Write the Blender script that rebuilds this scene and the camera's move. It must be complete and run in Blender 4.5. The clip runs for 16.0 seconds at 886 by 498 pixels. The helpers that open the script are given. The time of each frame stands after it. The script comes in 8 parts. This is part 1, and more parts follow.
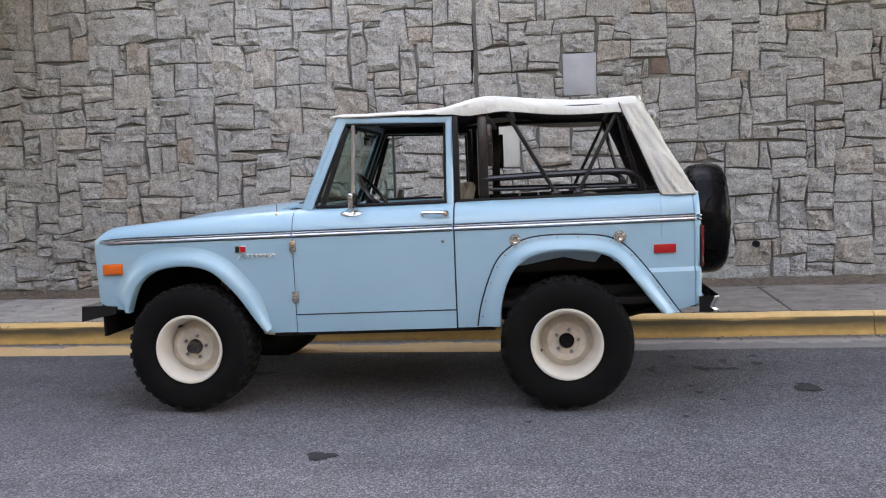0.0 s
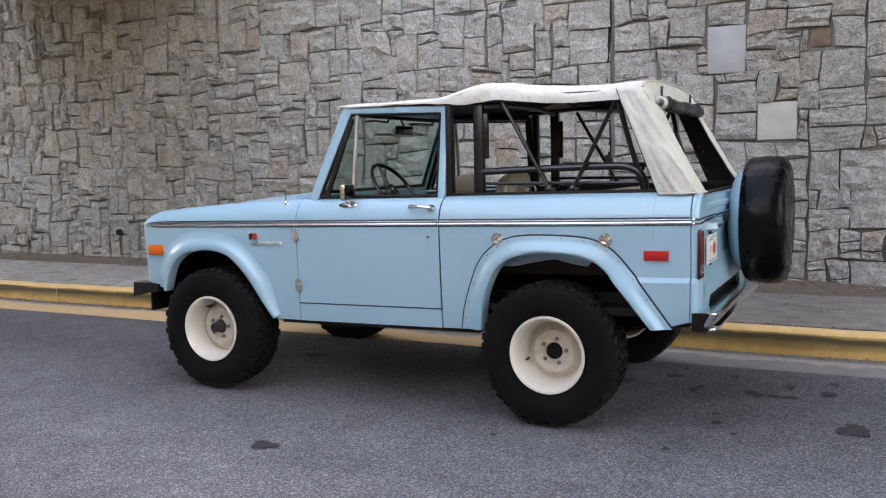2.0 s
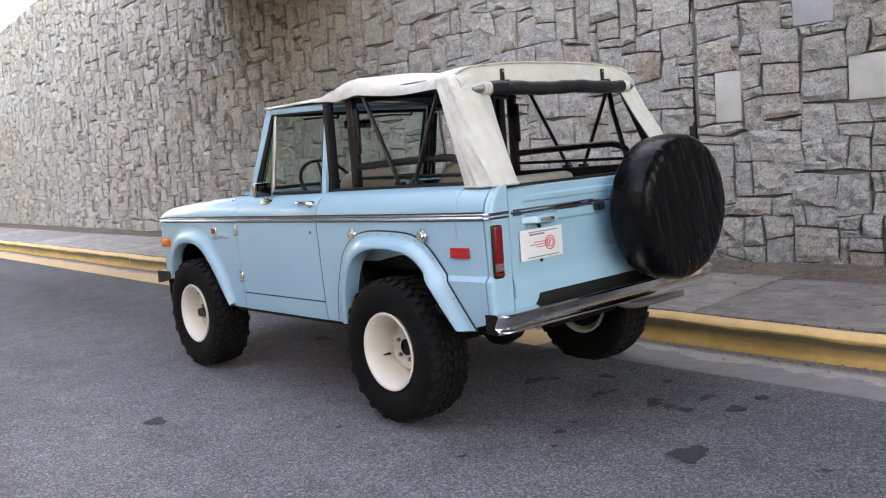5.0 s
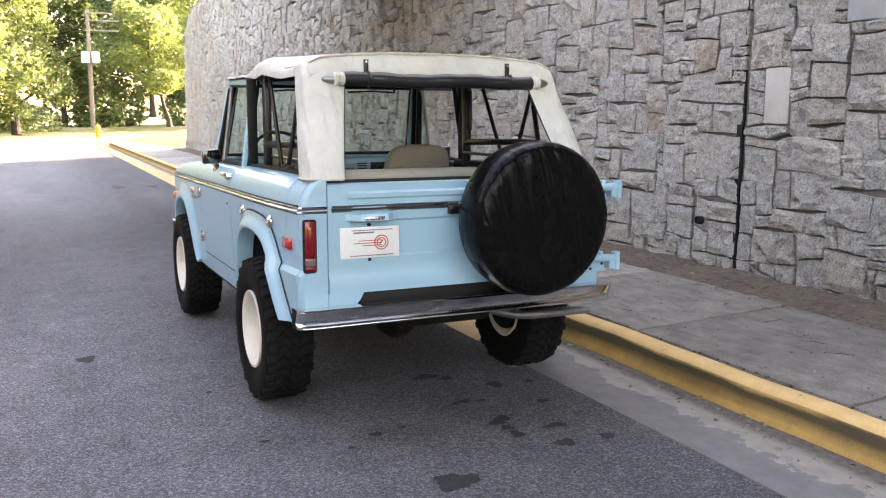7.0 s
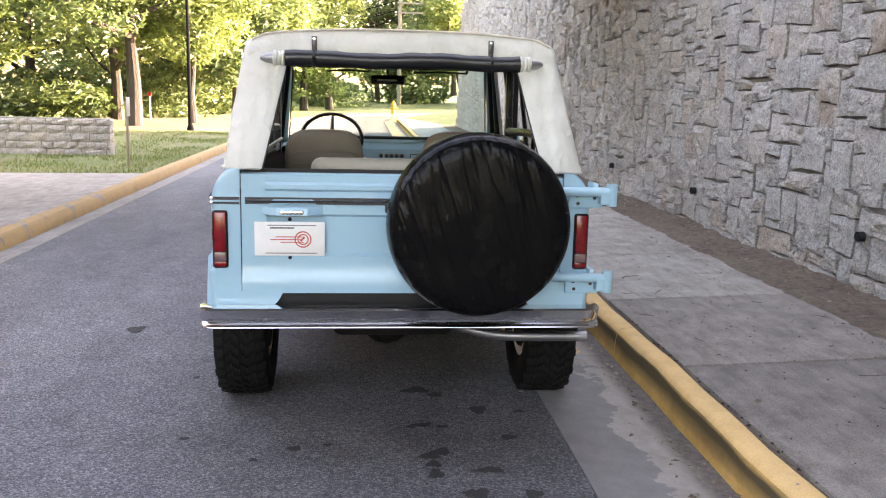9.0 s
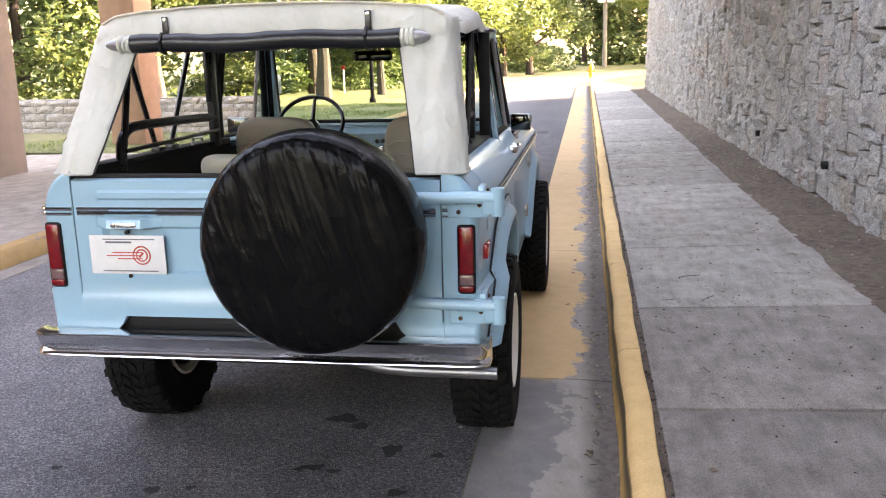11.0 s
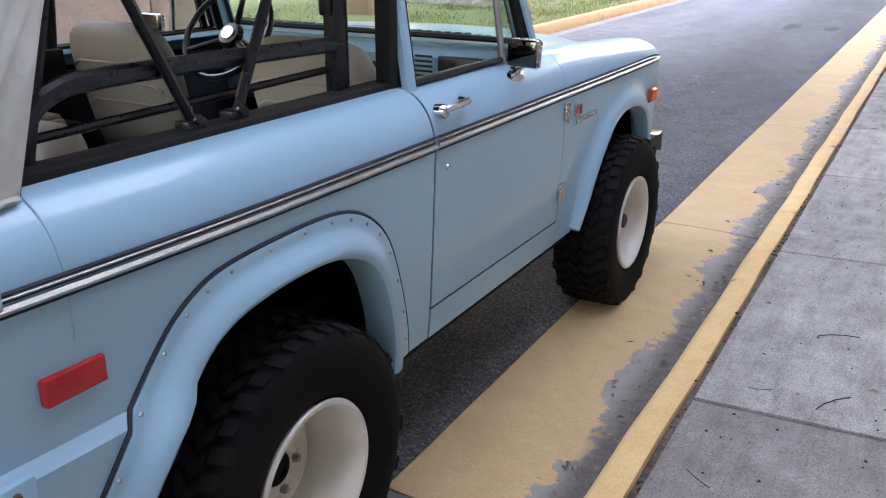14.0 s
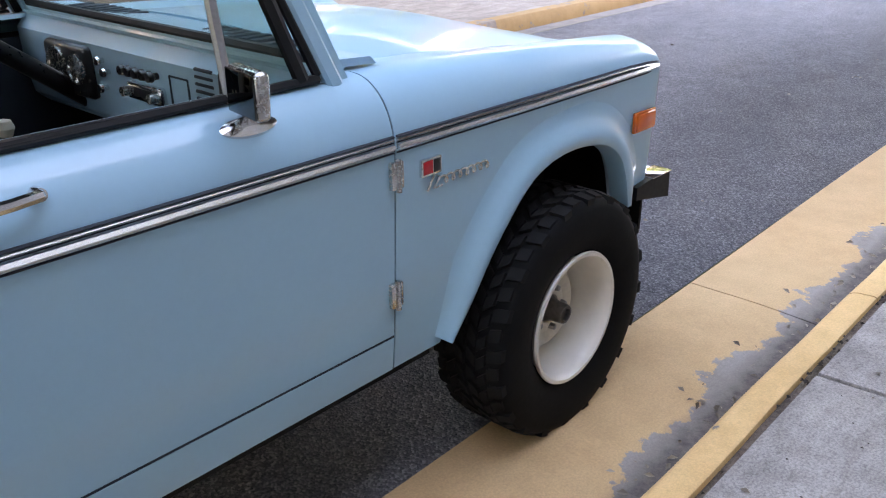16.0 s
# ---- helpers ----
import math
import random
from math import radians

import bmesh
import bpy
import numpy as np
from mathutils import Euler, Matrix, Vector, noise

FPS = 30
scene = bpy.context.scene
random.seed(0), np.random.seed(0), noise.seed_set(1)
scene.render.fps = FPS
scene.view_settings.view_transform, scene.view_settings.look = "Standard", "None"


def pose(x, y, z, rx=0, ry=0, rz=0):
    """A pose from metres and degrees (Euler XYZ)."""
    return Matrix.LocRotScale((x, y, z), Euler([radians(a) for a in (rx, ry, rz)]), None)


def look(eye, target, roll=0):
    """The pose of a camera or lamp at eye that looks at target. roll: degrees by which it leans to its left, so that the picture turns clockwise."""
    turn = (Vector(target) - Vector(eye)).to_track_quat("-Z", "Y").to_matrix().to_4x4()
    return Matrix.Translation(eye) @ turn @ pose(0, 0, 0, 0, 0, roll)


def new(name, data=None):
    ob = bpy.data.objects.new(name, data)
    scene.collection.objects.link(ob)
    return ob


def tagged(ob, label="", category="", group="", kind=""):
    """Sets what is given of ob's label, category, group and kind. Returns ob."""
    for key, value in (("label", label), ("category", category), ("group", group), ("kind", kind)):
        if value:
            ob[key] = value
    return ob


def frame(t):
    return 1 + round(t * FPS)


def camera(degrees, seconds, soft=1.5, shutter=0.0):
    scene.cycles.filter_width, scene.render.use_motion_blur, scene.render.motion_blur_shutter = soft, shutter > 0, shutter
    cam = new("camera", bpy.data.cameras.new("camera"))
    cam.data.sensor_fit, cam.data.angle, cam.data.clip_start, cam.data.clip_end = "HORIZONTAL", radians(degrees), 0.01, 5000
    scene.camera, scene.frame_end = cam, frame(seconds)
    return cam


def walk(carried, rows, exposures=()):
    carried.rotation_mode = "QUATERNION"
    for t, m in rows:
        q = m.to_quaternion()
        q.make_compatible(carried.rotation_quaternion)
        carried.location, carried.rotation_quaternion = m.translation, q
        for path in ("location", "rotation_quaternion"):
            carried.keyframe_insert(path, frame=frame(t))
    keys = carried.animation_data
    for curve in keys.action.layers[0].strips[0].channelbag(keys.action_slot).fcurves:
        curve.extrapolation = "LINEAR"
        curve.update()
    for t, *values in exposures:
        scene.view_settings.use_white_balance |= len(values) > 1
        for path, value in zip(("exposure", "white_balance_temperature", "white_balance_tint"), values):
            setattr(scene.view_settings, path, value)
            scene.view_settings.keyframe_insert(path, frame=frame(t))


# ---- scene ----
cam = camera(53.6, 16.0, 1.15)

PATH = [
    (0, (2.279, -6.082, 1.394), (2.024, -4.104, 1.238), -2.0),
    (0.5, (2.719, -5.947, 1.401), (2.252, -4.010, 1.226), -1.5),
    (1, (3.123, -5.763, 1.399), (2.518, -3.866, 1.208), -0.7),
    (1.5, (3.521, -5.535, 1.427), (2.775, -3.690, 1.232), -2.6),
    (2, (3.962, -5.323, 1.446), (3.062, -3.547, 1.253), -1.3),
    (2.5, (4.324, -5.013, 1.456), (3.344, -3.282, 1.240), -0.4),
    (3, (4.768, -4.825, 1.446), (3.663, -3.168, 1.266), -1.2),
    (3.5, (5.163, -4.591, 1.463), (3.979, -2.996, 1.229), -1.0),
    (4, (5.463, -4.250, 1.378), (4.187, -2.723, 1.179), 1.2),
    (4.2, (5.571, -4.135, 1.385), (4.263, -2.636, 1.183), -0.8),
    (6.3, (6.892, -2.570, 1.552), (5.156, -1.616, 1.275), -0.1),
    (6.5, (6.956, -2.378, 1.550), (5.211, -1.443, 1.262), 0.8),
    (7, (7.080, -1.934, 1.577), (5.288, -1.100, 1.273), 0.2),
    (7.5, (7.194, -1.491, 1.607), (5.334, -0.830, 1.287), 0.2),
    (8, (7.130, -1.047, 1.623), (5.233, -0.505, 1.300), -0.3),
    (8.5, (7.084, -0.597, 1.617), (5.139, -0.258, 1.296), 1.6),
    (9, (6.960, -0.156, 1.615), (5.000, 0.021, 1.261), 1.3),
    (9.2, (6.895, -0.024, 1.628), (4.932, 0.128, 1.279), 0.8),
    (11.3, (6.023, 1.373, 1.698), (4.141, 0.938, 1.182), -1.9),
    (11.5, (5.931, 1.444, 1.716), (4.080, 0.960, 1.136), -1.6),
    (12, (5.561, 1.587, 1.747), (3.714, 1.054, 1.195), -0.1),
    (12.5, (5.130, 1.760, 1.725), (3.321, 1.132, 1.149), -1.0),
    (13, (4.672, 1.916, 1.729), (2.937, 1.153, 1.092), -0.3),
    (13.5, (4.211, 1.962, 1.729), (2.524, 1.131, 1.049), -3.6),
    (14, (3.760, 2.081, 1.696), (2.127, 1.159, 0.997), 0.1),
    (14.5, (3.334, 2.122, 1.687), (1.748, 1.138, 0.968), 0.0),
    (15, (2.909, 2.125, 1.705), (1.354, 1.111, 0.961), -2.7),
    (15.5, (2.464, 2.206, 1.704), (0.994, 1.072, 0.962), -0.8),
    (16, (2.040, 2.246, 1.695), (0.678, 1.028, 0.884), -0.3),
]
walk(cam, [(t, look(eye, target, roll)) for t, eye, target, roll in PATH], exposures=[(0.0, 4.06, 9000.0, 28.0), (3.5, 4.15, 9000.0, 28.0), (7.0, 4.29, 9100.0, 30.0), (9.0, 4.36, 8900.0, 30.5), (12.5, 4.44, 9100.0, 33.0), (13.5, 4.68, 8300.0, 31.0), (16.0, 4.7, 8000.0, 31.0)])

# ==== place ====
# ---- world and sun ----
SUN_AZ, SUN_EL = -20.0, 12.0          # low sun behind the stone wall, ahead of the car
world = bpy.data.worlds.new("sky")
scene.world = world
world.use_nodes = True
wn = world.node_tree.nodes
sky = wn.new("ShaderNodeTexSky")
sky.sky_type = "NISHITA"
sky.sun_disc = False
sky.sun_elevation = radians(SUN_EL)
sky.sun_rotation = radians(SUN_AZ)
sky.air_density, sky.dust_density = 1.0, 2.0
wn["Background"].inputs[1].default_value = 0.15
world.node_tree.links.new(sky.outputs[0], wn["Background"].inputs[0])
sun_data = bpy.data.lights.new("sun", "SUN")
sun_data.energy, sun_data.angle, sun_data.color = 4.0, radians(0.6), (1.0, 0.93, 0.82)
sun = new("sun", sun_data)
_az, _el = radians(SUN_AZ), radians(SUN_EL)
_to_sun = Vector((math.sin(_az) * math.cos(_el), math.cos(_az) * math.cos(_el), math.sin(_el)))
sun.matrix_world = look(_to_sun * 60, (0, 0, 0))

# ---- materials ----
def material(name):
    m = bpy.data.materials.new(name)
    m.use_nodes = True
    nt = m.node_tree
    return m, nt, nt.nodes["Principled BSDF"]


def coords(nt, scale=(1, 1, 1)):
    tc = nt.nodes.new("ShaderNodeTexCoord")
    mp = nt.nodes.new("ShaderNodeMapping")
    mp.inputs["Scale"].default_value = scale
    nt.links.new(tc.outputs["Object"], mp.inputs["Vector"])
    return mp.outputs["Vector"]


def noise_tex(nt, vec, scale, detail=4.0, rough=0.55, out="Fac"):
    n = nt.nodes.new("ShaderNodeTexNoise")
    n.inputs["Scale"].default_value, n.inputs["Detail"].default_value = scale, detail
    n.inputs["Roughness"].default_value = rough
    nt.links.new(vec, n.inputs["Vector"])
    return n.outputs[out]


def ramp(nt, fac, stops):
    r = nt.nodes.new("ShaderNodeValToRGB")
    el = r.color_ramp.elements
    while len(el) < len(stops):
        el.new(0.5)
    for e, (p, c) in zip(el, stops):
        e.position = p
        e.color = (*c, 1) if len(c) == 3 else c
    nt.links.new(fac, r.inputs["Fac"])
    return r.outputs["Color"]


def mix(nt, fac, a, b, blend="MIX"):
    n = nt.nodes.new("ShaderNodeMix")
    n.data_type, n.blend_type = "RGBA", blend
    for sock, v in ((n.inputs["Factor"], fac), (n.inputs["A"], a), (n.inputs["B"], b)):
        if isinstance(v, (int, float)):
            sock.default_value = v
        elif isinstance(v, tuple):
            sock.default_value = (*v, 1) if len(v) == 3 else v
        else:
            nt.links.new(v, sock)
    return n.outputs["Result"]


def maths(nt, op, a, b=0.5, clamp=False):
    n = nt.nodes.new("ShaderNodeMath")
    n.operation, n.use_clamp = op, clamp
    for sock, v in zip(n.inputs, (a, b)):
        if isinstance(v, (int, float)):
            sock.default_value = v
        else:
            nt.links.new(v, sock)
    return n.outputs[0]


def bump(nt, bsdf, height, strength, dist):
    b = nt.nodes.new("ShaderNodeBump")
    b.inputs["Strength"].default_value, b.inputs["Distance"].default_value = strength, dist
    nt.links.new(height, b.inputs["Height"])
    nt.links.new(b.outputs["Normal"], bsdf.inputs["Normal"])


def surface(name, base, rough=0.6, metal=0.0, var=0.12, s1=2.0, s2=40.0, bump_s=0.0, bump_d=0.002, coat=0.0, rvar=0.1, spec=0.5, scale=(1, 1, 1)):
    """A plain surface with broad and fine variation of its colour, gloss and relief."""
    m, nt, b = material(name)
    v = coords(nt, scale)
    broad, fine = noise_tex(nt, v, s1), noise_tex(nt, v, s2, 6)
    lo, hi = tuple(c * (1 - var) for c in base), tuple(min(1, c * (1 + var)) for c in base)
    c1 = ramp(nt, broad, [(0.3, lo), (0.7, hi)])
    c2 = ramp(nt, fine, [(0.25, (1 - var,) * 3), (0.75, (1, 1, 1))])
    nt.links.new(mix(nt, 1.0, c1, c2, "MULTIPLY"), b.inputs["Base Color"])
    r = nt.nodes.new("ShaderNodeMapRange")
    r.inputs["To Min"].default_value, r.inputs["To Max"].default_value = max(0.02, rough - rvar), min(1, rough + rvar)
    nt.links.new(fine, r.inputs["Value"])
    nt.links.new(r.outputs[0], b.inputs["Roughness"])
    b.inputs["Metallic"].default_value = metal
    b.inputs["Coat Weight"].default_value = coat
    b.inputs["Coat Roughness"].default_value = 0.06
    b.inputs["Specular IOR Level"].default_value = spec
    if bump_s:
        bump(nt, b, fine, bump_s, bump_d)
    return m


PAINT = surface("sky_blue_paint", (0.282, 0.505, 0.615), 0.36, 0, 0.03, 1.5, 60, 0.015, 0.0004, coat=0.55, rvar=0.04)
PAINT_IN = surface("sky_blue_paint_inside", (0.27, 0.455, 0.565), 0.45, 0, 0.05, 3, 60, 0.03, 0.0005, coat=0.2)
SEAM = surface("dark_panel_gap", (0.02, 0.03, 0.042), 0.8, 0, 0.2, 5, 50)
CHROME = surface("chrome", (0.78, 0.78, 0.79), 0.12, 1.0, 0.05, 4, 90, 0.03, 0.0004, rvar=0.06)
TRIM = surface("bright_trim", (0.78, 0.775, 0.75), 0.24, 0.85, 0.05, 4, 90, 0.03, 0.0004, rvar=0.06)
OLD_CHROME = surface("dull_chrome", (0.62, 0.61, 0.58), 0.26, 1.0, 0.16, 9, 120, 0.05, 0.0006, rvar=0.1)
STEEL = surface("grey_steel", (0.36, 0.36, 0.37), 0.38, 0.9, 0.2, 8, 90, 0.05, 0.0006)
BLACK = surface("black_paint", (0.008, 0.008, 0.009), 0.3, 0, 0.25, 5, 70, 0.04, 0.0005)
FLAT_BLACK = surface("black_trim", (0.009, 0.009, 0.0095), 0.6, 0, 0.3, 6, 80, 0.08, 0.0008, spec=0.3)
UNDER = surface("dirty_underbody", (0.013, 0.012, 0.011), 0.9, 0, 0.45, 4, 30, 0.3, 0.004, spec=0.2)
RUBBER = surface("tyre_rubber", (0.006, 0.006, 0.006), 0.82, 0, 0.35, 6, 60, 0.18, 0.0015, spec=0.16)
HUB_DARK = surface("dark_hub_steel", (0.13, 0.125, 0.12), 0.35, 0.9, 0.3, 20, 90, 0.05, 0.0006)
CREAM = surface("cream_wheel_paint", (0.76, 0.715, 0.62), 0.36, 0, 0.05, 8, 50, 0.03, 0.0005, coat=0.3)
CREAM_OLD = surface("dirty_cream_wheel_paint", (0.62, 0.565, 0.465), 0.45, 0, 0.14, 14, 60, 0.05, 0.0007)
VINYL = surface("black_vinyl", (0.014, 0.014, 0.016), 0.34, 0, 0.25, 5, 160, 0.12, 0.0008, rvar=0.1)
SEAT = surface("taupe_vinyl", (0.285, 0.25, 0.20), 0.55, 0, 0.08, 5, 220, 0.12, 0.0008)
SEAT_LIGHT = surface("beige_vinyl", (0.46, 0.42, 0.34), 0.55, 0, 0.08, 5, 220, 0.12, 0.0008)
RED_LENS = surface("red_lens", (0.24, 0.004, 0.008), 0.14, 0, 0.2, 30, 150, 0.15, 0.0008, coat=0.2)
CLEAR_LENS = surface("clear_lens", (0.22, 0.12, 0.12), 0.12, 0, 0.2, 30, 150, 0.15, 0.0008, coat=0.6)
TREAD = surface("tyre_tread_rubber", (0.0105, 0.0103, 0.010), 0.85, 0, 0.35, 6, 60, 0.18, 0.0015, spec=0.2)
AMBER = surface("amber_lens", (0.86, 0.145, 0.012), 0.2, 0, 0.12, 20, 150, 0.2, 0.0008, coat=0.4)
RED_REFLECT = surface("red_reflector", (0.55, 0.012, 0.016), 0.22, 0, 0.15, 20, 200, 0.25, 0.0008, coat=0.4)
WHITE_PLATE = surface("white_plate", (0.78, 0.77, 0.75), 0.4, 0, 0.04, 10, 80)
RED_PRINT = surface("red_print", (0.62, 0.09, 0.06), 0.5, 0, 0.06, 10, 80)
GREY_PRINT = surface("grey_print", (0.16, 0.15, 0.15), 0.5, 0, 0.06, 10, 80)
RUST = surface("rusty_steel", (0.10, 0.055, 0.035), 0.8, 0.2, 0.4, 9, 60, 0.25, 0.002)
BRICK_RED = surface("rust_red_stone", (0.165, 0.11, 0.085), 0.9, 0, 0.3, 6, 40, 0.5, 0.006)


def canvas():
    m, nt, b = material("cream_canvas")
    v = coords(nt)
    broad, fold = noise_tex(nt, v, 2.2, 3), noise_tex(nt, v, 7.0, 3, 0.6)
    weave = noise_tex(nt, v, 420, 2, 0.5)
    c = ramp(nt, broad, [(0.3, (0.515, 0.515, 0.455)), (0.7, (0.59, 0.59, 0.53))])
    c = mix(nt, 0.35, c, ramp(nt, fold, [(0.3, (0.44, 0.44, 0.38)), (0.6, (0.64, 0.64, 0.585))]))
    nt.links.new(c, b.inputs["Base Color"])
    b.inputs["Roughness"].default_value = 0.62
    b.inputs["Subsurface Weight"].default_value = 0.0
    cr = noise_tex(nt, coords(nt, (1.0, 1.0, 0.45)), 4.5, 3, 0.5)
    crease = maths(nt, "POWER", maths(nt, "SUBTRACT", 1.0, maths(nt, "ABSOLUTE", maths(nt, "SUBTRACT", maths(nt, "MULTIPLY", cr, 2.0), 1.0))), 7.0)
    h = maths(nt, "ADD", maths(nt, "MULTIPLY", fold, 0.9), maths(nt, "MULTIPLY", weave, 0.012))
    h = maths(nt, "ADD", h, maths(nt, "MULTIPLY", crease, 0.35))
    bump(nt, b, h, 0.75, 0.024)
    return m


def canvas_inside():
    m, nt, b = material("black_canvas_lining")
    v = coords(nt)
    nt.links.new(ramp(nt, noise_tex(nt, v, 6), [(0.3, (0.018, 0.018, 0.019)), (0.7, (0.035, 0.034, 0.034))]), b.inputs["Base Color"])
    b.inputs["Roughness"].default_value = 0.85
    return m


def glass(name, tint, rough=0.02, clear=0.9):
    m, nt, b = material(name)
    nt.nodes.remove(b)
    out = nt.nodes["Material Output"]
    t, g = nt.nodes.new("ShaderNodeBsdfTransparent"), nt.nodes.new("ShaderNodeBsdfGlossy")
    t.inputs["Color"].default_value = (*tint, 1)
    g.inputs["Roughness"].default_value = rough
    lw = nt.nodes.new("ShaderNodeLayerWeight")
    lw.inputs["Blend"].default_value = 0.5
    fac = maths(nt, "ADD", maths(nt, "MULTIPLY", maths(nt, "POWER", lw.outputs["Facing"], 4.0), 0.5), 0.03)
    mx = nt.nodes.new("ShaderNodeMixShader")
    nt.links.new(fac, mx.inputs[0])
    nt.links.new(t.outputs[0], mx.inputs[1])
    nt.links.new(g.outputs[0], mx.inputs[2])
    nt.links.new(mx.outputs[0], out.inputs["Surface"])
    return m


CANVAS, LINING = canvas(), canvas_inside()
GLASS = glass("green_tinted_glass", (0.80, 0.88, 0.85))
MIRROR = surface("mirror_glass", (0.07, 0.075, 0.07), 0.04, 1.0, 0.01, 4, 20, rvar=0.01)


def cover_vinyl():
    """Wrinkled black vinyl of the spare-tyre cover."""
    m, nt, b = material("wrinkled_black_vinyl")
    tc = nt.nodes.new("ShaderNodeTexCoord")
    mp = nt.nodes.new("ShaderNodeMapping")
    mp.inputs["Rotation"].default_value = (radians(-16), 0, 0)
    nt.links.new(tc.outputs["Object"], mp.inputs["Vector"])
    sc = nt.nodes.new("ShaderNodeMapping")
    sc.inputs["Scale"].default_value = (1, 1.7, 0.24)
    nt.links.new(mp.outputs["Vector"], sc.inputs["Vector"])
    v2 = coords(nt)
    wr, fine, big = noise_tex(nt, sc.outputs["Vector"], 8.0, 2.0, 0.45), noise_tex(nt, v2, 60, 5), noise_tex(nt, v2, 5, 2)
    ridge = ramp(nt, wr, [(0.38, (0, 0, 0)), (0.55, (1, 1, 1)), (0.72, (0.2,) * 3)])
    crumple = noise_tex(nt, v2, 24, 4, 0.65)
    # the wrinkles lie on the flat face, the rim is pulled smooth
    sep = nt.nodes.new("ShaderNodeSeparateXYZ")
    nt.links.new(tc.outputs["Normal"], sep.inputs[0])
    flat = maths(nt, "ADD", maths(nt, "MULTIPLY", maths(nt, "ABSOLUTE", sep.outputs["X"], 0.0), 0.85), 0.15)
    where = ramp(nt, big, [(0.5, (0, 0, 0)), (0.68, (1, 1, 1))])
    nt.links.new(ramp(nt, fine, [(0.35, (0.003, 0.003, 0.0035)), (0.7, (0.006, 0.006, 0.006))]), b.inputs["Base Color"])
    nt.links.new(ramp(nt, big, [(0.35, (0.30,) * 3), (0.65, (0.19,) * 3)]), b.inputs["Roughness"])
    b.inputs["Specular IOR Level"].default_value = 0.10
    h = maths(nt, "ADD", maths(nt, "MULTIPLY", maths(nt, "MULTIPLY", ridge, flat), 0.26), maths(nt, "MULTIPLY", fine, 0.02))
    h = maths(nt, "ADD", h, maths(nt, "MULTIPLY", maths(nt, "MULTIPLY", crumple, where), 0.22))
    bump(nt, b, h, 0.8, 0.03)
    return m


COVER = cover_vinyl()


def asphalt():
    m, nt, b = material("worn_asphalt")
    v = coords(nt)
    vor = nt.nodes.new("ShaderNodeTexVoronoi")
    vor.inputs["Scale"].default_value = 125
    nt.links.new(v, vor.inputs["Vector"])
    grit = noise_tex(nt, v, 85, 3, 0.75)
    mid = noise_tex(nt, v, 3.5, 5, 0.6)
    broad = noise_tex(nt, coords(nt, (0.25, 1, 1)), 0.9, 3)
    speck = ramp(nt, vor.outputs["Color"], [(0.2, (0.088, 0.089, 0.097)), (0.6, (0.215, 0.216, 0.232)), (0.92, (0.48, 0.48, 0.495))])
    c = mix(nt, 0.35, speck, ramp(nt, grit, [(0.35, (0.06, 0.061, 0.066)), (0.7, (0.27, 0.272, 0.28))]))
    c = mix(nt, 1.0, c, ramp(nt, broad, [(0.3, (0.80, 0.80, 0.82)), (0.7, (1.12, 1.11, 1.1))]), "MULTIPLY")
    c = mix(nt, 1.0, c, ramp(nt, mid, [(0.3, (0.82,) * 3), (0.7, (1.08,) * 3)]), "MULTIPLY")
    # kerb side coloured darker, in place of the soft shade round the car
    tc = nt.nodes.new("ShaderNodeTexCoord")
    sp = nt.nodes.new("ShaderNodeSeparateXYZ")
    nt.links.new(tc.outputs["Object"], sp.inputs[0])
    lane_shade = nt.nodes.new("ShaderNodeMapRange")
    lane_shade.inputs["From Min"].default_value, lane_shade.inputs["From Max"].default_value = -1.5, -0.3
    nt.links.new(maths(nt, "ADD", sp.outputs["Y"], maths(nt, "MULTIPLY", maths(nt, "SUBTRACT", broad, 0.5), 1.6)), lane_shade.inputs["Value"])
    c = mix(nt, lane_shade.outputs[0], c, mix(nt, 1.0, c, (0.66, 0.645, 0.63), "MULTIPLY"))
    nt.links.new(c, b.inputs["Base Color"])
    b.inputs["Roughness"].default_value = 0.88
    b.inputs["Specular IOR Level"].default_value = 0.22
    h = maths(nt, "ADD", vor.outputs["Distance"], grit)
    bump(nt, b, h, 0.8, 0.008)
    return m


def oil():
    m, nt, b = material("dark_oil_stain")
    v = coords(nt)
    nt.links.new(ramp(nt, noise_tex(nt, v, 90, 3), [(0.3, (0.014, 0.0135, 0.0135)), (0.7, (0.034, 0.033, 0.033))]), b.inputs["Base Color"])
    b.inputs["Roughness"].default_value = 0.8
    bump(nt, b, noise_tex(nt, v, 120, 3), 0.4, 0.005)
    return m


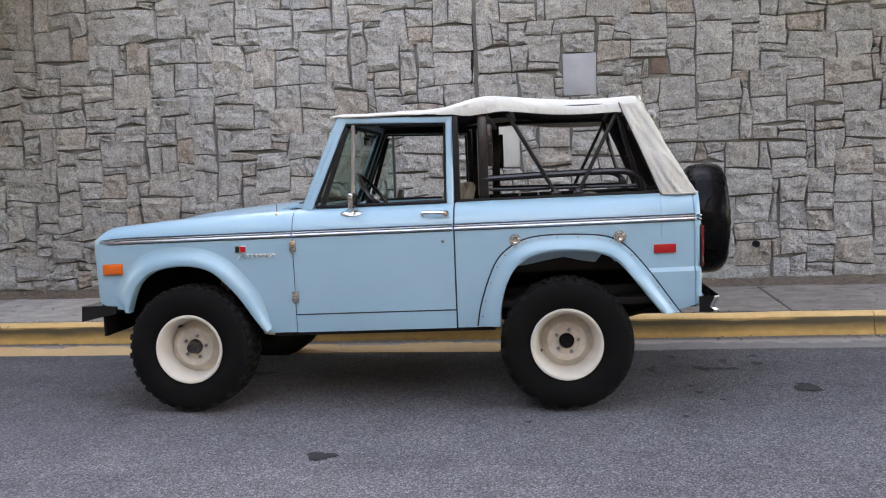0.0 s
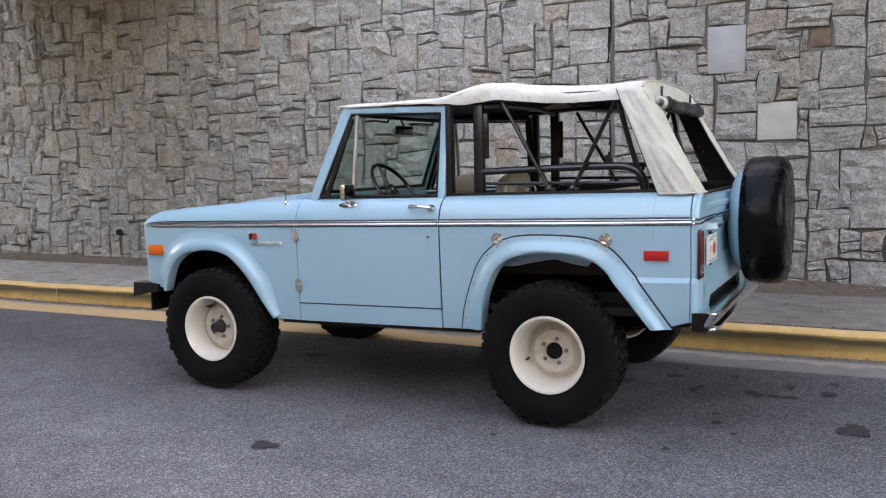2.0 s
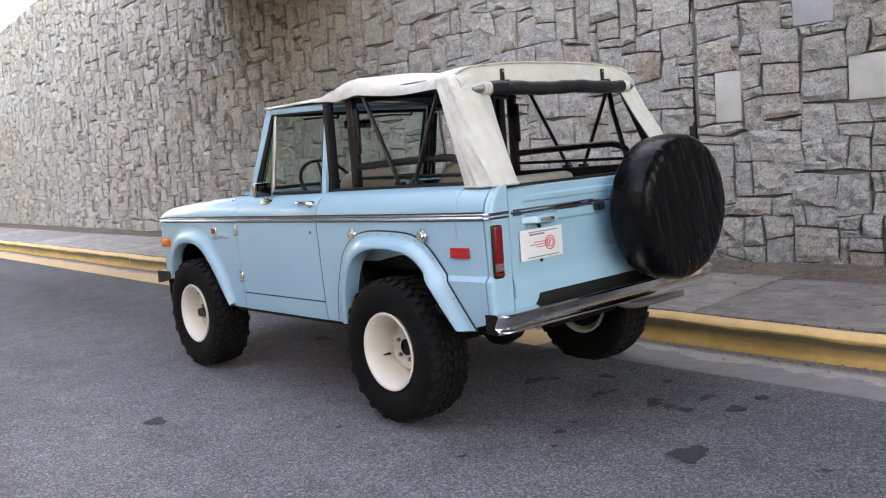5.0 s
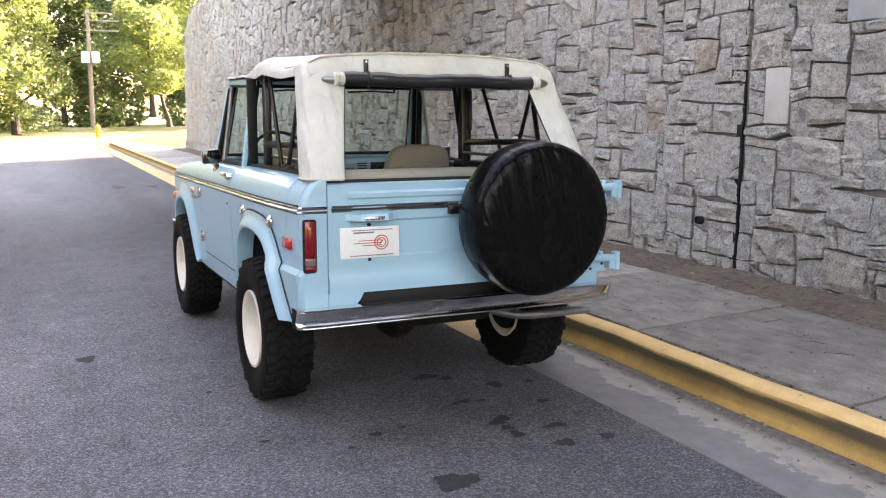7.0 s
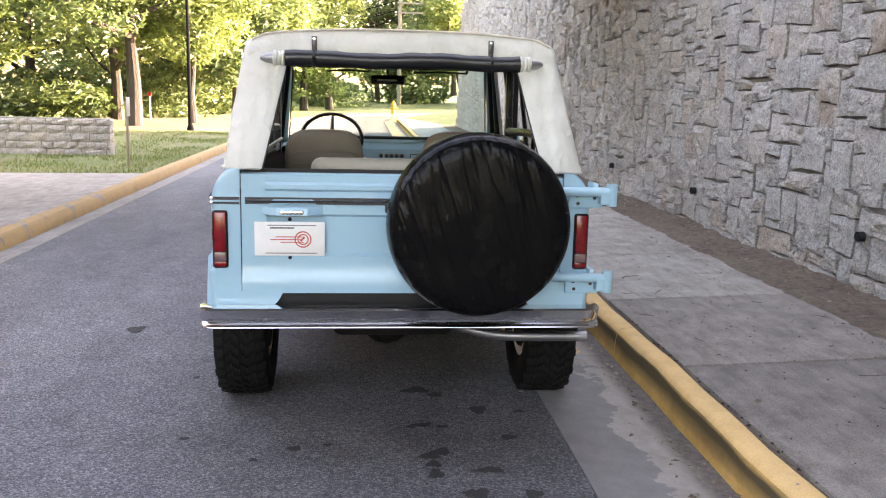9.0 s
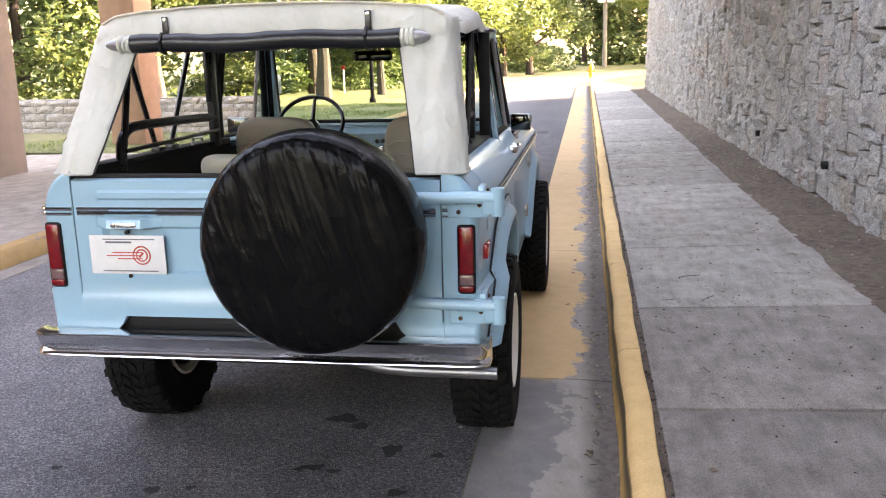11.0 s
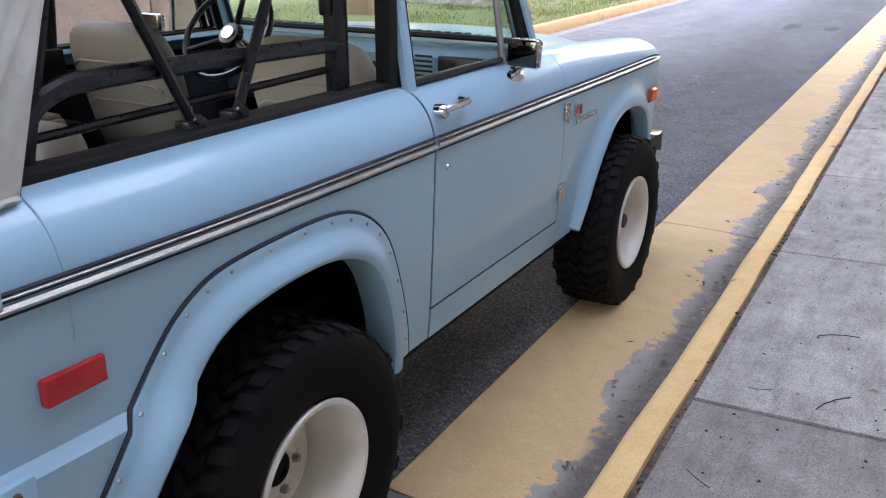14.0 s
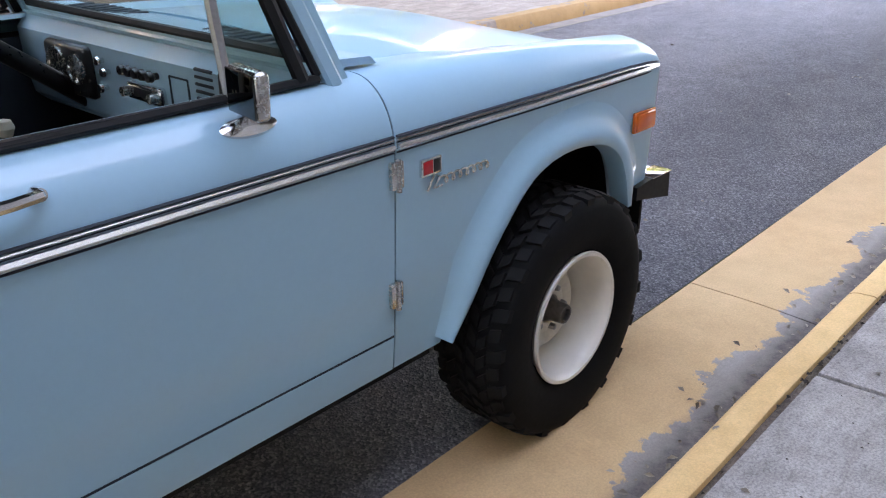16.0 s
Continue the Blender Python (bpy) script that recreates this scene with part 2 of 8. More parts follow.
def concrete(name, a, c2, stain=0.4, spots=True):
    m, nt, b = material(name)
    v = coords(nt)
    broad, mid, fine = noise_tex(nt, v, 0.8, 4), noise_tex(nt, v, 5, 6, 0.65), noise_tex(nt, v, 140, 3, 0.7)
    c = ramp(nt, broad, [(0.3, a), (0.7, c2)])
    c = mix(nt, stain, c, ramp(nt, mid, [(0.3, tuple(x * 0.62 for x in a)), (0.65, tuple(min(1, x * 1.12) for x in c2))]))
    c = mix(nt, 1.0, c, ramp(nt, fine, [(0.32, (0.58,) * 3), (0.62, (1.16,) * 3)]), "MULTIPLY")
    if spots:
        vor = nt.nodes.new("ShaderNodeTexVoronoi")
        vor.inputs["Scale"].default_value = 9
        nt.links.new(v, vor.inputs["Vector"])
        dots = ramp(nt, vor.outputs["Distance"], [(0.03, (0.45,) * 3), (0.06, (1, 1, 1))])
        c = mix(nt, 0.65, c, dots, "MULTIPLY")
        scuff = noise_tex(nt, coords(nt, (0.6, 3.0, 1)), 5.5, 6, 0.7)
        c = mix(nt, 0.7, c, ramp(nt, scuff, [(0.34, (0.68, 0.67, 0.66)), (0.5, (1, 1, 1)), (0.68, (1.16, 1.17, 1.18))]), "MULTIPLY")
        pit = nt.nodes.new("ShaderNodeTexVoronoi")
        pit.inputs["Scale"].default_value = 38
        nt.links.new(v, pit.inputs["Vector"])
        c = mix(nt, 0.5, c, ramp(nt, pit.outputs["Distance"], [(0.1, (0.45,) * 3), (0.22, (1, 1, 1))]), "MULTIPLY")
    info = nt.nodes.new("ShaderNodeObjectInfo")
    c = mix(nt, 1.0, c, ramp(nt, info.outputs["Random"], [(0.0, (0.86, 0.85, 0.84)), (1.0, (1.08, 1.08, 1.08))]), "MULTIPLY")
    nt.links.new(c, b.inputs["Base Color"])
    b.inputs["Roughness"].default_value = 0.88
    bump(nt, b, maths(nt, "ADD", mid, maths(nt, "MULTIPLY", fine, 0.5)), 0.35, 0.006)
    return m


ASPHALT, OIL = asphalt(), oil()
WALK = concrete("sidewalk_concrete", (0.265, 0.237, 0.212), (0.40, 0.363, 0.330), 0.55)
WALK_OLD = concrete("old_sidewalk_concrete", (0.170, 0.145, 0.126), (0.255, 0.222, 0.196), 0.6)
GUTTER_GREY = concrete("gutter_concrete", (0.25, 0.235, 0.22), (0.34, 0.32, 0.295))
TAN_CONC = concrete("tan_bridge_concrete", (0.225, 0.185, 0.16), (0.285, 0.24, 0.21), 0.3, False)
BROWN_CONC = concrete("brown_column_paint", (0.21, 0.125, 0.085), (0.26, 0.16, 0.11), 0.3, False)
GREY_CONC = concrete("grey_bridge_concrete", (0.22, 0.205, 0.19), (0.30, 0.28, 0.255), 0.4, False)


def yellow_kerb(name, worn, tone=1.0, scuffed=False):
    """Yellow traffic paint that has flaked off the concrete; worn: how much is gone; scuffed: an olive-black band of tyre grime along the face."""
    m, nt, b = material(name)
    v = coords(nt)
    a, mid, fine = noise_tex(nt, v, 2.6, 6, 0.62), noise_tex(nt, v, 9, 6, 0.65), noise_tex(nt, v, 130, 3, 0.7)
    tint = lambda c: tuple(x * tone for x in c)
    yel = ramp(nt, a, [(0.3, tint((0.70, 0.425, 0.175))), (0.7, tint((0.80, 0.51, 0.225)))])
    yel = mix(nt, 0.4, yel, ramp(nt, mid, [(0.35, tint((0.58, 0.34, 0.13))), (0.6, tint((0.80, 0.515, 0.23)))]))
    grey = ramp(nt, mid, [(0.3, (0.19, 0.165, 0.14)), (0.7, (0.36, 0.32, 0.28))])
    mask = ramp(nt, maths(nt, "ADD", maths(nt, "MULTIPLY", a, 0.55), maths(nt, "MULTIPLY", mid, 0.45)), [(worn, (0, 0, 0)), (worn + 0.02, (1, 1, 1))])
    c = mix(nt, mask, grey, yel)
    if scuffed:
        c = mix(nt, 0.6, c, ramp(nt, mid, [(0.3, (0.36, 0.185, 0.028)), (0.7, (0.56, 0.31, 0.06))]))
        tc = nt.nodes.new("ShaderNodeTexCoord")
        sp = nt.nodes.new("ShaderNodeSeparateXYZ")
        nt.links.new(tc.outputs["Object"], sp.inputs[0])
        run = noise_tex(nt, coords(nt, (0.35, 1, 3.0)), 3.5, 5, 0.6)
        h = maths(nt, "ADD", sp.outputs["Z"], maths(nt, "MULTIPLY", maths(nt, "SUBTRACT", run, 0.5), 0.09))
        up, down = nt.nodes.new("ShaderNodeMapRange"), nt.nodes.new("ShaderNodeMapRange")
        for mr, lo, hi in ((up, 0.045, 0.125), (down, 0.172, 0.150)):
            mr.inputs["From Min"].default_value, mr.inputs["From Max"].default_value = lo, hi
            nt.links.new(h, mr.inputs["Value"])
        band = maths(nt, "MULTIPLY", maths(nt, "MULTIPLY", up.outputs[0], down.outputs[0]), 0.95)
        c = mix(nt, band, c, (0.055, 0.043, 0.022))
    c = mix(nt, 1.0, c, ramp(nt, fine, [(0.25, (0.80,) * 3), (0.7, (1.06,) * 3)]), "MULTIPLY")
    nt.links.new(c, b.inputs["Base Color"])
    b.inputs["Roughness"].default_value = 0.8
    bump(nt, b, maths(nt, "ADD", mid, maths(nt, "MULTIPLY", fine, 0.4)), 0.3, 0.004)
    return m


def gutter_paint(name, painted):
    """The gutter pan: yellow paint or a grey tar seal on its upper side, ragged bare concrete, brown grit in the flow line."""
    m, nt, b = material(name)
    v = coords(nt)
    tc = nt.nodes.new("ShaderNodeTexCoord")
    sp = nt.nodes.new("ShaderNodeSeparateXYZ")
    nt.links.new(tc.outputs["Object"], sp.inputs[0])
    a, mid, fine = noise_tex(nt, v, 1.9, 6, 0.6), noise_tex(nt, v, 8, 6, 0.65), noise_tex(nt, v, 130, 3, 0.7)
    if painted:
        top = ramp(nt, a, [(0.3, (0.58, 0.36, 0.17)), (0.7, (0.68, 0.44, 0.22))])
        top = mix(nt, 0.4, top, ramp(nt, mid, [(0.3, (0.48, 0.31, 0.15)), (0.65, (0.66, 0.435, 0.225))]))
    else:
        top = ramp(nt, mid, [(0.3, (0.165, 0.152, 0.145)), (0.7, (0.225, 0.208, 0.198))])
        top = mix(nt, ramp(nt, noise_tex(nt, v, 1.3, 4), [(0.60, (0, 0, 0)), (0.66, (0.55,) * 3)]), top, (0.40, 0.29, 0.15))
    bare = ramp(nt, mid, [(0.3, (0.24, 0.208, 0.178)), (0.7, (0.36, 0.322, 0.285))])
    dirt = ramp(nt, noise_tex(nt, v, 26, 4, 0.7), [(0.35, (0.045, 0.034, 0.030)), (0.7, (0.15, 0.118, 0.10))])
    edge = maths(nt, "ADD", sp.outputs["Y"], maths(nt, "MULTIPLY", maths(nt, "SUBTRACT", a, 0.5), 0.62))
    edge = maths(nt, "ADD", edge, maths(nt, "MULTIPLY", maths(nt, "SUBTRACT", mid, 0.5), 0.34))
    step = nt.nodes.new("ShaderNodeMapRange")
    lim = 1.19 if painted else 1.10
    step.inputs["From Min"].default_value, step.inputs["From Max"].default_value = lim, lim + 0.012
    nt.links.new(edge, step.inputs["Value"])
    c = mix(nt, step.outputs[0], top, bare)
    flow = nt.nodes.new("ShaderNodeMapRange")
    flow.inputs["From Min"].default_value, flow.inputs["From Max"].default_value = 1.215, 1.30
    nt.links.new(maths(nt, "ADD", sp.outputs["Y"], maths(nt, "MULTIPLY", maths(nt, "SUBTRACT", mid, 0.5), 0.16)), flow.inputs["Value"])
    c = mix(nt, maths(nt, "MULTIPLY", flow.outputs[0], 0.88), c, dirt)
    c = mix(nt, 1.0, c, ramp(nt, fine, [(0.25, (0.80,) * 3), (0.7, (1.06,) * 3)]), "MULTIPLY")
    nt.links.new(c, b.inputs["Base Color"])
    b.inputs["Roughness"].default_value = 0.82
    bump(nt, b, maths(nt, "ADD", mid, maths(nt, "MULTIPLY", fine, 0.4)), 0.35, 0.006)
    return m


KERB_YELLOW, KERB_FACE = yellow_kerb("worn_yellow_kerb_paint", 0.35), yellow_kerb("grimy_yellow_kerb_face", 0.33, 0.85, True)
GUTTER_YELLOW, GUTTER_BARE = gutter_paint("flaked_yellow_gutter_paint", True), gutter_paint("dirty_gutter_concrete", False)
KERB_FAR = yellow_kerb("faded_yellow_kerb_paint", 0.42, 0.55)


def granite(name, island):
    m, nt, b = material(name)
    v = coords(nt)
    if island:
        g = nt.nodes.new("ShaderNodeNewGeometry")
        rnd = g.outputs["Random Per Island"]
    else:
        g = nt.nodes.new("ShaderNodeObjectInfo")
        rnd = g.outputs["Random"]
    geo = nt.nodes.new("ShaderNodeNewGeometry")
    pos = geo.outputs["Position"]
    mid, fine, broad = noise_tex(nt, pos, 14, 6, 0.7), noise_tex(nt, pos, 95, 4, 0.8), noise_tex(nt, pos, 0.45, 3)
    flint = nt.nodes.new("ShaderNodeTexVoronoi")
    flint.inputs["Scale"].default_value = 70
    nt.links.new(pos, flint.inputs["Vector"])
    hue = ramp(nt, rnd, [(0.0, (0.285, 0.265, 0.245)), (0.3, (0.345, 0.33, 0.315)), (0.6, (0.315, 0.31, 0.305)), (0.82, (0.385, 0.37, 0.35)), (0.95, (0.345, 0.295, 0.25)), (1.0, (0.30, 0.215, 0.165))])
    c = mix(nt, 0.45, hue, ramp(nt, mid, [(0.3, (0.17, 0.16, 0.15)), (0.5, (0.34, 0.325, 0.31)), (0.72, (0.52, 0.505, 0.48))]))
    c = mix(nt, 1.0, c, ramp(nt, fine, [(0.3, (0.5,) * 3), (0.6, (1.2,) * 3)]), "MULTIPLY")
    c = mix(nt, 0.4, c, ramp(nt, flint.outputs["Color"], [(0.12, (0.25,) * 3), (0.4, (1.0,) * 3), (0.9, (1.6,) * 3)]), "MULTIPLY")
    c = mix(nt, 1.0, c, ramp(nt, broad, [(0.35, (1.02, 0.985, 0.945)), (0.65, (1.2, 1.2, 1.2))]), "MULTIPLY")
    stain = ramp(nt, noise_tex(nt, pos, 1.3, 4), [(0.68, (0, 0, 0)), (0.76, (0.5,) * 3)])
    c = mix(nt, stain, c, (0.26, 0.165, 0.10))
    nt.links.new(c, b.inputs["Base Color"])
    b.inputs["Roughness"].default_value = 0.9
    bump(nt, b, maths(nt, "ADD", mid, maths(nt, "MULTIPLY", fine, 0.5)), 1.0, 0.04)
    return m


STONE, STONE_FAR = granite("grey_granite", False), granite("grey_granite_joined", True)
MORTAR = surface("grey_mortar", (0.20, 0.185, 0.165), 0.95, 0, 0.35, 3, 60, 0.5, 0.006)
SMOOTH_STONE = surface("smooth_grey_stone", (0.30, 0.30, 0.315), 0.8, 0, 0.12, 4, 60, 0.2, 0.003)
PALE_STONE = surface("smooth_pale_stone", (0.40, 0.385, 0.355), 0.8, 0, 0.12, 4, 60, 0.2, 0.003)
HOLE = surface("dark_hole", (0.006, 0.006, 0.006), 0.95, 0, 0.2, 5, 40)


def soil():
    m, nt, b = material("dry_soil_with_leaf_litter")
    v = coords(nt)
    a, mid, fine = noise_tex(nt, v, 1.7, 5), noise_tex(nt, v, 16, 5, 0.7), noise_tex(nt, v, 75, 4, 0.75)
    c = ramp(nt, a, [(0.3, (0.115, 0.072, 0.052)), (0.58, (0.19, 0.132, 0.098)), (0.76, (0.175, 0.15, 0.085))])
    c = mix(nt, 0.5, c, ramp(nt, mid, [(0.35, (0.07, 0.047, 0.036)), (0.65, (0.28, 0.22, 0.17))]))
    c = mix(nt, 1.0, c, ramp(nt, fine, [(0.3, (0.55,) * 3), (0.7, (1.25,) * 3)]), "MULTIPLY")
    nt.links.new(c, b.inputs["Base Color"])
    b.inputs["Roughness"].default_value = 0.95
    bump(nt, b, maths(nt, "ADD", mid, fine), 0.9, 0.03)
    return m


def grass_ground():
    m, nt, b = material("lawn_and_dry_ground")
    v = coords(nt)
    a, mid, fine = noise_tex(nt, v, 0.22, 5), noise_tex(nt, v, 3.0, 5, 0.7), noise_tex(nt, v, 60, 4, 0.75)
    c = ramp(nt, a, [(0.35, (0.105, 0.135, 0.045)), (0.5, (0.17, 0.17, 0.08)), (0.62, (0.25, 0.21, 0.14))])
    c = mix(nt, 0.45, c, ramp(nt, mid, [(0.35, (0.07, 0.12, 0.025)), (0.65, (0.21, 0.24, 0.075))]))
    c = mix(nt, 1.0, c, ramp(nt, fine, [(0.3, (0.6,) * 3), (0.7, (1.25,) * 3)]), "MULTIPLY")
    nt.links.new(c, b.inputs["Base Color"])
    b.inputs["Roughness"].default_value = 0.95
    bump(nt, b, maths(nt, "ADD", mid, fine), 0.8, 0.04)
    return m


SOIL, LAWN = soil(), grass_ground()
BARK = surface("grey_brown_bark", (0.05, 0.04, 0.032), 0.95, 0, 0.4, 3, 22, 0.9, 0.03, scale=(1, 1, 0.25))
POLE_WOOD = surface("weathered_pole_wood", (0.28, 0.235, 0.19), 0.9, 0, 0.25, 2, 30, 0.4, 0.008, scale=(1, 1, 0.2))
LAMP_BLACK = surface("black_lamp_post_paint", (0.007, 0.007, 0.008), 0.8, 0, 0.2, 3, 40, spec=0.05)
GREY_METAL = surface("galvanised_grey", (0.42, 0.42, 0.41), 0.5, 0.5, 0.12, 4, 40)
HYDRANT = surface("yellow_hydrant_paint", (0.62, 0.40, 0.04), 0.45, 0, 0.12, 8, 40)
RED_SIGN = surface("red_sign", (0.5, 0.02, 0.02), 0.5, 0, 0.1, 8, 40)


def foliage(name, dark, mid, light):
    m, nt, b = material(name)
    g = nt.nodes.new("ShaderNodeNewGeometry")
    clump = noise_tex(nt, coords(nt), 0.55, 3)
    c = ramp(nt, g.outputs["Random Per Island"], [(0.0, dark), (0.5, mid), (1.0, light)])
    c = mix(nt, 0.45, c, ramp(nt, clump, [(0.35, dark), (0.65, light)]))
    nt.links.new(c, b.inputs["Base Color"])
    b.inputs["Roughness"].default_value = 0.55
    tr = nt.nodes.new("ShaderNodeBsdfTranslucent")
    nt.links.new(c, tr.inputs["Color"])
    mx = nt.nodes.new("ShaderNodeMixShader")
    mx.inputs[0].default_value = 0.38
    nt.links.new(b.outputs[0], mx.inputs[1])
    nt.links.new(tr.outputs[0], mx.inputs[2])
    nt.links.new(mx.outputs[0], nt.nodes["Material Output"].inputs["Surface"])
    return m


LEAF_A = foliage("yellow_green_leaves", (0.07, 0.115, 0.03), (0.14, 0.20, 0.055), (0.25, 0.30, 0.10))
LEAF_B = foliage("deep_green_leaves", (0.04, 0.075, 0.025), (0.085, 0.135, 0.045), (0.16, 0.21, 0.075))
GRASS = foliage("grass_blades", (0.07, 0.12, 0.02), (0.13, 0.19, 0.04), (0.24, 0.25, 0.09))

# ---- mesh helpers ----
def empty(name, loc, label, category, group="", kind=""):
    ob = new(name)
    ob.empty_display_size = 0.2
    ob.location = loc
    return tagged(ob, label, category, group, kind)


def shade(bm, angle=34):
    lim = radians(angle)
    for f in bm.faces:
        f.smooth = True
    for e in bm.edges:
        if len(e.link_faces) == 2 and e.calc_face_angle(0) > lim:
            e.smooth = False


def finish(name, bm, mat, angle=34):
    bmesh.ops.recalc_face_normals(bm, faces=bm.faces[:])
    shade(bm, angle)
    me = bpy.data.meshes.new(name)
    bm.to_mesh(me)
    bm.free()
    for m in mat if isinstance(mat, (list, tuple)) else (mat,):
        me.materials.append(m)
    return me


def base_of(ob):
    p = Vector((0, 0, 0))
    while ob:
        p = p + ob.location
        ob = ob.parent
    return p


def part(name, bm, mat, parent, label="", angle=34, at=None):
    """One mesh, given in world metres, linked under a thing or a part. at: where its own origin lies."""
    o = base_of(parent) if at is None else Vector(at)
    bmesh.ops.translate(bm, vec=-o, verts=bm.verts[:])
    ob = new(name, finish(name, bm, mat, angle))
    ob.parent = parent
    ob.location = o - base_of(parent)
    return tagged(ob, label)


def thing(name, bm, mat, label, category, group="", kind="", angle=34, at=(0, 0, 0)):
    bmesh.ops.translate(bm, vec=-Vector(at), verts=bm.verts[:])
    ob = new(name, finish(name, bm, mat, angle))
    ob.location = at
    return tagged(ob, label, category, group, kind)


def box(bm, lo, hi, bevel=0.0, seg=2):
    x0, y0, z0 = lo
    x1, y1, z1 = hi
    vs = [bm.verts.new(p) for p in ((x0, y0, z0), (x1, y0, z0), (x1, y1, z0), (x0, y1, z0), (x0, y0, z1), (x1, y0, z1), (x1, y1, z1), (x0, y1, z1))]
    fs = [bm.faces.new([vs[i] for i in q]) for q in ((3, 2, 1, 0), (4, 5, 6, 7), (0, 1, 5, 4), (1, 2, 6, 5), (2, 3, 7, 6), (3, 0, 4, 7))]
    if bevel > 0:
        es = list({e for f in fs for e in f.edges})
        bmesh.ops.bevel(bm, geom=es, offset=bevel, segments=seg, affect="EDGES", profile=0.5)
    return bm


def frame_at(d):
    d = d.normalized()
    a = Vector((0, 0, 1)) if abs(d.z) < 0.9 else Vector((1, 0, 0))
    u = d.cross(a).normalized()
    return u, d.cross(u).normalized()


def tube(bm, pts, r, seg=10, closed=False, flat=1.0):
    """A round bar along points; r may be a number or one radius per point."""
    pts = [Vector(p) for p in pts]
    n = len(pts)
    rs = r if isinstance(r, (list, tuple)) else [r] * n
    rings, last = [], None
    for i, p in enumerate(pts):
        a = pts[(i - 1) % n] if (closed or i) else p
        b = pts[(i + 1) % n] if (closed or i < n - 1) else p
        d = (b - a).normalized()
        if last is None:
            u, v = frame_at(d)
        else:
            u = (last - d * last.dot(d)).normalized()
            v = d.cross(u)
        last = u
        rings.append([bm.verts.new(p + rs[i] * (math.cos(t) * u + flat * math.sin(t) * v)) for t in (2 * math.pi * k / seg for k in range(seg))])
    for i in range(n if closed else n - 1):
        a, b = rings[i], rings[(i + 1) % n]
        for k in range(seg):
            bm.faces.new((a[k], a[(k + 1) % seg], b[(k + 1) % seg], b[k]))
    if not closed:
        bm.faces.new(rings[0][::-1])
        bm.faces.new(rings[-1])
    return bm


def lathe(bm, prof, centre, axis, seg=32, close=True):
    """Turns (radius, along) pairs round the axis through centre."""
    c, d = Vector(centre), Vector(axis).normalized()
    u, v = frame_at(d)
    rings = []
    for r, h in prof:
        if r < 1e-5:
            rings.append([bm.verts.new(c + d * h)])
        else:
            rings.append([bm.verts.new(c + d * h + r * (math.cos(t) * u + math.sin(t) * v)) for t in (2 * math.pi * k / seg for k in range(seg))])
    pairs = list(zip(rings, rings[1:]))
    for a, b in pairs:
        for k in range(seg):
            k2 = (k + 1) % seg
            q = [a[k % len(a)], a[k2 % len(a)], b[k2 % len(b)], b[k % len(b)]]
            q = list(dict.fromkeys(q))
            if len(q) > 2:
                bm.faces.new(q)
    if close:
        for ring in (rings[0], rings[-1]):
            if len(ring) > 2:
                try:
                    bm.faces.new(ring)
                except ValueError:
                    pass
    return bm


def skin(bm, outer, inner):
    """A closed sheet of some thickness from two grids of points of one size (lists of columns)."""
    nx, ny = len(outer), len(outer[0])
    O = [[bm.verts.new(p) for p in col] for col in outer]
    I = [[bm.verts.new(p) for p in col] for col in inner]
    for i in range(nx - 1):
        for j in range(ny - 1):
            bm.faces.new((O[i][j], O[i + 1][j], O[i + 1][j + 1], O[i][j + 1]))
            bm.faces.new((I[i][j], I[i][j + 1], I[i + 1][j + 1], I[i + 1][j]))
    for i in range(nx - 1):
        bm.faces.new((O[i][0], I[i][0], I[i + 1][0], O[i + 1][0]))
        bm.faces.new((O[i][-1], O[i + 1][-1], I[i + 1][-1], I[i][-1]))
    for j in range(ny - 1):
        bm.faces.new((O[0][j], O[0][j + 1], I[0][j + 1], I[0][j]))
        bm.faces.new((O[-1][j], I[-1][j], I[-1][j + 1], O[-1][j + 1]))
    return bm


def offset(grid, vec):
    v = Vector(vec)
    return [[Vector(p) + v for p in col] for col in grid]


def interp(x, pts):
    return float(np.interp(x, [p[0] for p in pts], [p[1] for p in pts]))


def smooth_curve(pts, n):
    """Catmull-Rom through the points, n steps a span."""
    P = [Vector(p) for p in pts]
    P = [2 * P[0] - P[1]] + P + [2 * P[-1] - P[-2]]
    out = []
    for i in range(1, len(P) - 2):
        a, b, c, d = P[i - 1 : i + 3]
        for k in range(n):
            t = k / n
            out.append(0.5 * (2 * b + (c - a) * t + (2 * a - 5 * b + 4 * c - d) * t * t + (3 * b - a - 3 * c + d) * t ** 3))
    return out + [P[-2]]


def sheet(bm, cols):
    """An open sheet over a grid of points."""
    V = [[bm.verts.new(p) for p in col] for col in cols]
    for a, b in zip(V, V[1:]):
        for j in range(len(a) - 1):
            bm.faces.new((a[j], b[j], b[j + 1], a[j + 1]))
    return bm


# ---- the setting: ground, road, kerbs, sidewalk ----
def road_z(y):
    return 0.01 + 0.022 * y


BEND = [(16, 0), (-38, 0), (-43, 0.7), (-47.5, 2.6), (-51, 5.6), (-53.5, 9.5), (-55, 14), (-56, 20), (-57, 34)]


def along(offs, step=None):
    """Points of a line that runs offs to the side of the road's kerb, straight and then round the bend."""
    out = []
    for i, (x, y) in enumerate(BEND):
        a, b = BEND[max(i - 1, 0)], BEND[min(i + 1, len(BEND) - 1)]
        d = Vector((b[0] - a[0], b[1] - a[1])).normalized()
        out.append(Vector((x, y)) + Vector((d.y, -d.x)) * offs)
    return out


GUT0, GUT1, KERB1, WALK1 = 0.78, 1.38, 1.52, 2.86
FAR_GUT, FAR_KERB0, FAR_KERB1 = -3.55, -3.83, -4.0
WALL_Y = 3.42

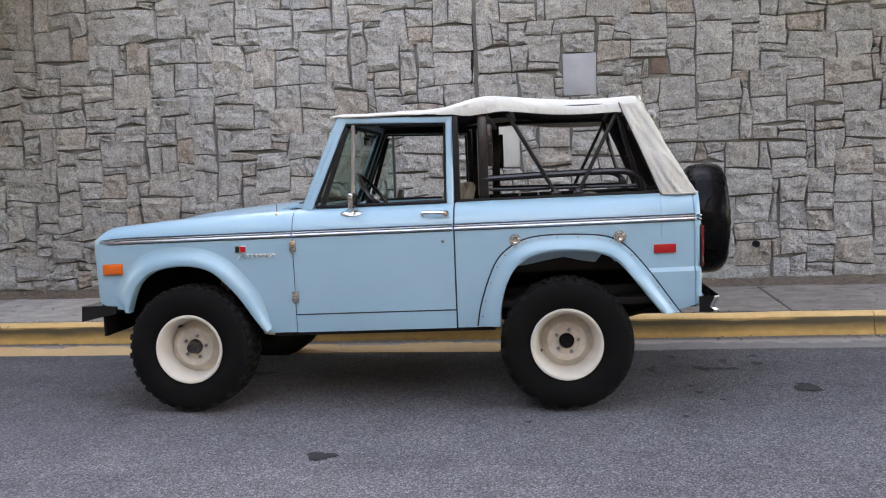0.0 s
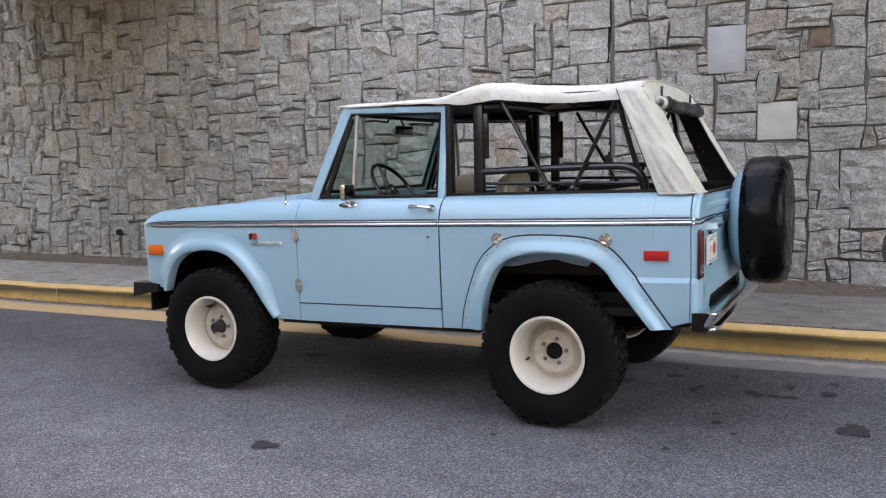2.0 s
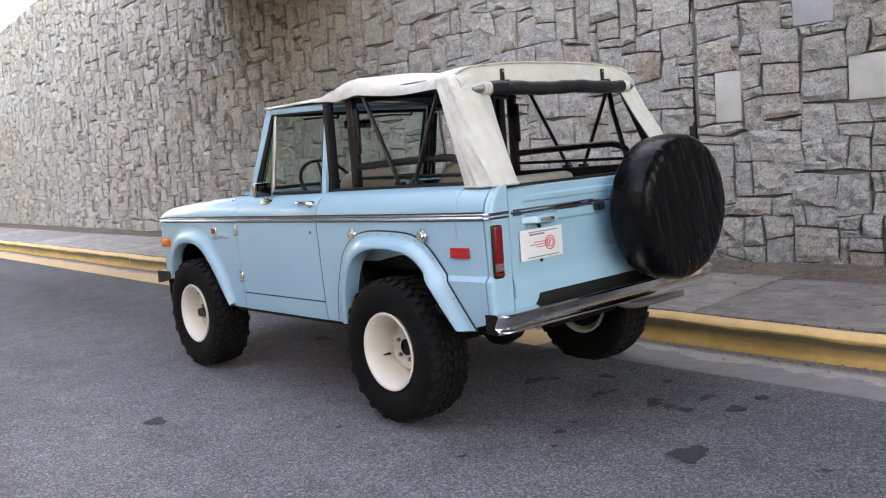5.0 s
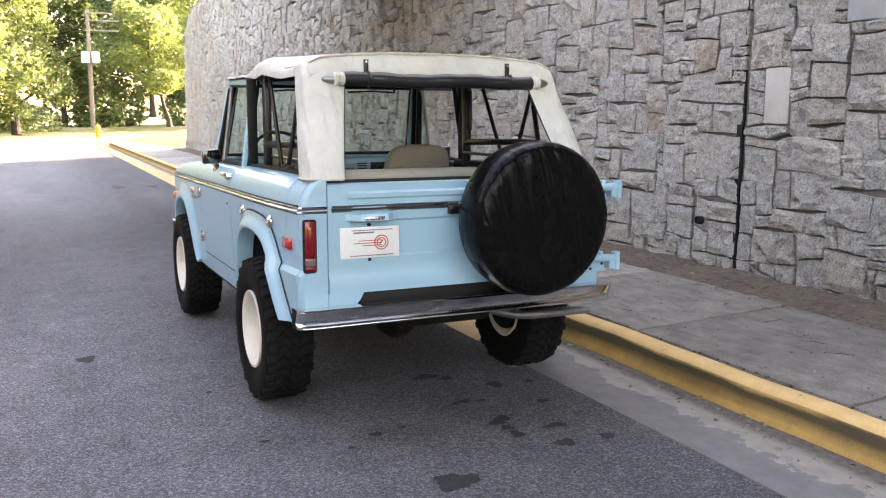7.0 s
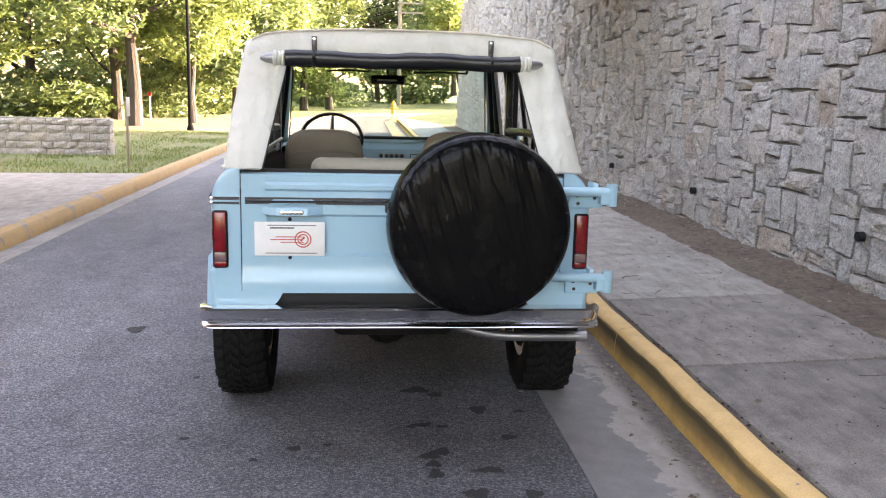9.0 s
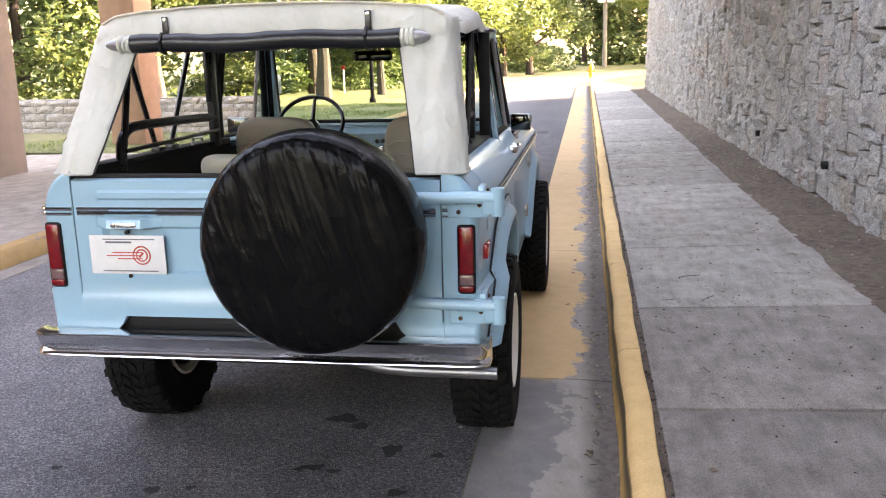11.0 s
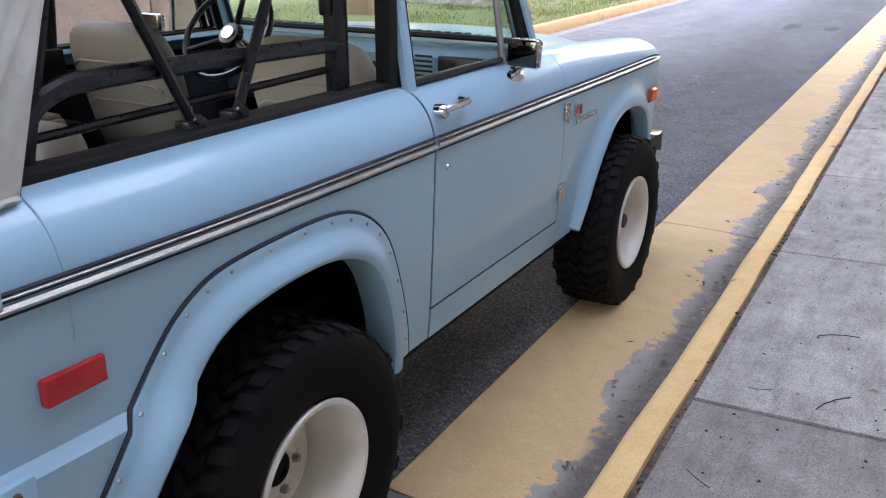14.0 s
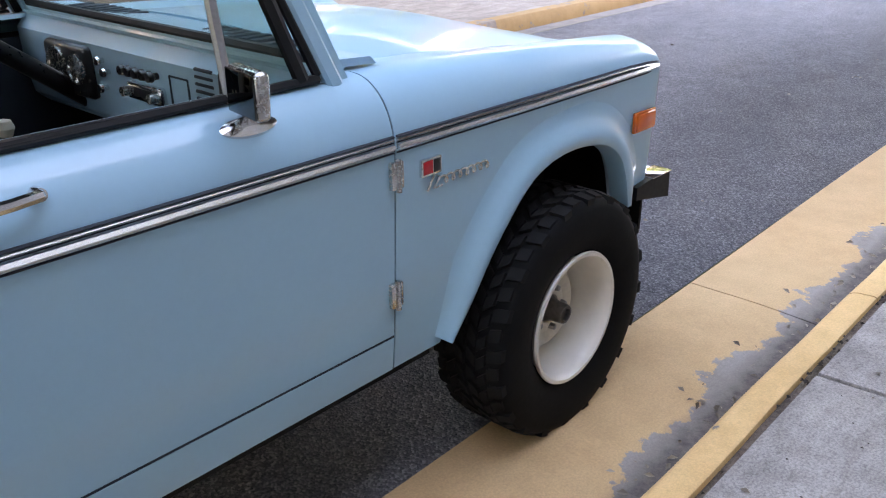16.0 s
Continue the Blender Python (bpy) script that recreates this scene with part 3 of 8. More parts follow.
bm = bmesh.new()
cols = []
for x in np.concatenate([np.linspace(-400, -70, 12), np.linspace(-64, 20, 29), np.linspace(40, 400, 10)]):
    cols.append([(x, y, -0.34 + (0.012 * max(0, -x - 40) if y < 60 else 0) + 0.3 * math.sin(x * 0.05) * math.sin(y * 0.07) * (1 if abs(y) > 30 else 0)) for y in np.concatenate([np.linspace(-400, -30, 12), np.linspace(-24, 24, 17), np.linspace(30, 400, 12)])])
sheet(bm, cols)
thing("ground", bm, LAWN, "grass and bare dry ground under the trees", "ground", kind="structure")


def strip(bm, o0, z0, o1, z1, x_from=None, n=6):
    """A band of ground between two offsets from the road line."""
    A, B = along(o0), along(o1)
    for P in (A, B):
        if x_from is not None:
            P[0] = Vector((x_from, P[0].y))
    cols = [[(*a.lerp(b, k / n), z0 + (z1 - z0) * k / n) for k in range(n + 1)] for a, b in zip(A, B)]
    return sheet(bm, cols)


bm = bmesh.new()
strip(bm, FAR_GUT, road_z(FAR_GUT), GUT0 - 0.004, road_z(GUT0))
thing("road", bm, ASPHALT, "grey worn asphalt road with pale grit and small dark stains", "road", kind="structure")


def gutter_z(y):
    return interp(y, [(GUT0, 0.028), (1.2, 0.018), (GUT1 + 0.01, 0.014)])


def slab(bm, x0, x1, y0, y1, z0, z1, deep=0.12, bev=0.006):
    """A concrete slab whose top runs from z0 at y0 to z1 at y1."""
    vs = []
    for z in (None, 0):
        for x, y, zt in ((x0, y0, z0), (x1, y0, z0), (x1, y1, z1), (x0, y1, z1)):
            vs.append(bm.verts.new((x, y, zt - deep if z is None else zt)))
    fs = [bm.faces.new([vs[i] for i in q]) for q in ((3, 2, 1, 0), (4, 5, 6, 7), (0, 1, 5, 4), (1, 2, 6, 5), (2, 3, 7, 6), (3, 0, 4, 7))]
    es = list(fs[1].edges)
    bmesh.ops.bevel(bm, geom=es, offset=bev, segments=2, affect="EDGES", profile=0.5)


# gutter pan: grey concrete behind the car, painted yellow beside it
gutter = empty("gutter", (0, 0, 0), "concrete gutter pan, painted yellow beside the parked car", "gutter", kind="structure")
GUTTER_JOINTS = [16, 11.0, 7.9, 4.85, 1.82, -1.2, -4.3, -7.4, -10.5, -13.5, -16.6, -19.6, -22.7, -25.8, -28.9, -32, -35, -38]
for a, b in zip(GUTTER_JOINTS, GUTTER_JOINTS[1:]):
    bm = bmesh.new()
    n = 8
    ys = [GUT0 + (GUT1 + 0.012 - GUT0) * k / n for k in range(n + 1)]
    top = [[Vector((x, y, gutter_z(y) + 0.004 * math.sin(x * 1.7 + 9 * y))) for y in ys] for x in np.linspace(b + 0.004, a - 0.004, 9)]
    skin(bm, top, offset(top, (0, 0, -0.1)))
    part("gutter_slab", bm, GUTTER_BARE if a > 1.9 else GUTTER_YELLOW, gutter)

# kerb stones
kerb = empty("kerb", (0, 0, 0), "cast concrete kerb with worn yellow traffic paint", "kerb", kind="structure")
KERB_Z = 0.196
for a, b in zip(GUTTER_JOINTS, GUTTER_JOINTS[1:]):
    bm = bmesh.new()
    prof = [(GUT1 + 0.0, -0.05), (GUT1 + 0.0, 0.016), (GUT1 + 0.008, 0.04), (GUT1 + 0.014, 0.10), (GUT1 + 0.020, 0.148), (GUT1 + 0.026, 0.168), (GUT1 + 0.036, 0.183), (GUT1 + 0.050, 0.192), (GUT1 + 0.068, KERB_Z), (KERB1 - 0.016, KERB_Z + 0.004), (KERB1 - 0.007, KERB_Z + 0.001), (KERB1 - 0.003, KERB_Z - 0.008), (KERB1, -0.05)]
    cols = []
    for x in np.linspace(b + 0.004, a - 0.004, 14):
        w = 0.004 * math.sin(3.1 * x) + 0.003 * math.sin(7.7 * x + 1)
        cols.append([bm.verts.new((x, y + w, z + 0.5 * w)) for y, z in prof])
    for c, d in zip(cols, cols[1:]):
        for j in range(len(prof) - 1):
            bm.faces.new((c[j], d[j], d[j + 1], c[j + 1])).material_index = 1 if j < 5 else 0
    bm.faces.new(cols[0])
    bm.faces.new(cols[-1][::-1])
    part("kerb_stone", bm, [KERB_YELLOW, KERB_FACE], kerb)

# kerb round the bend and on the far side
bm = bmesh.new()
for o0, o1, zt in ((GUT1 + 0.02, KERB1, KERB_Z),):
    A, B = along(o0)[1:], along(o1)[1:]
    cols = [[(*a, -0.1), (*a, zt), (*b, zt), (*b, -0.1)] for a, b in zip(A, B)]
    sheet(bm, cols)
A, B = along(GUT0)[1:], along(GUT1 + 0.02)[1:]
sheet(bm, [[(*a, 0.022), (*b, 0.0)] for a, b in zip(A, B)])
thing("kerb_round_bend", bm, KERB_YELLOW, "yellow painted kerb where the road bends away", "kerb", kind="structure")
bm = bmesh.new()
zf = road_z(FAR_GUT)
A, B, C = along(FAR_KERB0 + 0.03), along(FAR_KERB0), along(FAR_KERB1)
sheet(bm, [[(*a, zf - 0.05), (*a, zf + 0.02), (*b, zf + 0.12), (*b.lerp(c, 0.2), zf + 0.15), (*c, zf + 0.155), (*c, zf - 0.1)] for a, b, c in zip(A, B, C)])
thing("kerb_far", bm, KERB_FAR, "faded yellow kerb along the opposite side of the road", "kerb", kind="structure")
bm = bmesh.new()
strip(bm, FAR_KERB0 + 0.03, zf - 0.004, FAR_GUT, zf + 0.004, n=2)
thing("gutter_far", bm, GUTTER_GREY, "pale concrete gutter strip across the road", "gutter", kind="structure")

# sidewalk of separate slabs
sidewalk = empty("sidewalk", (0, 0, 0), "grey concrete sidewalk of broad slabs with dark joints", "sidewalk", kind="structure")


def walk_z(y):
    return KERB_Z + 0.006 + 0.035 * (y - KERB1)


WALK_JOINTS = [16.0, 14.2, 12.55, 10.9, 9.25, 7.6, 5.9, 4.24, 2.6, 1.1, -0.52, -2.1, -3.65, -5.2, -6.8, -8.4, -10.0, -11.6, -13.2, -14.8, -16.4, -18.0, -19.6, -21.2, -22.8, -24.4, -26, -27.6, -29.2, -30.8, -32.4, -34, -36, -38]
for a, b in zip(WALK_JOINTS, WALK_JOINTS[1:]):
    bm = bmesh.new()
    slab(bm, b + 0.011, a - 0.011, KERB1 + 0.024, WALK1, walk_z(KERB1) + random.uniform(-0.002, 0.002), walk_z(WALK1) + random.uniform(-0.003, 0.003))
    part("slab", bm, WALK_OLD if b > 1.0 else WALK, sidewalk)
bm = bmesh.new()
strip(bm, KERB1 - 0.004, walk_z(KERB1) - 0.02, WALK1, walk_z(WALK1) - 0.02, n=1)
thing("sidewalk_bed", bm, SOIL, "dark earth in the joints under the sidewalk", "soil", kind="structure")
# strip of bare soil along the wall foot
bm = bmesh.new()
cols = []
for x in np.linspace(-40, 16, 700):
    col = []
    for k in range(9):
        y = WALK1 - 0.03 + (3.6 - WALK1) * k / 8
        edge = 0.02 * noise.noise((x * 1.1, 0, 4)) + 0.006 * noise.noise((x * 7, 0, 7)) - 0.01 if k == 0 else 0
        if k == 0:
            col.append((x, y + edge, walk_z(y + edge) + 0.001))
            continue
        col.append((x, y + edge, walk_z(WALK1) + 0.006 + 0.03 * k / 8 + 0.022 * noise.noise((x * 2.3, y * 4, 0)) + 0.012 * noise.noise((x * 9, y * 9, 2))))
    cols.append(col)
sheet(bm, cols)
thing("soil_strip", bm, SOIL, "bare brown soil with leaf litter along the wall foot", "soil", kind="structure")

# paved apron and verge across the road
bm = bmesh.new()
slab(bm, -8.75, 16, -9.5, FAR_KERB1 - 0.002, zf + 0.10, zf + 0.155)
thing("pavement_far", bm, WALK, "grey paved apron beside the opposite kerb", "pavement", kind="structure")
bm = bmesh.new()
cols = []
for a, b in zip(along(FAR_KERB1), along(-30)):
    if a.x > 0:
        a.x = b.x = -8.77
    cols.append([(*a.lerp(b, (k / 24) ** 1.6), zf + 0.13 + 0.05 * noise.noise((a.x * 0.3, k, 0)) * (k > 0)) for k in range(25)])
sheet(bm, cols)
thing("verge_far", bm, LAWN, "grass verge with dry patches across the road", "lawn", kind="structure")
bm = bmesh.new()
cols = []
A, B = along(WALK1 if False else KERB1)[1:], along(26)[1:]
for a, b in zip(A, B):
    cols.append([(*a.lerp(b, k / 12), 0.16 + 3.6 * (k / 12) ** 0.95) for k in range(13)])
cols.insert(0, [(-27.75, 2.9 + 23 * k / 12, 0.2 + 3.6 * (k / 12) ** 0.95) for k in range(13)])
sheet(bm, cols)
thing("lawn_slope", bm, LAWN, "sunlit green lawn sloping up beyond the wall's end", "lawn", kind="structure")

# dark oil spots on the road
def blot(cx, cy, rx, ry, seed):
    random.seed(seed)
    bm = bmesh.new()
    n = 30
    ph = random.uniform(0, 6)
    rr = [random.uniform(0.82, 1.06) + 0.16 * math.sin(3 * k * 6.28 / 30 + ph) + 0.08 * math.sin(7 * k * 6.28 / 30 + 2 * ph) for k in range(n)]
    z = lambda y: road_z(y) + 0.004
    mid = bm.verts.new((cx, cy, z(cy)))
    ring = [bm.verts.new((cx + rx * rr[k] * math.cos(2 * math.pi * k / n), cy + ry * rr[k] * math.sin(2 * math.pi * k / n), z(cy + ry * rr[k] * math.sin(2 * math.pi * k / n)))) for k in range(n)]
    for k in range(n):
        bm.faces.new((mid, ring[k], ring[(k + 1) % n]))
    thing("oil_stain", bm, OIL, "small dark oil stain on the asphalt", "stain", "oil stains on the road", "structure", at=(cx, cy, 0))


BLOTS = [(1.03, -1.70, 0.085, 0.06), (3.84, -0.36, 0.085, 0.11), (3.68, 0.30, 0.05, 0.055), (3.25, 0.19, 0.045, 0.045), (3.29, 0.14, 0.04, 0.05), (3.38, 0.15, 0.035, 0.035), (3.48, 0.15, 0.05, 0.035), (2.74, 0.42, 0.06, 0.045), (2.92, 0.13, 0.028, 0.05), (2.95, 0.22, 0.02, 0.03), (2.94, 0.07, 0.018, 0.025), (2.78, 0.63, 0.025, 0.03), (3.11, 0.52, 0.03, 0.04), (3.16, -0.47, 0.03, 0.035), (3.13, -0.32, 0.02, 0.022), (2.42, 0.12, 0.05, 0.075), (2.50, 0.22, 0.04, 0.04), (3.0, -0.99, 0.02, 0.025), (3.27, -0.64, 0.02, 0.02), (3.46, 0.38, 0.03, 0.07), (3.70, 0.53, 0.04, 0.04), (0.1, 0.1, 0.1, 0.06), (-12.84, -0.32, 0.45, 0.14), (-12.6, 0.35, 0.4, 0.12), (2.1, -1.1, 0.02, 0.02), (4.4, -0.2, 0.025, 0.02)]
for i, (cx, cy, rx, ry) in enumerate(BLOTS):
    blot(cx, cy, rx, ry, 100 + i)
random.seed(5)

# ---- bridge and walls across the road ----
abut = empty("bridge_abutment", (-6.2, -7.3, -0.2), "tan stained concrete abutment of the overhead bridge", "abutment", kind="structure")
# panels beyond x = -2.4 are unseen, added to hold back the sky
for i, (x0, x1) in enumerate([(-6.2, -4.9), (-4.88, -3.3), (-3.28, -2.40), (-2.38, 0.5), (0.52, 4.08), (4.1, 10.0), (10.02, 16.0)]):
    bm = bmesh.new()
    box(bm, (x0, -8.0, -0.3), (x1, -7.3 - 0.004 * (i % 2), 4.38), 0.012)
    part("panel", bm, TAN_CONC, abut)
col = empty("bridge_column", (-10.68, -7.83, -0.2), "brown painted square bridge column standing in the grass", "column", kind="structure")
bm = bmesh.new()
box(bm, (-11.05, -8.2, -0.3), (-10.3, -7.46, 5.05), 0.02)
part("shaft", bm, BROWN_CONC, col)
bm = bmesh.new()
box(bm, (-11.12, -8.27, -0.3), (-10.24, -7.4, 0.02), 0.015)
part("footing", bm, TAN_CONC, col)
GIRDER = [(-0.22, 4.40), (0.22, 4.40), (0.22, 4.55), (0.1, 4.65), (0.1, 4.95), (0.2, 5.102), (-0.2, 5.102), (-0.1, 4.95), (-0.1, 4.65), (-0.22, 4.55)]


def bridge(x0, x1, girders, label):
    """A concrete deck across the road, from the abutment to the stone wall."""
    deck = empty("bridge_deck", ((x0 + x1) / 2, -2, 4.9), label, "bridge", kind="structure")
    bm = bmesh.new()
    box(bm, (x0, -11.5, 5.10), (x1, 9.0, 5.60), 0.03)
    part("slab", bm, GREY_CONC, deck)
    for k in range(girders):
        gx = x0 + 0.3 + (x1 - x0 - 0.6) * k / (girders - 1)
        bm = bmesh.new()
        rings = [[bm.verts.new((gx + px, y, pz)) for px, pz in GIRDER] for y in (-11.0, -4, 2, 3.36)]
        m = len(GIRDER)
        for a, b in zip(rings, rings[1:]):
            for k2 in range(m):
                bm.faces.new((a[k2], a[(k2 + 1) % m], b[(k2 + 1) % m], b[k2]))
        bm.faces.new(rings[0])
        bm.faces.new(rings[-1][::-1])
        part("girder", bm, GREY_CONC, deck)
    for px in (x0, x1 - 0.2):
        bm = bmesh.new()
        box(bm, (px, -11.5, 5.602), (px + 0.2, 9.0, 6.45), 0.03)
        part("parapet", bm, GREY_CONC, deck)


bridge(-7.8, -2.4, 4, "concrete bridge deck crossing over the road")
# this deck is out of view, added to shade road and wall behind the car
bridge(4.1, 7.8, 4, "unseen second concrete bridge deck added to shade the road behind")

# embankment held by the stone wall
bm = bmesh.new()
cols = []
for x in np.linspace(-26.5, 40, 30):
    cols.append([(x, y, interp(x, [(-26, 4.7), (-12, 6.0), (20, 6.2)]) + 0.25 * noise.noise((x * 0.2, y * 0.2, 0))) for y in np.linspace(3.9, 30, 12)] + [(x, 34, -0.3)])
sheet(bm, cols)
thing("embankment", bm, LAWN, "grassy embankment behind the stone wall", "ground", kind="structure")


# ---- trees, poles and things down the road ----
def leaves(bm_data, centre, rad, n, size, rng):
    """Many small folded leaf sprays in an uneven shell."""
    V, F = bm_data
    for _ in range(n):
        d = Vector((rng.gauss(0, 1), rng.gauss(0, 1), rng.gauss(0, 1))).normalized()
        r = rng.uniform(0.35, 1.0) ** 0.5
        p = Vector(centre) + Vector((d.x * rad[0], d.y * rad[1], d.z * rad[2])) * r
        u = Vector((rng.gauss(0, 1), rng.gauss(0, 1), rng.gauss(0, 0.6))).normalized()
        w = u.cross(Vector((rng.gauss(0, 1), rng.gauss(0, 1), rng.gauss(0, 1)))).normalized()
        s = size * rng.uniform(0.6, 1.35)
        i = len(V)
        bend = u.cross(w) * s * 0.25
        V += [p - u * s, p + w * s * 0.45 + bend, p + u * s * 1.1, p - w * s * 0.45 + bend]
        F += [(i, i + 1, i + 2), (i, i + 2, i + 3)]


def crown_mesh(name, clumps, n, size, seed, mat):
    rng = random.Random(seed)
    V, F = [], []
    total = sum(c[3] ** 2 for c in clumps)
    for x, y, z, r in clumps:
        leaves((V, F), (x, y, z), (r, r, r * 0.75), int(n * r * r / total), size, rng)
    me = bpy.data.meshes.new(name)
    me.from_pydata([tuple(v) for v in V], [], F)
    me.materials.append(mat)
    return me


def tree(name, loc, h, spread, trunk, seed, mat, label, n=9000, size=0.16, low=0.3, group="", lean=(0, 0), limbs=7):
    rng = random.Random(seed)
    root = empty(name, loc, label, "tree", group)
    base = Vector(loc)
    bm = bmesh.new()
    top = base + Vector((lean[0], lean[1], h * 0.72))
    pts = [base + Vector((0, 0, -0.3)), base + Vector((0, 0, 0.15))]
    for k in range(1, 6):
        t = k / 5
        pts.append(base.lerp(top, t) + Vector((rng.uniform(-1, 1), rng.uniform(-1, 1), 0)) * 0.05 * h * t * 0.6)
    tube(bm, pts, [trunk * 1.5, trunk * 1.15] + [trunk * (1 - 0.16 * k) for k in range(1, 6)], 10)
    clumps = []
    for k in range(limbs):
        t = low + (0.95 - low) * k / limbs
        s = base.lerp(top, t)
        a = k * 2.4 + rng.uniform(-0.5, 0.5)
        ln = spread * rng.uniform(0.55, 1.0) * (1 - 0.35 * t)
        e = s + Vector((math.cos(a) * ln, math.sin(a) * ln, ln * rng.uniform(0.3, 0.75)))
        m = s.lerp(e, 0.5) + Vector((0, 0, -0.08 * ln))
        tube(bm, [s, m, e], [trunk * 0.45, trunk * 0.28, trunk * 0.1], 6)
        for q in (0.6, 1.0):
            c = s.lerp(e, q) - base
            clumps.append((c.x + rng.uniform(-0.3, 0.3), c.y + rng.uniform(-0.3, 0.3), c.z + rng.uniform(0, 0.5), spread * rng.uniform(0.28, 0.46)))
    for k in range(4):
        a = k * 1.7
        clumps.append((lean[0] + math.cos(a) * spread * 0.3, lean[1] + math.sin(a) * spread * 0.3, h * rng.uniform(0.72, 0.93), spread * rng.uniform(0.3, 0.48)))
    part("trunk", bm, BARK, root)
    cr = new("crown", crown_mesh("crown", clumps, n, size, seed, mat))
    cr.parent = root
    return root


G = zf + 0.12
G_T = "trees down the road"
# (x, y, height, spread, trunk radius, leaf material, low limb)
for i, (x, y, h, s, tr, mat, low, lb) in enumerate([
    (-27.5, -8.9, 11, 4.6, 0.30, LEAF_B, 0.42, "tall tree with thick dark trunk and green leaves"),
    (-31.0, -7.4, 9, 3.4, 0.17, LEAF_A, 0.35, "sunlit yellow-green tree on the verge"),
    (-24.0, -14.0, 10, 4.4, 0.24, LEAF_A, 0.2, "broad leafy tree with bright leaves"),
    (-22.0, -19.0, 9, 4.2, 0.22, LEAF_B, 0.15, "dense green tree behind the low wall"),
    (-33.0, -11.0, 12, 4.8, 0.26, LEAF_A, 0.25, "tall sunlit tree with yellow-green crown"),
    (-38.0, -6.6, 9, 3.6, 0.2, LEAF_B, 0.3, "green tree beside the road"),
    (-43.0, -7.0, 11, 4.4, 0.25, LEAF_A, 0.2, "sunlit tree with light green leaves"),
    (-37.0, -16.0, 13, 5.2, 0.28, LEAF_B, 0.2, "large dark green tree"),
    (-50.0, -6.0, 12, 5.0, 0.27, LEAF_B, 0.15, "dark green tree at the bend"),
    (-56.0, -4.5, 13, 5.0, 0.27, LEAF_A, 0.15, "tall light green tree at the bend"),
    (-28.0, -22.0, 13, 5.4, 0.28, LEAF_A, 0.15, "broad sunlit tree at the wood's edge"),
    (-18.5, -24.0, 11, 5.0, 0.26, LEAF_B, 0.15, "green tree at the wood's edge"),
    (-60.0, -2.9, 12, 3.7, 0.27, LEAF_B, 0.1, "dark green tree far down the road"),
    (-46.0, -14.0, 14, 5.2, 0.28, LEAF_A, 0.15, "tall tree in the wood"),
]):
    tree("tree", (x, y, G), h, s, tr, 40 + i, mat, lb, n=9500 if i < 7 else 6500, size=0.15 if i < 5 else 0.2, low=low, group=G_T)
tree("tree", (-58.5, 7.0, 0.9), 8.6, 3.3, 0.16, 77, LEAF_A, "small sunlit tree with bright yellow-green leaves on the lawn", n=9000, size=0.17, low=0.3, group=G_T, lean=(0.0, -1.6))
tree("tree", (-85.0, 1.0, 0.9), 14, 5.0, 0.25, 78, LEAF_B, "dark tree behind the utility pole", n=6500, size=0.22, low=0.1, group=G_T)
tree("tree", (-76.0, 8.0, 1.5), 14, 5.5, 0.25, 79, LEAF_B, "dark green tree behind the lawn", n=6500, size=0.24, low=0.1, group=G_T)
tree("tree", (-68.0, 13.0, 2.5), 12, 5.0, 0.25, 80, LEAF_A, "light green tree behind the lawn", n=6500, size=0.22, low=0.1, group=G_T)


def woods(name, boxes, n, size, seed, mat, label):
    rng = random.Random(seed)
    V, F = [], []
    for (x0, y0), (x1, y1), h in boxes:
        m = int(math.hypot(x1 - x0, y1 - y0) / 3.2) + 1
        for k in range(m):
            t = (k + rng.uniform(0.1, 0.9)) / m
            hh = h * rng.uniform(0.75, 1.15)
            cx, cy = x0 + (x1 - x0) * t + rng.uniform(-2, 2), y0 + (y1 - y0) * t + rng.uniform(-2, 2)
            for q in range(5):
                z = hh * (0.12 + 0.2 * q)
                leaves((V, F), (cx + rng.uniform(-1.2, 1.2), cy + rng.uniform(-1.2, 1.2), z), (2.6 - 0.25 * q, 2.6 - 0.25 * q, hh * 0.16), n // 5, size, rng)
    me = bpy.data.meshes.new(name)
    me.from_pydata([tuple(v) for v in V], [], F)
    me.materials.append(mat)
    return tagged(new(name, me), label, "woods", "", "stuff")


woods("far_woods", [((-16, -40), (-44, -30), 13), ((-44, -30), (-66, -18), 15), ((-60, -22), (-84, -6), 15)], 1500, 0.28, 3, LEAF_B, "dense green woods behind the road")
woods("far_woods", [((-84, -6), (-96, 22), 17), ((-96, 20), (-80, 40), 16), ((-6, -34), (-20, -38), 12)], 2200, 0.34, 4, LEAF_B, "green woods closing the view")
# woods past x = 58 are out of view, added to darken reflections
woods("far_woods", [((58, -44), (62, -9), 9), ((66, -8), (68, 14), 9)], 1500, 0.3, 9, LEAF_B, "unseen green woods added behind for dark reflections")
woods("undergrowth", [((-20, -16), (-26, -17), 2.2), ((-36, -10), (-60, -8), 2.5), ((-66, -6), (-76, 0), 2.6), ((-30, -13), (-40, -13), 2.2)], 1300, 0.16, 6, LEAF_B, "green shrubs under the trees")

# low stone garden wall, running away from the road
low = empty("low_stone_wall", (-13.2, -5.7, G - 0.05), "low dry grey stone wall on the grass", "wall", kind="structure")
bm = bmesh.new()
box(bm, (-13.4, -17.0, G - 0.2), (-13.06, -5.78, G + 0.8), 0.01)
part("core", bm, MORTAR, low)
rng = random.Random(11)


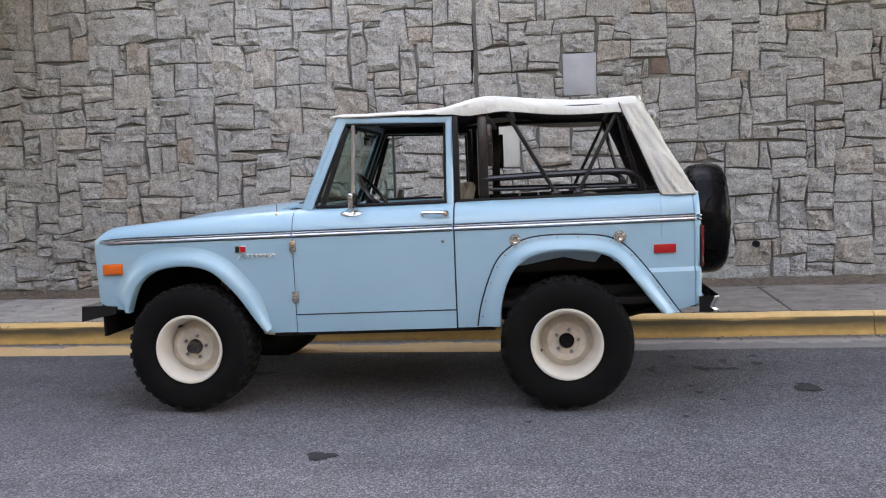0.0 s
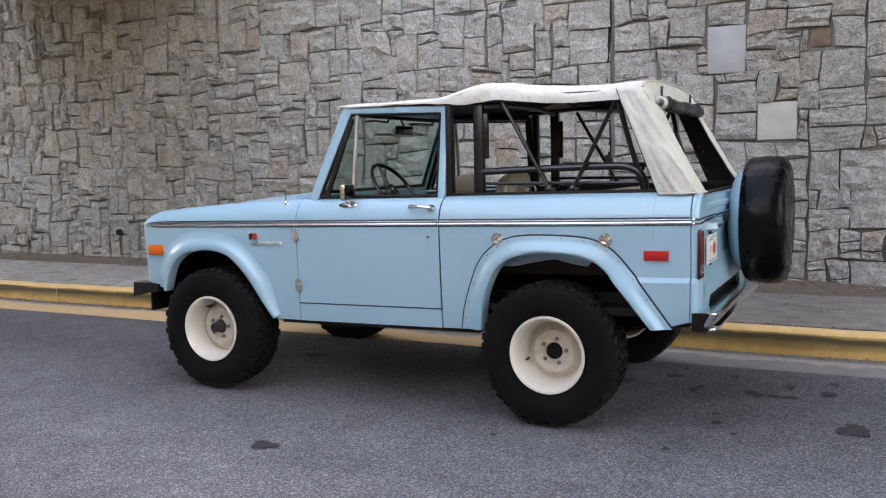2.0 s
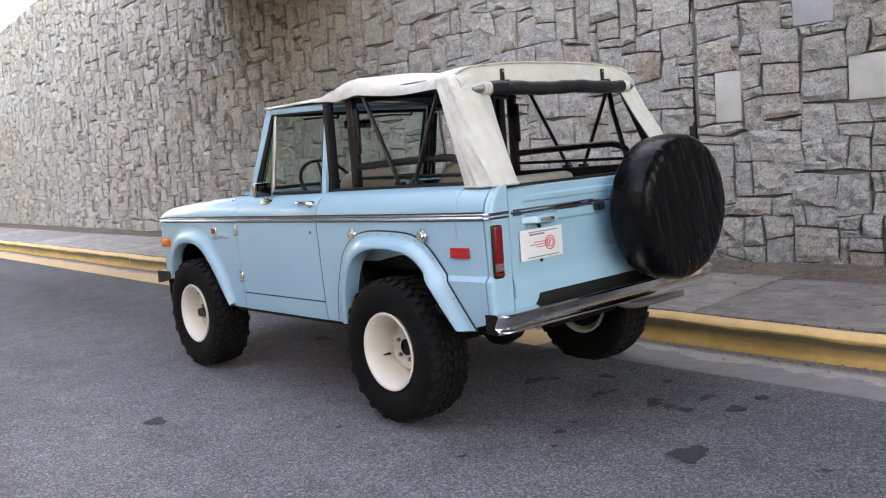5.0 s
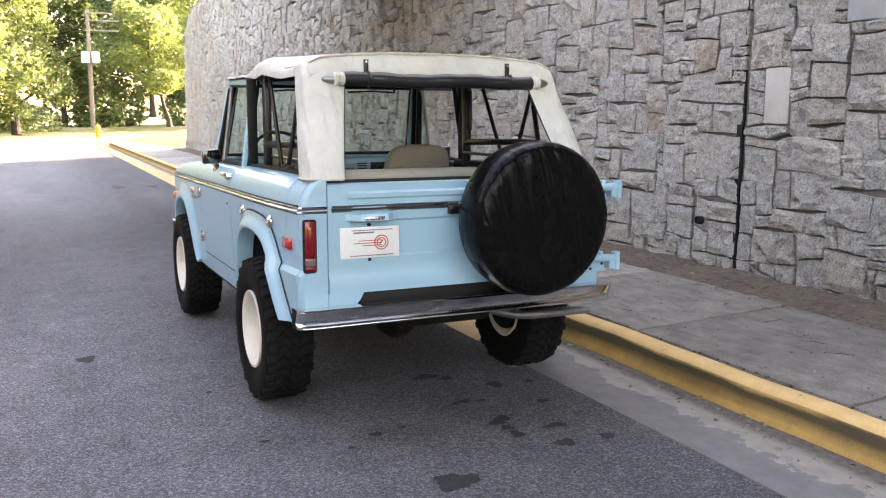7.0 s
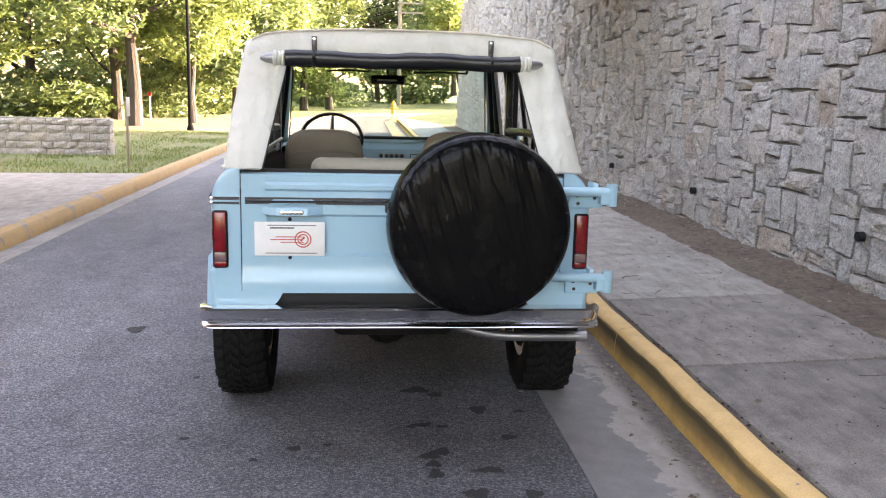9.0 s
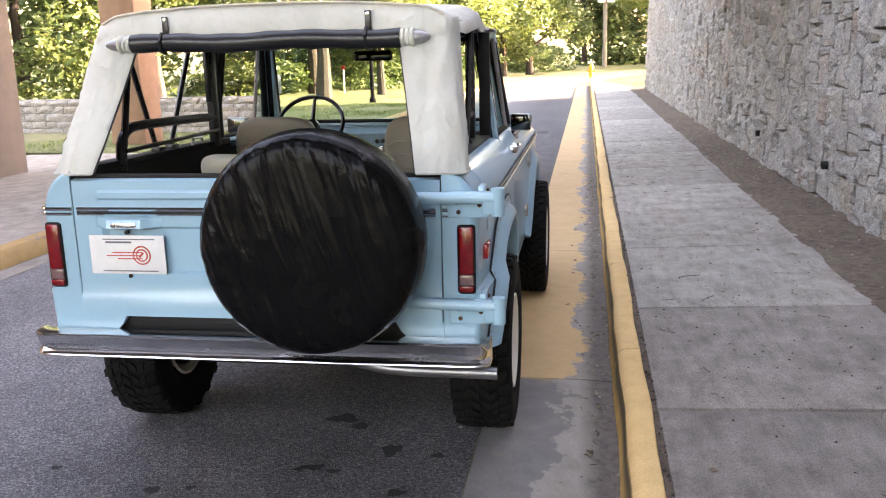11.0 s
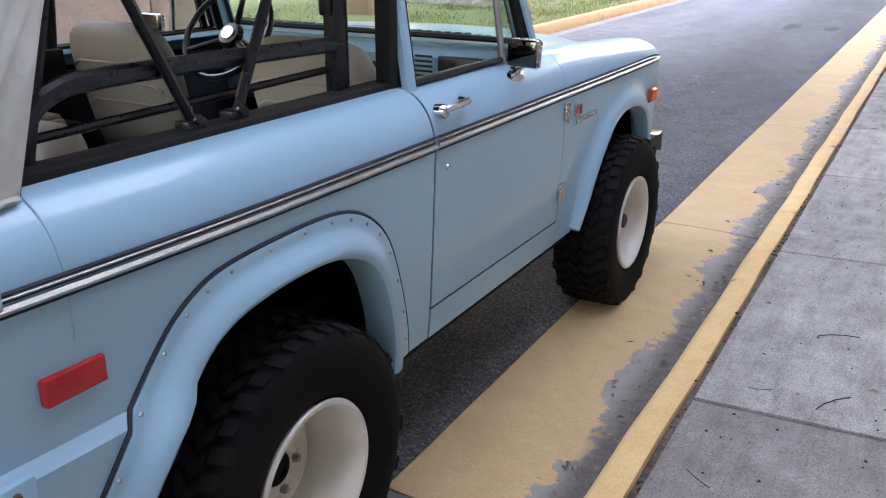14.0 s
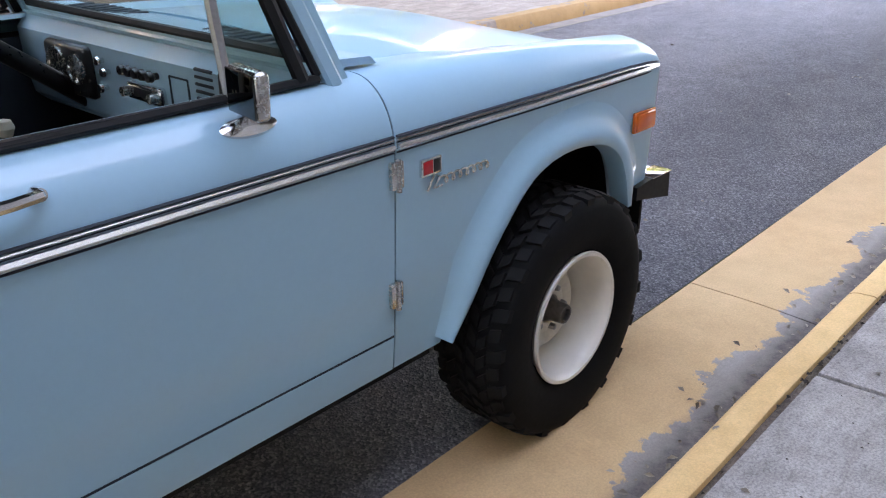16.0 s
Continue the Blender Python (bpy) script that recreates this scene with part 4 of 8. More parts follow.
def stone_mesh(name, w, h, d, seed, n=4, mat=None, rough=0.03, round_=0.25):
    """One rough-faced stone with its front towards -y and its corner at the origin."""
    r = random.Random(seed)
    V, F = [], []
    idx = {}
    sx, sz = r.uniform(0, 50), r.uniform(0, 50)
    for i in range(n + 1):
        for j in range(n + 1):
            u, v = i / n, j / n
            edge = min(u, 1 - u, v, 1 - v)
            bulge = min(1.0, edge * 5) ** 0.6
            y = -d * (0.25 + 0.75 * bulge) - rough * (noise.noise((u * 2.6 * w / 0.3 + sx, v * 2.6 * h / 0.3 + sz, seed % 97)) + 0.6 * noise.noise((u * 6 + sx, v * 6 + sz, seed % 89))) * bulge
            jx, jz = (r.uniform(-0.012, 0.012) if 0 < v < 1 or 0 < u < 1 else 0), (r.uniform(-0.012, 0.012) if 0 < v < 1 or 0 < u < 1 else 0)
            idx[i, j] = len(V)
            V.append((u * w + jx, y, v * h + jz))
    rim = [(i, 0) for i in range(n)] + [(n, j) for j in range(n)] + [(i, n) for i in range(n, 0, -1)] + [(0, j) for j in range(n, 0, -1)]
    back = {}
    for k in rim:
        back[k] = len(V)
        p = V[idx[k]]
        V.append((p[0], 0.02, p[2]))
    for i in range(n):
        for j in range(n):
            F.append((idx[i, j], idx[i + 1, j], idx[i + 1, j + 1], idx[i, j + 1]))
    for a, b in zip(rim, rim[1:] + rim[:1]):
        F.append((idx[a], back[a], back[b], idx[b]))
    return V, F


def mesh_of(name, V, F, mat):
    me = bpy.data.meshes.new(name)
    me.from_pydata(V, [], F)
    me.polygons.foreach_set("use_smooth", [False] * len(F))
    me.materials.append(mat)
    return me


y = -17.0
rows = [0, 0.2, 0.36, 0.55, 0.72, 0.86]
cnt = 0
joined_V, joined_F = [], []
turn = Matrix.Rotation(radians(90), 4, "Z")
for r0, r1 in zip(rows, rows[1:]):
    y = -17.0 + rng.uniform(0, 0.2)
    while y < -5.8:
        w = rng.uniform(0.22, 0.6)
        w = min(w, -5.76 - y)
        V, F = stone_mesh("stone", max(w - 0.015, 0.05), r1 - r0 - 0.012, 0.045, rng.randrange(9999), 3, rough=0.02)
        M = Matrix.Translation((-13.06, y, G - 0.06 + r0)) @ turn
        V = [tuple(M @ Vector(p)) for p in V]
        if y > -11 and cnt < 150:
            ob = new("stone", mesh_of("stone", V, F, STONE))
            ob.parent = low
            ob.matrix_parent_inverse = Matrix.Translation(-low.location)
            cnt += 1
        else:
            o = len(joined_V)
            joined_V += V
            joined_F += [tuple(i + o for i in f) for f in F]
        y += w
ob = new("stones", mesh_of("stones", joined_V, joined_F, STONE_FAR))
ob.parent, ob.matrix_parent_inverse = low, Matrix.Translation(-low.location)
tagged(ob, kind="stuff")
# end face stones
for r0, r1 in zip(rows, rows[1:]):
    V, F = stone_mesh("stone", 0.33, r1 - r0 - 0.012, 0.04, rng.randrange(9999), 3, rough=0.02)
    M = Matrix.Translation((-13.06, -5.78, G - 0.06 + r0)) @ Matrix.Rotation(radians(180), 4, "Z")
    ob = new("stone", mesh_of("stone", [tuple(M @ Vector(p)) for p in V], F, STONE))
    ob.parent, ob.matrix_parent_inverse = low, Matrix.Translation(-low.location)

# street lamp
lamp = empty("street_lamp", (-24.8, -6.3, G), "slim black street lamp post with a flat head", "lamp")
bm = bmesh.new()
tube(bm, [(-24.8, -6.3, G - 0.2), (-24.8, -6.3, G + 5.2)], [0.075, 0.05], 10)
part("post", bm, LAMP_BLACK, lamp)
bm = bmesh.new()
lathe(bm, [(0.13, 0), (0.13, 0.1), (0.09, 0.22), (0.07, 0.24)], (-24.8, -6.3, G - 0.02), (0, 0, 1), 14)
part("base", bm, LAMP_BLACK, lamp)
bm = bmesh.new()
box(bm, (-25.0, -6.35, G + 5.12), (-24.55, -5.5, G + 5.24), 0.03)
part("lamp_head", bm, LAMP_BLACK, lamp)
# thin sign post
sign = empty("sign_post", (-10.6, -4.75, G), "thin weathered wooden sign post seen edge-on", "post")
bm = bmesh.new()
box(bm, (-10.62, -4.775, G - 0.2), (-10.57, -4.725, G + 1.25), 0.006)
part("post", bm, POLE_WOOD, sign)
bm = bmesh.new()
box(bm, (-10.72, -4.722, G + 0.95), (-10.47, -4.717, G + 1.32), 0.001)
part("sign_plate", bm, GREY_METAL, sign)
# red sign far off
rs = empty("road_sign", (-33.0, -9.6, G), "small red road sign on a grey post", "sign")
bm = bmesh.new()
tube(bm, [(-33, -9.6, G - 0.2), (-33, -9.6, G + 1.2)], 0.03, 6)
part("post", bm, GREY_METAL, rs)
bm = bmesh.new()
lathe(bm, [(0.0, 0), (0.1, 0.002), (0.1, 0.02), (0.0, 0.022)], (-32.96, -9.6, G + 1.15), (1, 0, 0), 8)
part("sign_plate", bm, RED_SIGN, rs)
# utility pole with cross-arms, transformer and cables
UX, UY = -72.0, 2.75
up = empty("utility_pole", (UX, UY, 0.6), "weathered wooden utility pole with cross-arms and cables", "utility pole")
bm = bmesh.new()
tube(bm, [(UX, UY, 0.3), (UX, UY, 5), (UX, UY, 9.9)], [0.2, 0.18, 0.14], 10)
part("pole", bm, POLE_WOOD, up)
for z in (9.6, 9.0, 8.2):
    bm = bmesh.new()
    box(bm, (UX + 0.14, UY - 0.2, z), (UX + 0.26, UY + 2.4, z + 0.12), 0.01)
    part("cross_arm", bm, POLE_WOOD, up)
for ty in (-0.35, 0.45):
    bm = bmesh.new()
    lathe(bm, [(0.0, 0), (0.3, 0.02), (0.32, 0.1), (0.32, 0.85), (0.26, 0.92), (0, 0.95)], (UX + 0.5, UY + ty, 5.6), (0, 0, 1), 16)
    part("transformer", bm, WHITE_PLATE, up)
for k, z in enumerate((9.3, 8.5, 7.7, 6.4)):
    bm = bmesh.new()
    p0, p1 = Vector((UX + 0.2, UY - 0.15, z)), Vector((UX - 6, UY - 26, z + 0.5))
    pts = [p0.lerp(p1, t) - Vector((0, 0, 2.2 * 4 * t * (1 - t))) for t in np.linspace(0, 1, 14)]
    tube(bm, pts, 0.03, 5)
    part("cable", bm, LAMP_BLACK, up)
# fire hydrant
hy = empty("fire_hydrant", (-47.3, 1.5, 0.12), "yellow fire hydrant beside the kerb", "hydrant")
bm = bmesh.new()
lathe(bm, [(0.0, 0), (0.17, 0), (0.17, 0.06), (0.12, 0.08), (0.12, 0.55), (0.16, 0.57), (0.16, 0.62), (0.13, 0.7), (0.07, 0.78), (0.04, 0.8), (0.04, 0.86), (0, 0.87)], (-47.3, 1.5, 0.12), (0, 0, 1), 16)
part("body", bm, HYDRANT, hy)
for s in (-1, 1):
    bm = bmesh.new()
    lathe(bm, [(0.0, 0), (0.07, 0), (0.07, 0.1), (0.045, 0.12), (0, 0.13)], (-47.3, 1.5 + s * 0.11, 0.52), (0, s, 0), 10)
    part("outlet_cap", bm, HYDRANT, hy)
# rough grass on the verge across the road
rng = random.Random(31)
V, F = [], []
for _ in range(14000):
    x, y = rng.uniform(-24, -8.8), -4.06 - 6.0 * rng.random() ** 1.4
    if noise.noise((x * 0.5, y * 0.9, 5)) + rng.uniform(-0.25, 0.25) < -0.12:
        continue
    h, a = rng.uniform(0.03, 0.085), rng.uniform(0, 6.28)
    z = zf + 0.115
    o = len(V)
    w = 0.012
    V += [(x - w * math.cos(a), y - w * math.sin(a), z), (x + w * math.cos(a), y + w * math.sin(a), z), (x + rng.uniform(-0.03, 0.03), y + rng.uniform(-0.03, 0.03), z + h)]
    F.append((o, o + 1, o + 2))
tagged(new("verge_grass", mesh_of("verge_grass", V, F, GRASS)), "short rough grass with bare patches on the verge", "grass", "", "stuff")

# ---- the parked off-road car: front towards -x, wheelbase 2.337 m ----
car = empty("off_road_car", (1.2, 0, 0), "vintage pale blue two-door off-road car with a cream soft top", "car")
RAKE = 0.014


def cpart(name, bm, mat, label="", parent=None, angle=34, rake=True):
    """A part of the car; its body sits nose-down by a small angle."""
    if rake:
        for v in bm.verts:
            v.co.z += RAKE * (v.co.x - 1.2)
    return part(name, bm, mat, parent or car, label, angle)


def both(fn):
    for s in (-1, 1):
        fn(s)


HW, LEDGE = 0.868, 0.024
SIDE = [(0.832, 0.45), (0.840, 0.50), (0.849, 0.60), (0.858, 0.80), (0.865, 1.0), (0.868, 1.085), (0.866, 1.115), (0.860, 1.145), (0.850, 1.172), (0.836, 1.197), (0.817, 1.220), (0.793, 1.238), (0.765, 1.249), (0.735, 1.253), (0.700, 1.254)]


def profile(zb, k=1.0, inner=0.70, n=26, crease=None, sink=0.0):
    """(inset, z) down the outside of the body from zb to the ledge at the belt; k squeezes the shoulder."""
    pts = [(y, 1.10 + (z - 1.10) * k if z > 1.10 else z) for y, z in SIDE]
    if inner != 0.70:
        pts = pts[:-1] + [(inner, pts[-1][1] + 0.006 - sink)]
    zs = [p[1] for p in pts]
    out = [(float(np.interp(zb, zs, [p[0] for p in pts])), zb)] + [p for p in pts if p[1] > zb + 0.004]
    L = [0.0]
    for a, b in zip(out, out[1:]):
        L.append(L[-1] + math.hypot(a[0] - b[0], a[1] - b[1]))
    # the lower flank takes half of the points, the round shoulder the other half
    res = []
    split = next((i for i, p in enumerate(out) if p[1] > 1.08), 1)
    ls = L[split]
    for t in [ls * q / (n // 2) for q in range(n // 2)] + [ls + (L[-1] - ls) * q / (n - n // 2 - 1) for q in range(n - n // 2)]:
        y, z = float(np.interp(t, L, [p[0] for p in out])), float(np.interp(t, L, [p[1] for p in out]))
        res.append((HW - y, z))
    if crease is not None:
        # pressed ledge low on the flank: five points below it, the rest of the lower half above
        m = n // 2
        zl = [zb + (max(0.790, zb + 0.004) - zb) * i / 4 for i in range(5)]
        z1 = max(0.814, zb + 0.006)
        zl += [z1 + (1.083 - z1) * j / (m - 5) for j in range(m - 5)]
        low = [(HW - float(np.interp(z, zs, [p[0] for p in pts])) - crease * min(1.0, max(0.0, (0.814 - z) / 0.024)), z) for z in zl]
        res = low + res[m:]
    return res


def panel(s, plan, zb, k=lambda x: 1.0, inner=0.70, thick=0.012, n=26, crease=False):
    """Body side over plan points (x, half width, outward normal x, y)."""
    outer, inn = [], []
    for x, y0, nx, ny in plan:
        # a fender's top falls inwards to the edge of the hood
        sink = (1.106 + 0.154 * k(x) - hood_edge(x) - 0.002) * ny * ny if inner == 0.60 else 0.0
        ledge = LEDGE * min(1.0, max(0.0, (x - 2.56) / 0.04)) if crease else None
        prof = profile(zb(x), k(x), inner, n, ledge, sink)
        outer.append([Vector((x - nx * d, s * (y0 - ny * d), z)) for d, z in prof])
        inn.append([Vector((x - nx * (d + thick), s * (y0 - ny * (d + thick)), z - (thick if d > 0.05 else 0))) for d, z in prof])
    bm = bmesh.new()
    return skin(bm, outer, inn)


def straight(x0, x1, n, taper=None):
    return [(x, HW if taper is None else taper(x), 0.0, 1.0) for x in np.linspace(x0, x1, n)]


# wheel-arch lines in the side view
ARCH_F = [(0.478, 0.50), (0.40, 0.612), (0.306, 0.747), (0.185, 0.873), (0.09, 0.922), (-0.017, 0.94), (-0.14, 0.934), (-0.243, 0.907), (-0.325, 0.85), (-0.372, 0.775), (-0.40, 0.70), (-0.417, 0.652)]
ARCH_O = [(1.80, 0.50), (1.822, 0.62), (1.868, 0.766), (1.925, 0.89), (2.0, 0.966), (2.09, 1.012), (2.203, 1.030), (2.36, 1.030), (2.53, 1.018), (2.62, 0.99), (2.70, 0.934), (2.80, 0.815), (2.90, 0.675), (2.99, 0.548)]
ARCH_L = [(1.937, 0.497), (1.945, 0.62), (1.972, 0.728), (2.025, 0.835), (2.10, 0.895), (2.19, 0.927), (2.28, 0.938), (2.39, 0.936), (2.50, 0.922), (2.585, 0.895), (2.65, 0.845), (2.74, 0.735), (2.82, 0.63), (2.885, 0.548)]
CUT_R = [tuple(np.add(a, b) / 2) for a, b in zip(ARCH_O, ARCH_L)]
CF = sorted((x, z + 0.012) for x, z in ARCH_F)


def zb_front(x):
    if x < -0.417:
        return interp(x, [(-0.66, 0.735), (-0.60, 0.705), (-0.50, 0.672), (-0.418, 0.664)])
    if x > 0.478:
        return 0.492
    return interp(x, CF)


def zb_rear(x):
    if x < CUT_R[0][0]:
        return 0.492
    if x > CUT_R[-1][0]:
        return interp(x, [(2.93, 0.548), (3.12, 0.60)])
    return interp(x, CUT_R)


def hood_edge(x):
    return interp(x, [(-0.66, 1.085), (-0.62, 1.108), (-0.58, 1.122), (-0.52, 1.137), (-0.2, 1.185), (0.3, 1.228), (0.60, 1.242)])


def k_front(x):
    return interp(x, [(-0.66, 0.30), (-0.60, 0.48), (-0.52, 0.60), (-0.2, 0.76), (0.3, 0.95), (0.56, 1.0)])


def fender(s):
    plan = []
    # round the nose: a quarter turn of 0.09 m, seen from above
    R = 0.09
    for t in np.linspace(math.pi / 2, 0.12, 9):
        plan.append((-0.568 - R * math.sin(t), HW - 0.006 - R + R * math.cos(t), -math.sin(t), math.cos(t)))
    xs = list(np.linspace(-0.55, -0.43, 5)) + [p[0] for p in sorted(ARCH_F)] + list(np.linspace(0.50, 0.6665, 7))
    dense = []
    for a, b in zip(xs, xs[1:]):
        dense += list(np.linspace(a, b, 4))[:-1]
    plan += [(x, HW - 0.006 * max(0, -x / 0.5), 0.0, 1.0) for x in dense + [xs[-1]]]
    bm = panel(s, plan, zb_front, k_front, inner=0.60)
    f = cpart("front_fender", bm, PAINT, "pale blue front fender with a rolled arch lip")
    # rolled lip round the arch
    C = smooth_curve([(x, 0, z) for x, z in ARCH_F], 4)
    cols = []
    for i, p in enumerate(C):
        d = (C[min(i + 1, len(C) - 1)] - C[max(i - 1, 0)]).normalized()
        n = Vector((-d.z, 0, d.x))
        if n.z < 0 and abs(d.z) < 0.9:
            n = -n
        if n.dot(p - Vector((0.03, 0, 0.45))) < 0:
            n = -n
        yb = interp(p.z, [(z, y) for y, z in SIDE])
        fade = min(1.0, 0.35 + 5.0 * min(i, len(C) - 1 - i) / len(C))
        col = []
        for o, out in ((0.12 * fade, -0.002), (0.105 * fade, 0.001), (0.088 * fade, 0.006), (0.07 * fade, 0.015), (0.054 * fade, 0.027), (0.040 * fade, 0.036), (0.026 * fade, 0.040), (0.008, 0.041), (-0.004, 0.036), (-0.010, 0.024), (-0.010, -0.03), (0.004, -0.05)):
            q = p + n * o
            col.append((q.x, s * (interp(q.z, [(z, y) for y, z in SIDE]) + out if o > 0 else s * 0 + (yb + out)), q.z))
        cols.append(col)
    bm = bmesh.new()
    sheet(bm, cols)
    cpart("arch_lip", bm, PAINT, parent=f)
    # amber marker lamp with its bezel
    yb = HW - 0.008
    bm = bmesh.new()
    box(bm, (-0.572, min(s * yb, s * (yb + 0.012)), 0.893), (-0.44, max(s * yb, s * (yb + 0.012)), 0.962), 0.004)
    m = cpart("side_marker", bm, AMBER, parent=f)
    bm = bmesh.new()
    box(bm, (-0.565, min(s * yb, s * (yb + 0.019)), 0.90), (-0.447, max(s * yb, s * (yb + 0.019)), 0.955), 0.005)
    cpart("amber_lens", bm, AMBER, "amber plastic lens", parent=f)
    # badge and script, as plain shapes
    b0 = 0.302 if s < 0 else 0.512
    lo, hi = min(s * 0.862, s * 0.874), max(s * 0.862, s * 0.874)
    bm = bmesh.new()
    box(bm, (b0, lo, 1.000), (b0 + 0.074, hi, 1.046), 0.004)
    b = cpart("badge", bm, CHROME, "small chrome and red enamel badge", parent=f)
    bm = bmesh.new()
    box(bm, (b0 + 0.006, min(s * 0.872, s * 0.8755), 1.006), (b0 + 0.030, max(s * 0.872, s * 0.8755), 1.040), 0.001)
    cpart("badge_enamel", bm, BLACK, parent=f)
    bm = bmesh.new()
    box(bm, (b0 + 0.034, min(s * 0.872, s * 0.8755), 1.006), (b0 + 0.068, max(s * 0.872, s * 0.8755), 1.040), 0.001)
    cpart("badge_enamel", bm, RED_REFLECT, parent=f)
    # brand script as plain chrome loops on a thin underline
    bm = bmesh.new()
    x0 = 0.325 if s < 0 else 0.560
    pts = [(x0 - s * (0.045 + 0.19 * t - 0.011 * math.cos(t * 44)), s * 0.872, 0.979 + 0.010 * math.sin(t * 44)) for t in np.linspace(0, 1, 110)]
    tube(bm, pts, 0.0032, 5)
    tube(bm, [(x0 + s * 0.004, s * 0.872, 0.962), (x0 - s * 0.022, s * 0.872, 1.002), (x0 - s * 0.040, s * 0.872, 0.990), (x0 - s * 0.020, s * 0.872, 0.964), (x0 - s * 0.05, s * 0.872, 0.966)], 0.0036, 5)
    cpart("script_badge", bm, OLD_CHROME, "raised dull chrome script badge", parent=f)
    # inner wheel house
    bm = bmesh.new()
    box(bm, (-0.60, min(s * 0.40, s * 0.845), 0.985), (0.55, max(s * 0.40, s * 0.845), 1.0))
    box(bm, (-0.60, min(s * 0.40, s * 0.42), 0.55), (0.60, max(s * 0.40, s * 0.42), 0.99))
    box(bm, (0.52, min(s * 0.40, s * 0.83), 0.5), (0.55, max(s * 0.40, s * 0.83), 0.99))
    box(bm, (-0.605, min(s * 0.40, s * 0.835), 0.50), (-0.59, max(s * 0.40, s * 0.835), 0.99))
    cpart("wheel_house", bm, UNDER, parent=f)


both(fender)

# hood, nose and cowl
bm = bmesh.new()
cols = []
for x in list(np.linspace(-0.648, -0.52, 9)) + list(np.linspace(-0.48, 0.60, 22)):
    col = []
    for y in np.linspace(-0.594, 0.594, 25):
        crown = interp(x, [(-0.66, 0.012), (-0.5, 0.020), (-0.35, 0.035), (-0.2, 0.050), (0.0, 0.055), (0.6, 0.052)]) * (1 - (abs(y) / 0.6) ** 2.4)
        col.append(Vector((x, y, hood_edge(x) + crown)))
    cols.append(col)
skin(bm, cols, offset(cols, (0, 0, -0.018)))
hood = cpart("hood", bm, PAINT, "pale blue flat hood with a soft crown")
bm = bmesh.new()
nose = []
for z in np.linspace(0.70, 1.12, 10):
    nose.append([Vector((-0.648 + 0.03 * max(0, (0.9 - z)), y, z)) for y in np.linspace(-0.775, 0.775, 12)])
skin(bm, nose, offset(nose, (0.02, 0, 0)))
cpart("front_panel", bm, PAINT)
bm = bmesh.new()
cowl = [[Vector((x, y, interp(x, [(0.607, 1.244), (0.66, 1.250), (0.745, 1.255)]) + 0.045 * (1 - (abs(y) / 0.72) ** 2.4))) for y in np.linspace(-0.70, 0.70, 20)] for x in (0.607, 0.64, 0.67, 0.70, 0.745)]
skin(bm, cowl, offset(cowl, (0, 0, -0.05)))
cw = cpart("cowl", bm, PAINT)
for s in (-1, 1):
    for k in range(8):
        bm = bmesh.new()
        y = s * (0.20 + 0.045 * k)
        box(bm, (0.625, y - 0.012, 1.283), (0.715, y + 0.012, 1.2955 - 0.004 * (k > 5)), 0.003)
        cpart("vent_slot", bm, SEAM, parent=cw)

# radio aerial base on the driver's side
bm = bmesh.new()
lathe(bm, [(0.0, 0), (0.016, 0), (0.013, 0.02), (0.005, 0.03), (0.004, 0.085), (0, 0.087)], (0.565, -0.80, 1.215), (0, -0.25, 1), 10)
cpart("aerial", bm, CHROME)

# rocker and inner liner that shows dark in the gaps
DOOR_FOOT = {-1: 0.6065, 1: 0.5955}


def rocker(s):
    sec = [(float(np.interp(z, [q[1] for q in SIDE], [q[0] for q in SIDE])), z) for z in (0.49, 0.52, 0.56, DOOR_FOOT[s] - 0.016, DOOR_FOOT[s] - 0.009)] + [(0.835, DOOR_FOOT[s] - 0.008)]
    outer = [[Vector((x, s * y, z)) for y, z in sec] for x in np.linspace(0.6715, 1.6655, 12)]
    bm = bmesh.new()
    skin(bm, outer, offset(outer, (0, -s * 0.02, 0)))
    cpart("rocker_panel", bm, PAINT)
    bm = bmesh.new()
    box(bm, (0.60, min(s * 0.72, s * 0.828), 0.52), (1.90, max(s * 0.72, s * 0.828), 1.18))
    cpart("door_gap", bm, SEAM)
    bm = bmesh.new()
    box(bm, (0.52, min(s * 0.60, s * 0.83), 0.47), (1.9, max(s * 0.60, s * 0.83), 0.495))
    cpart("sill", bm, UNDER)


both(rocker)


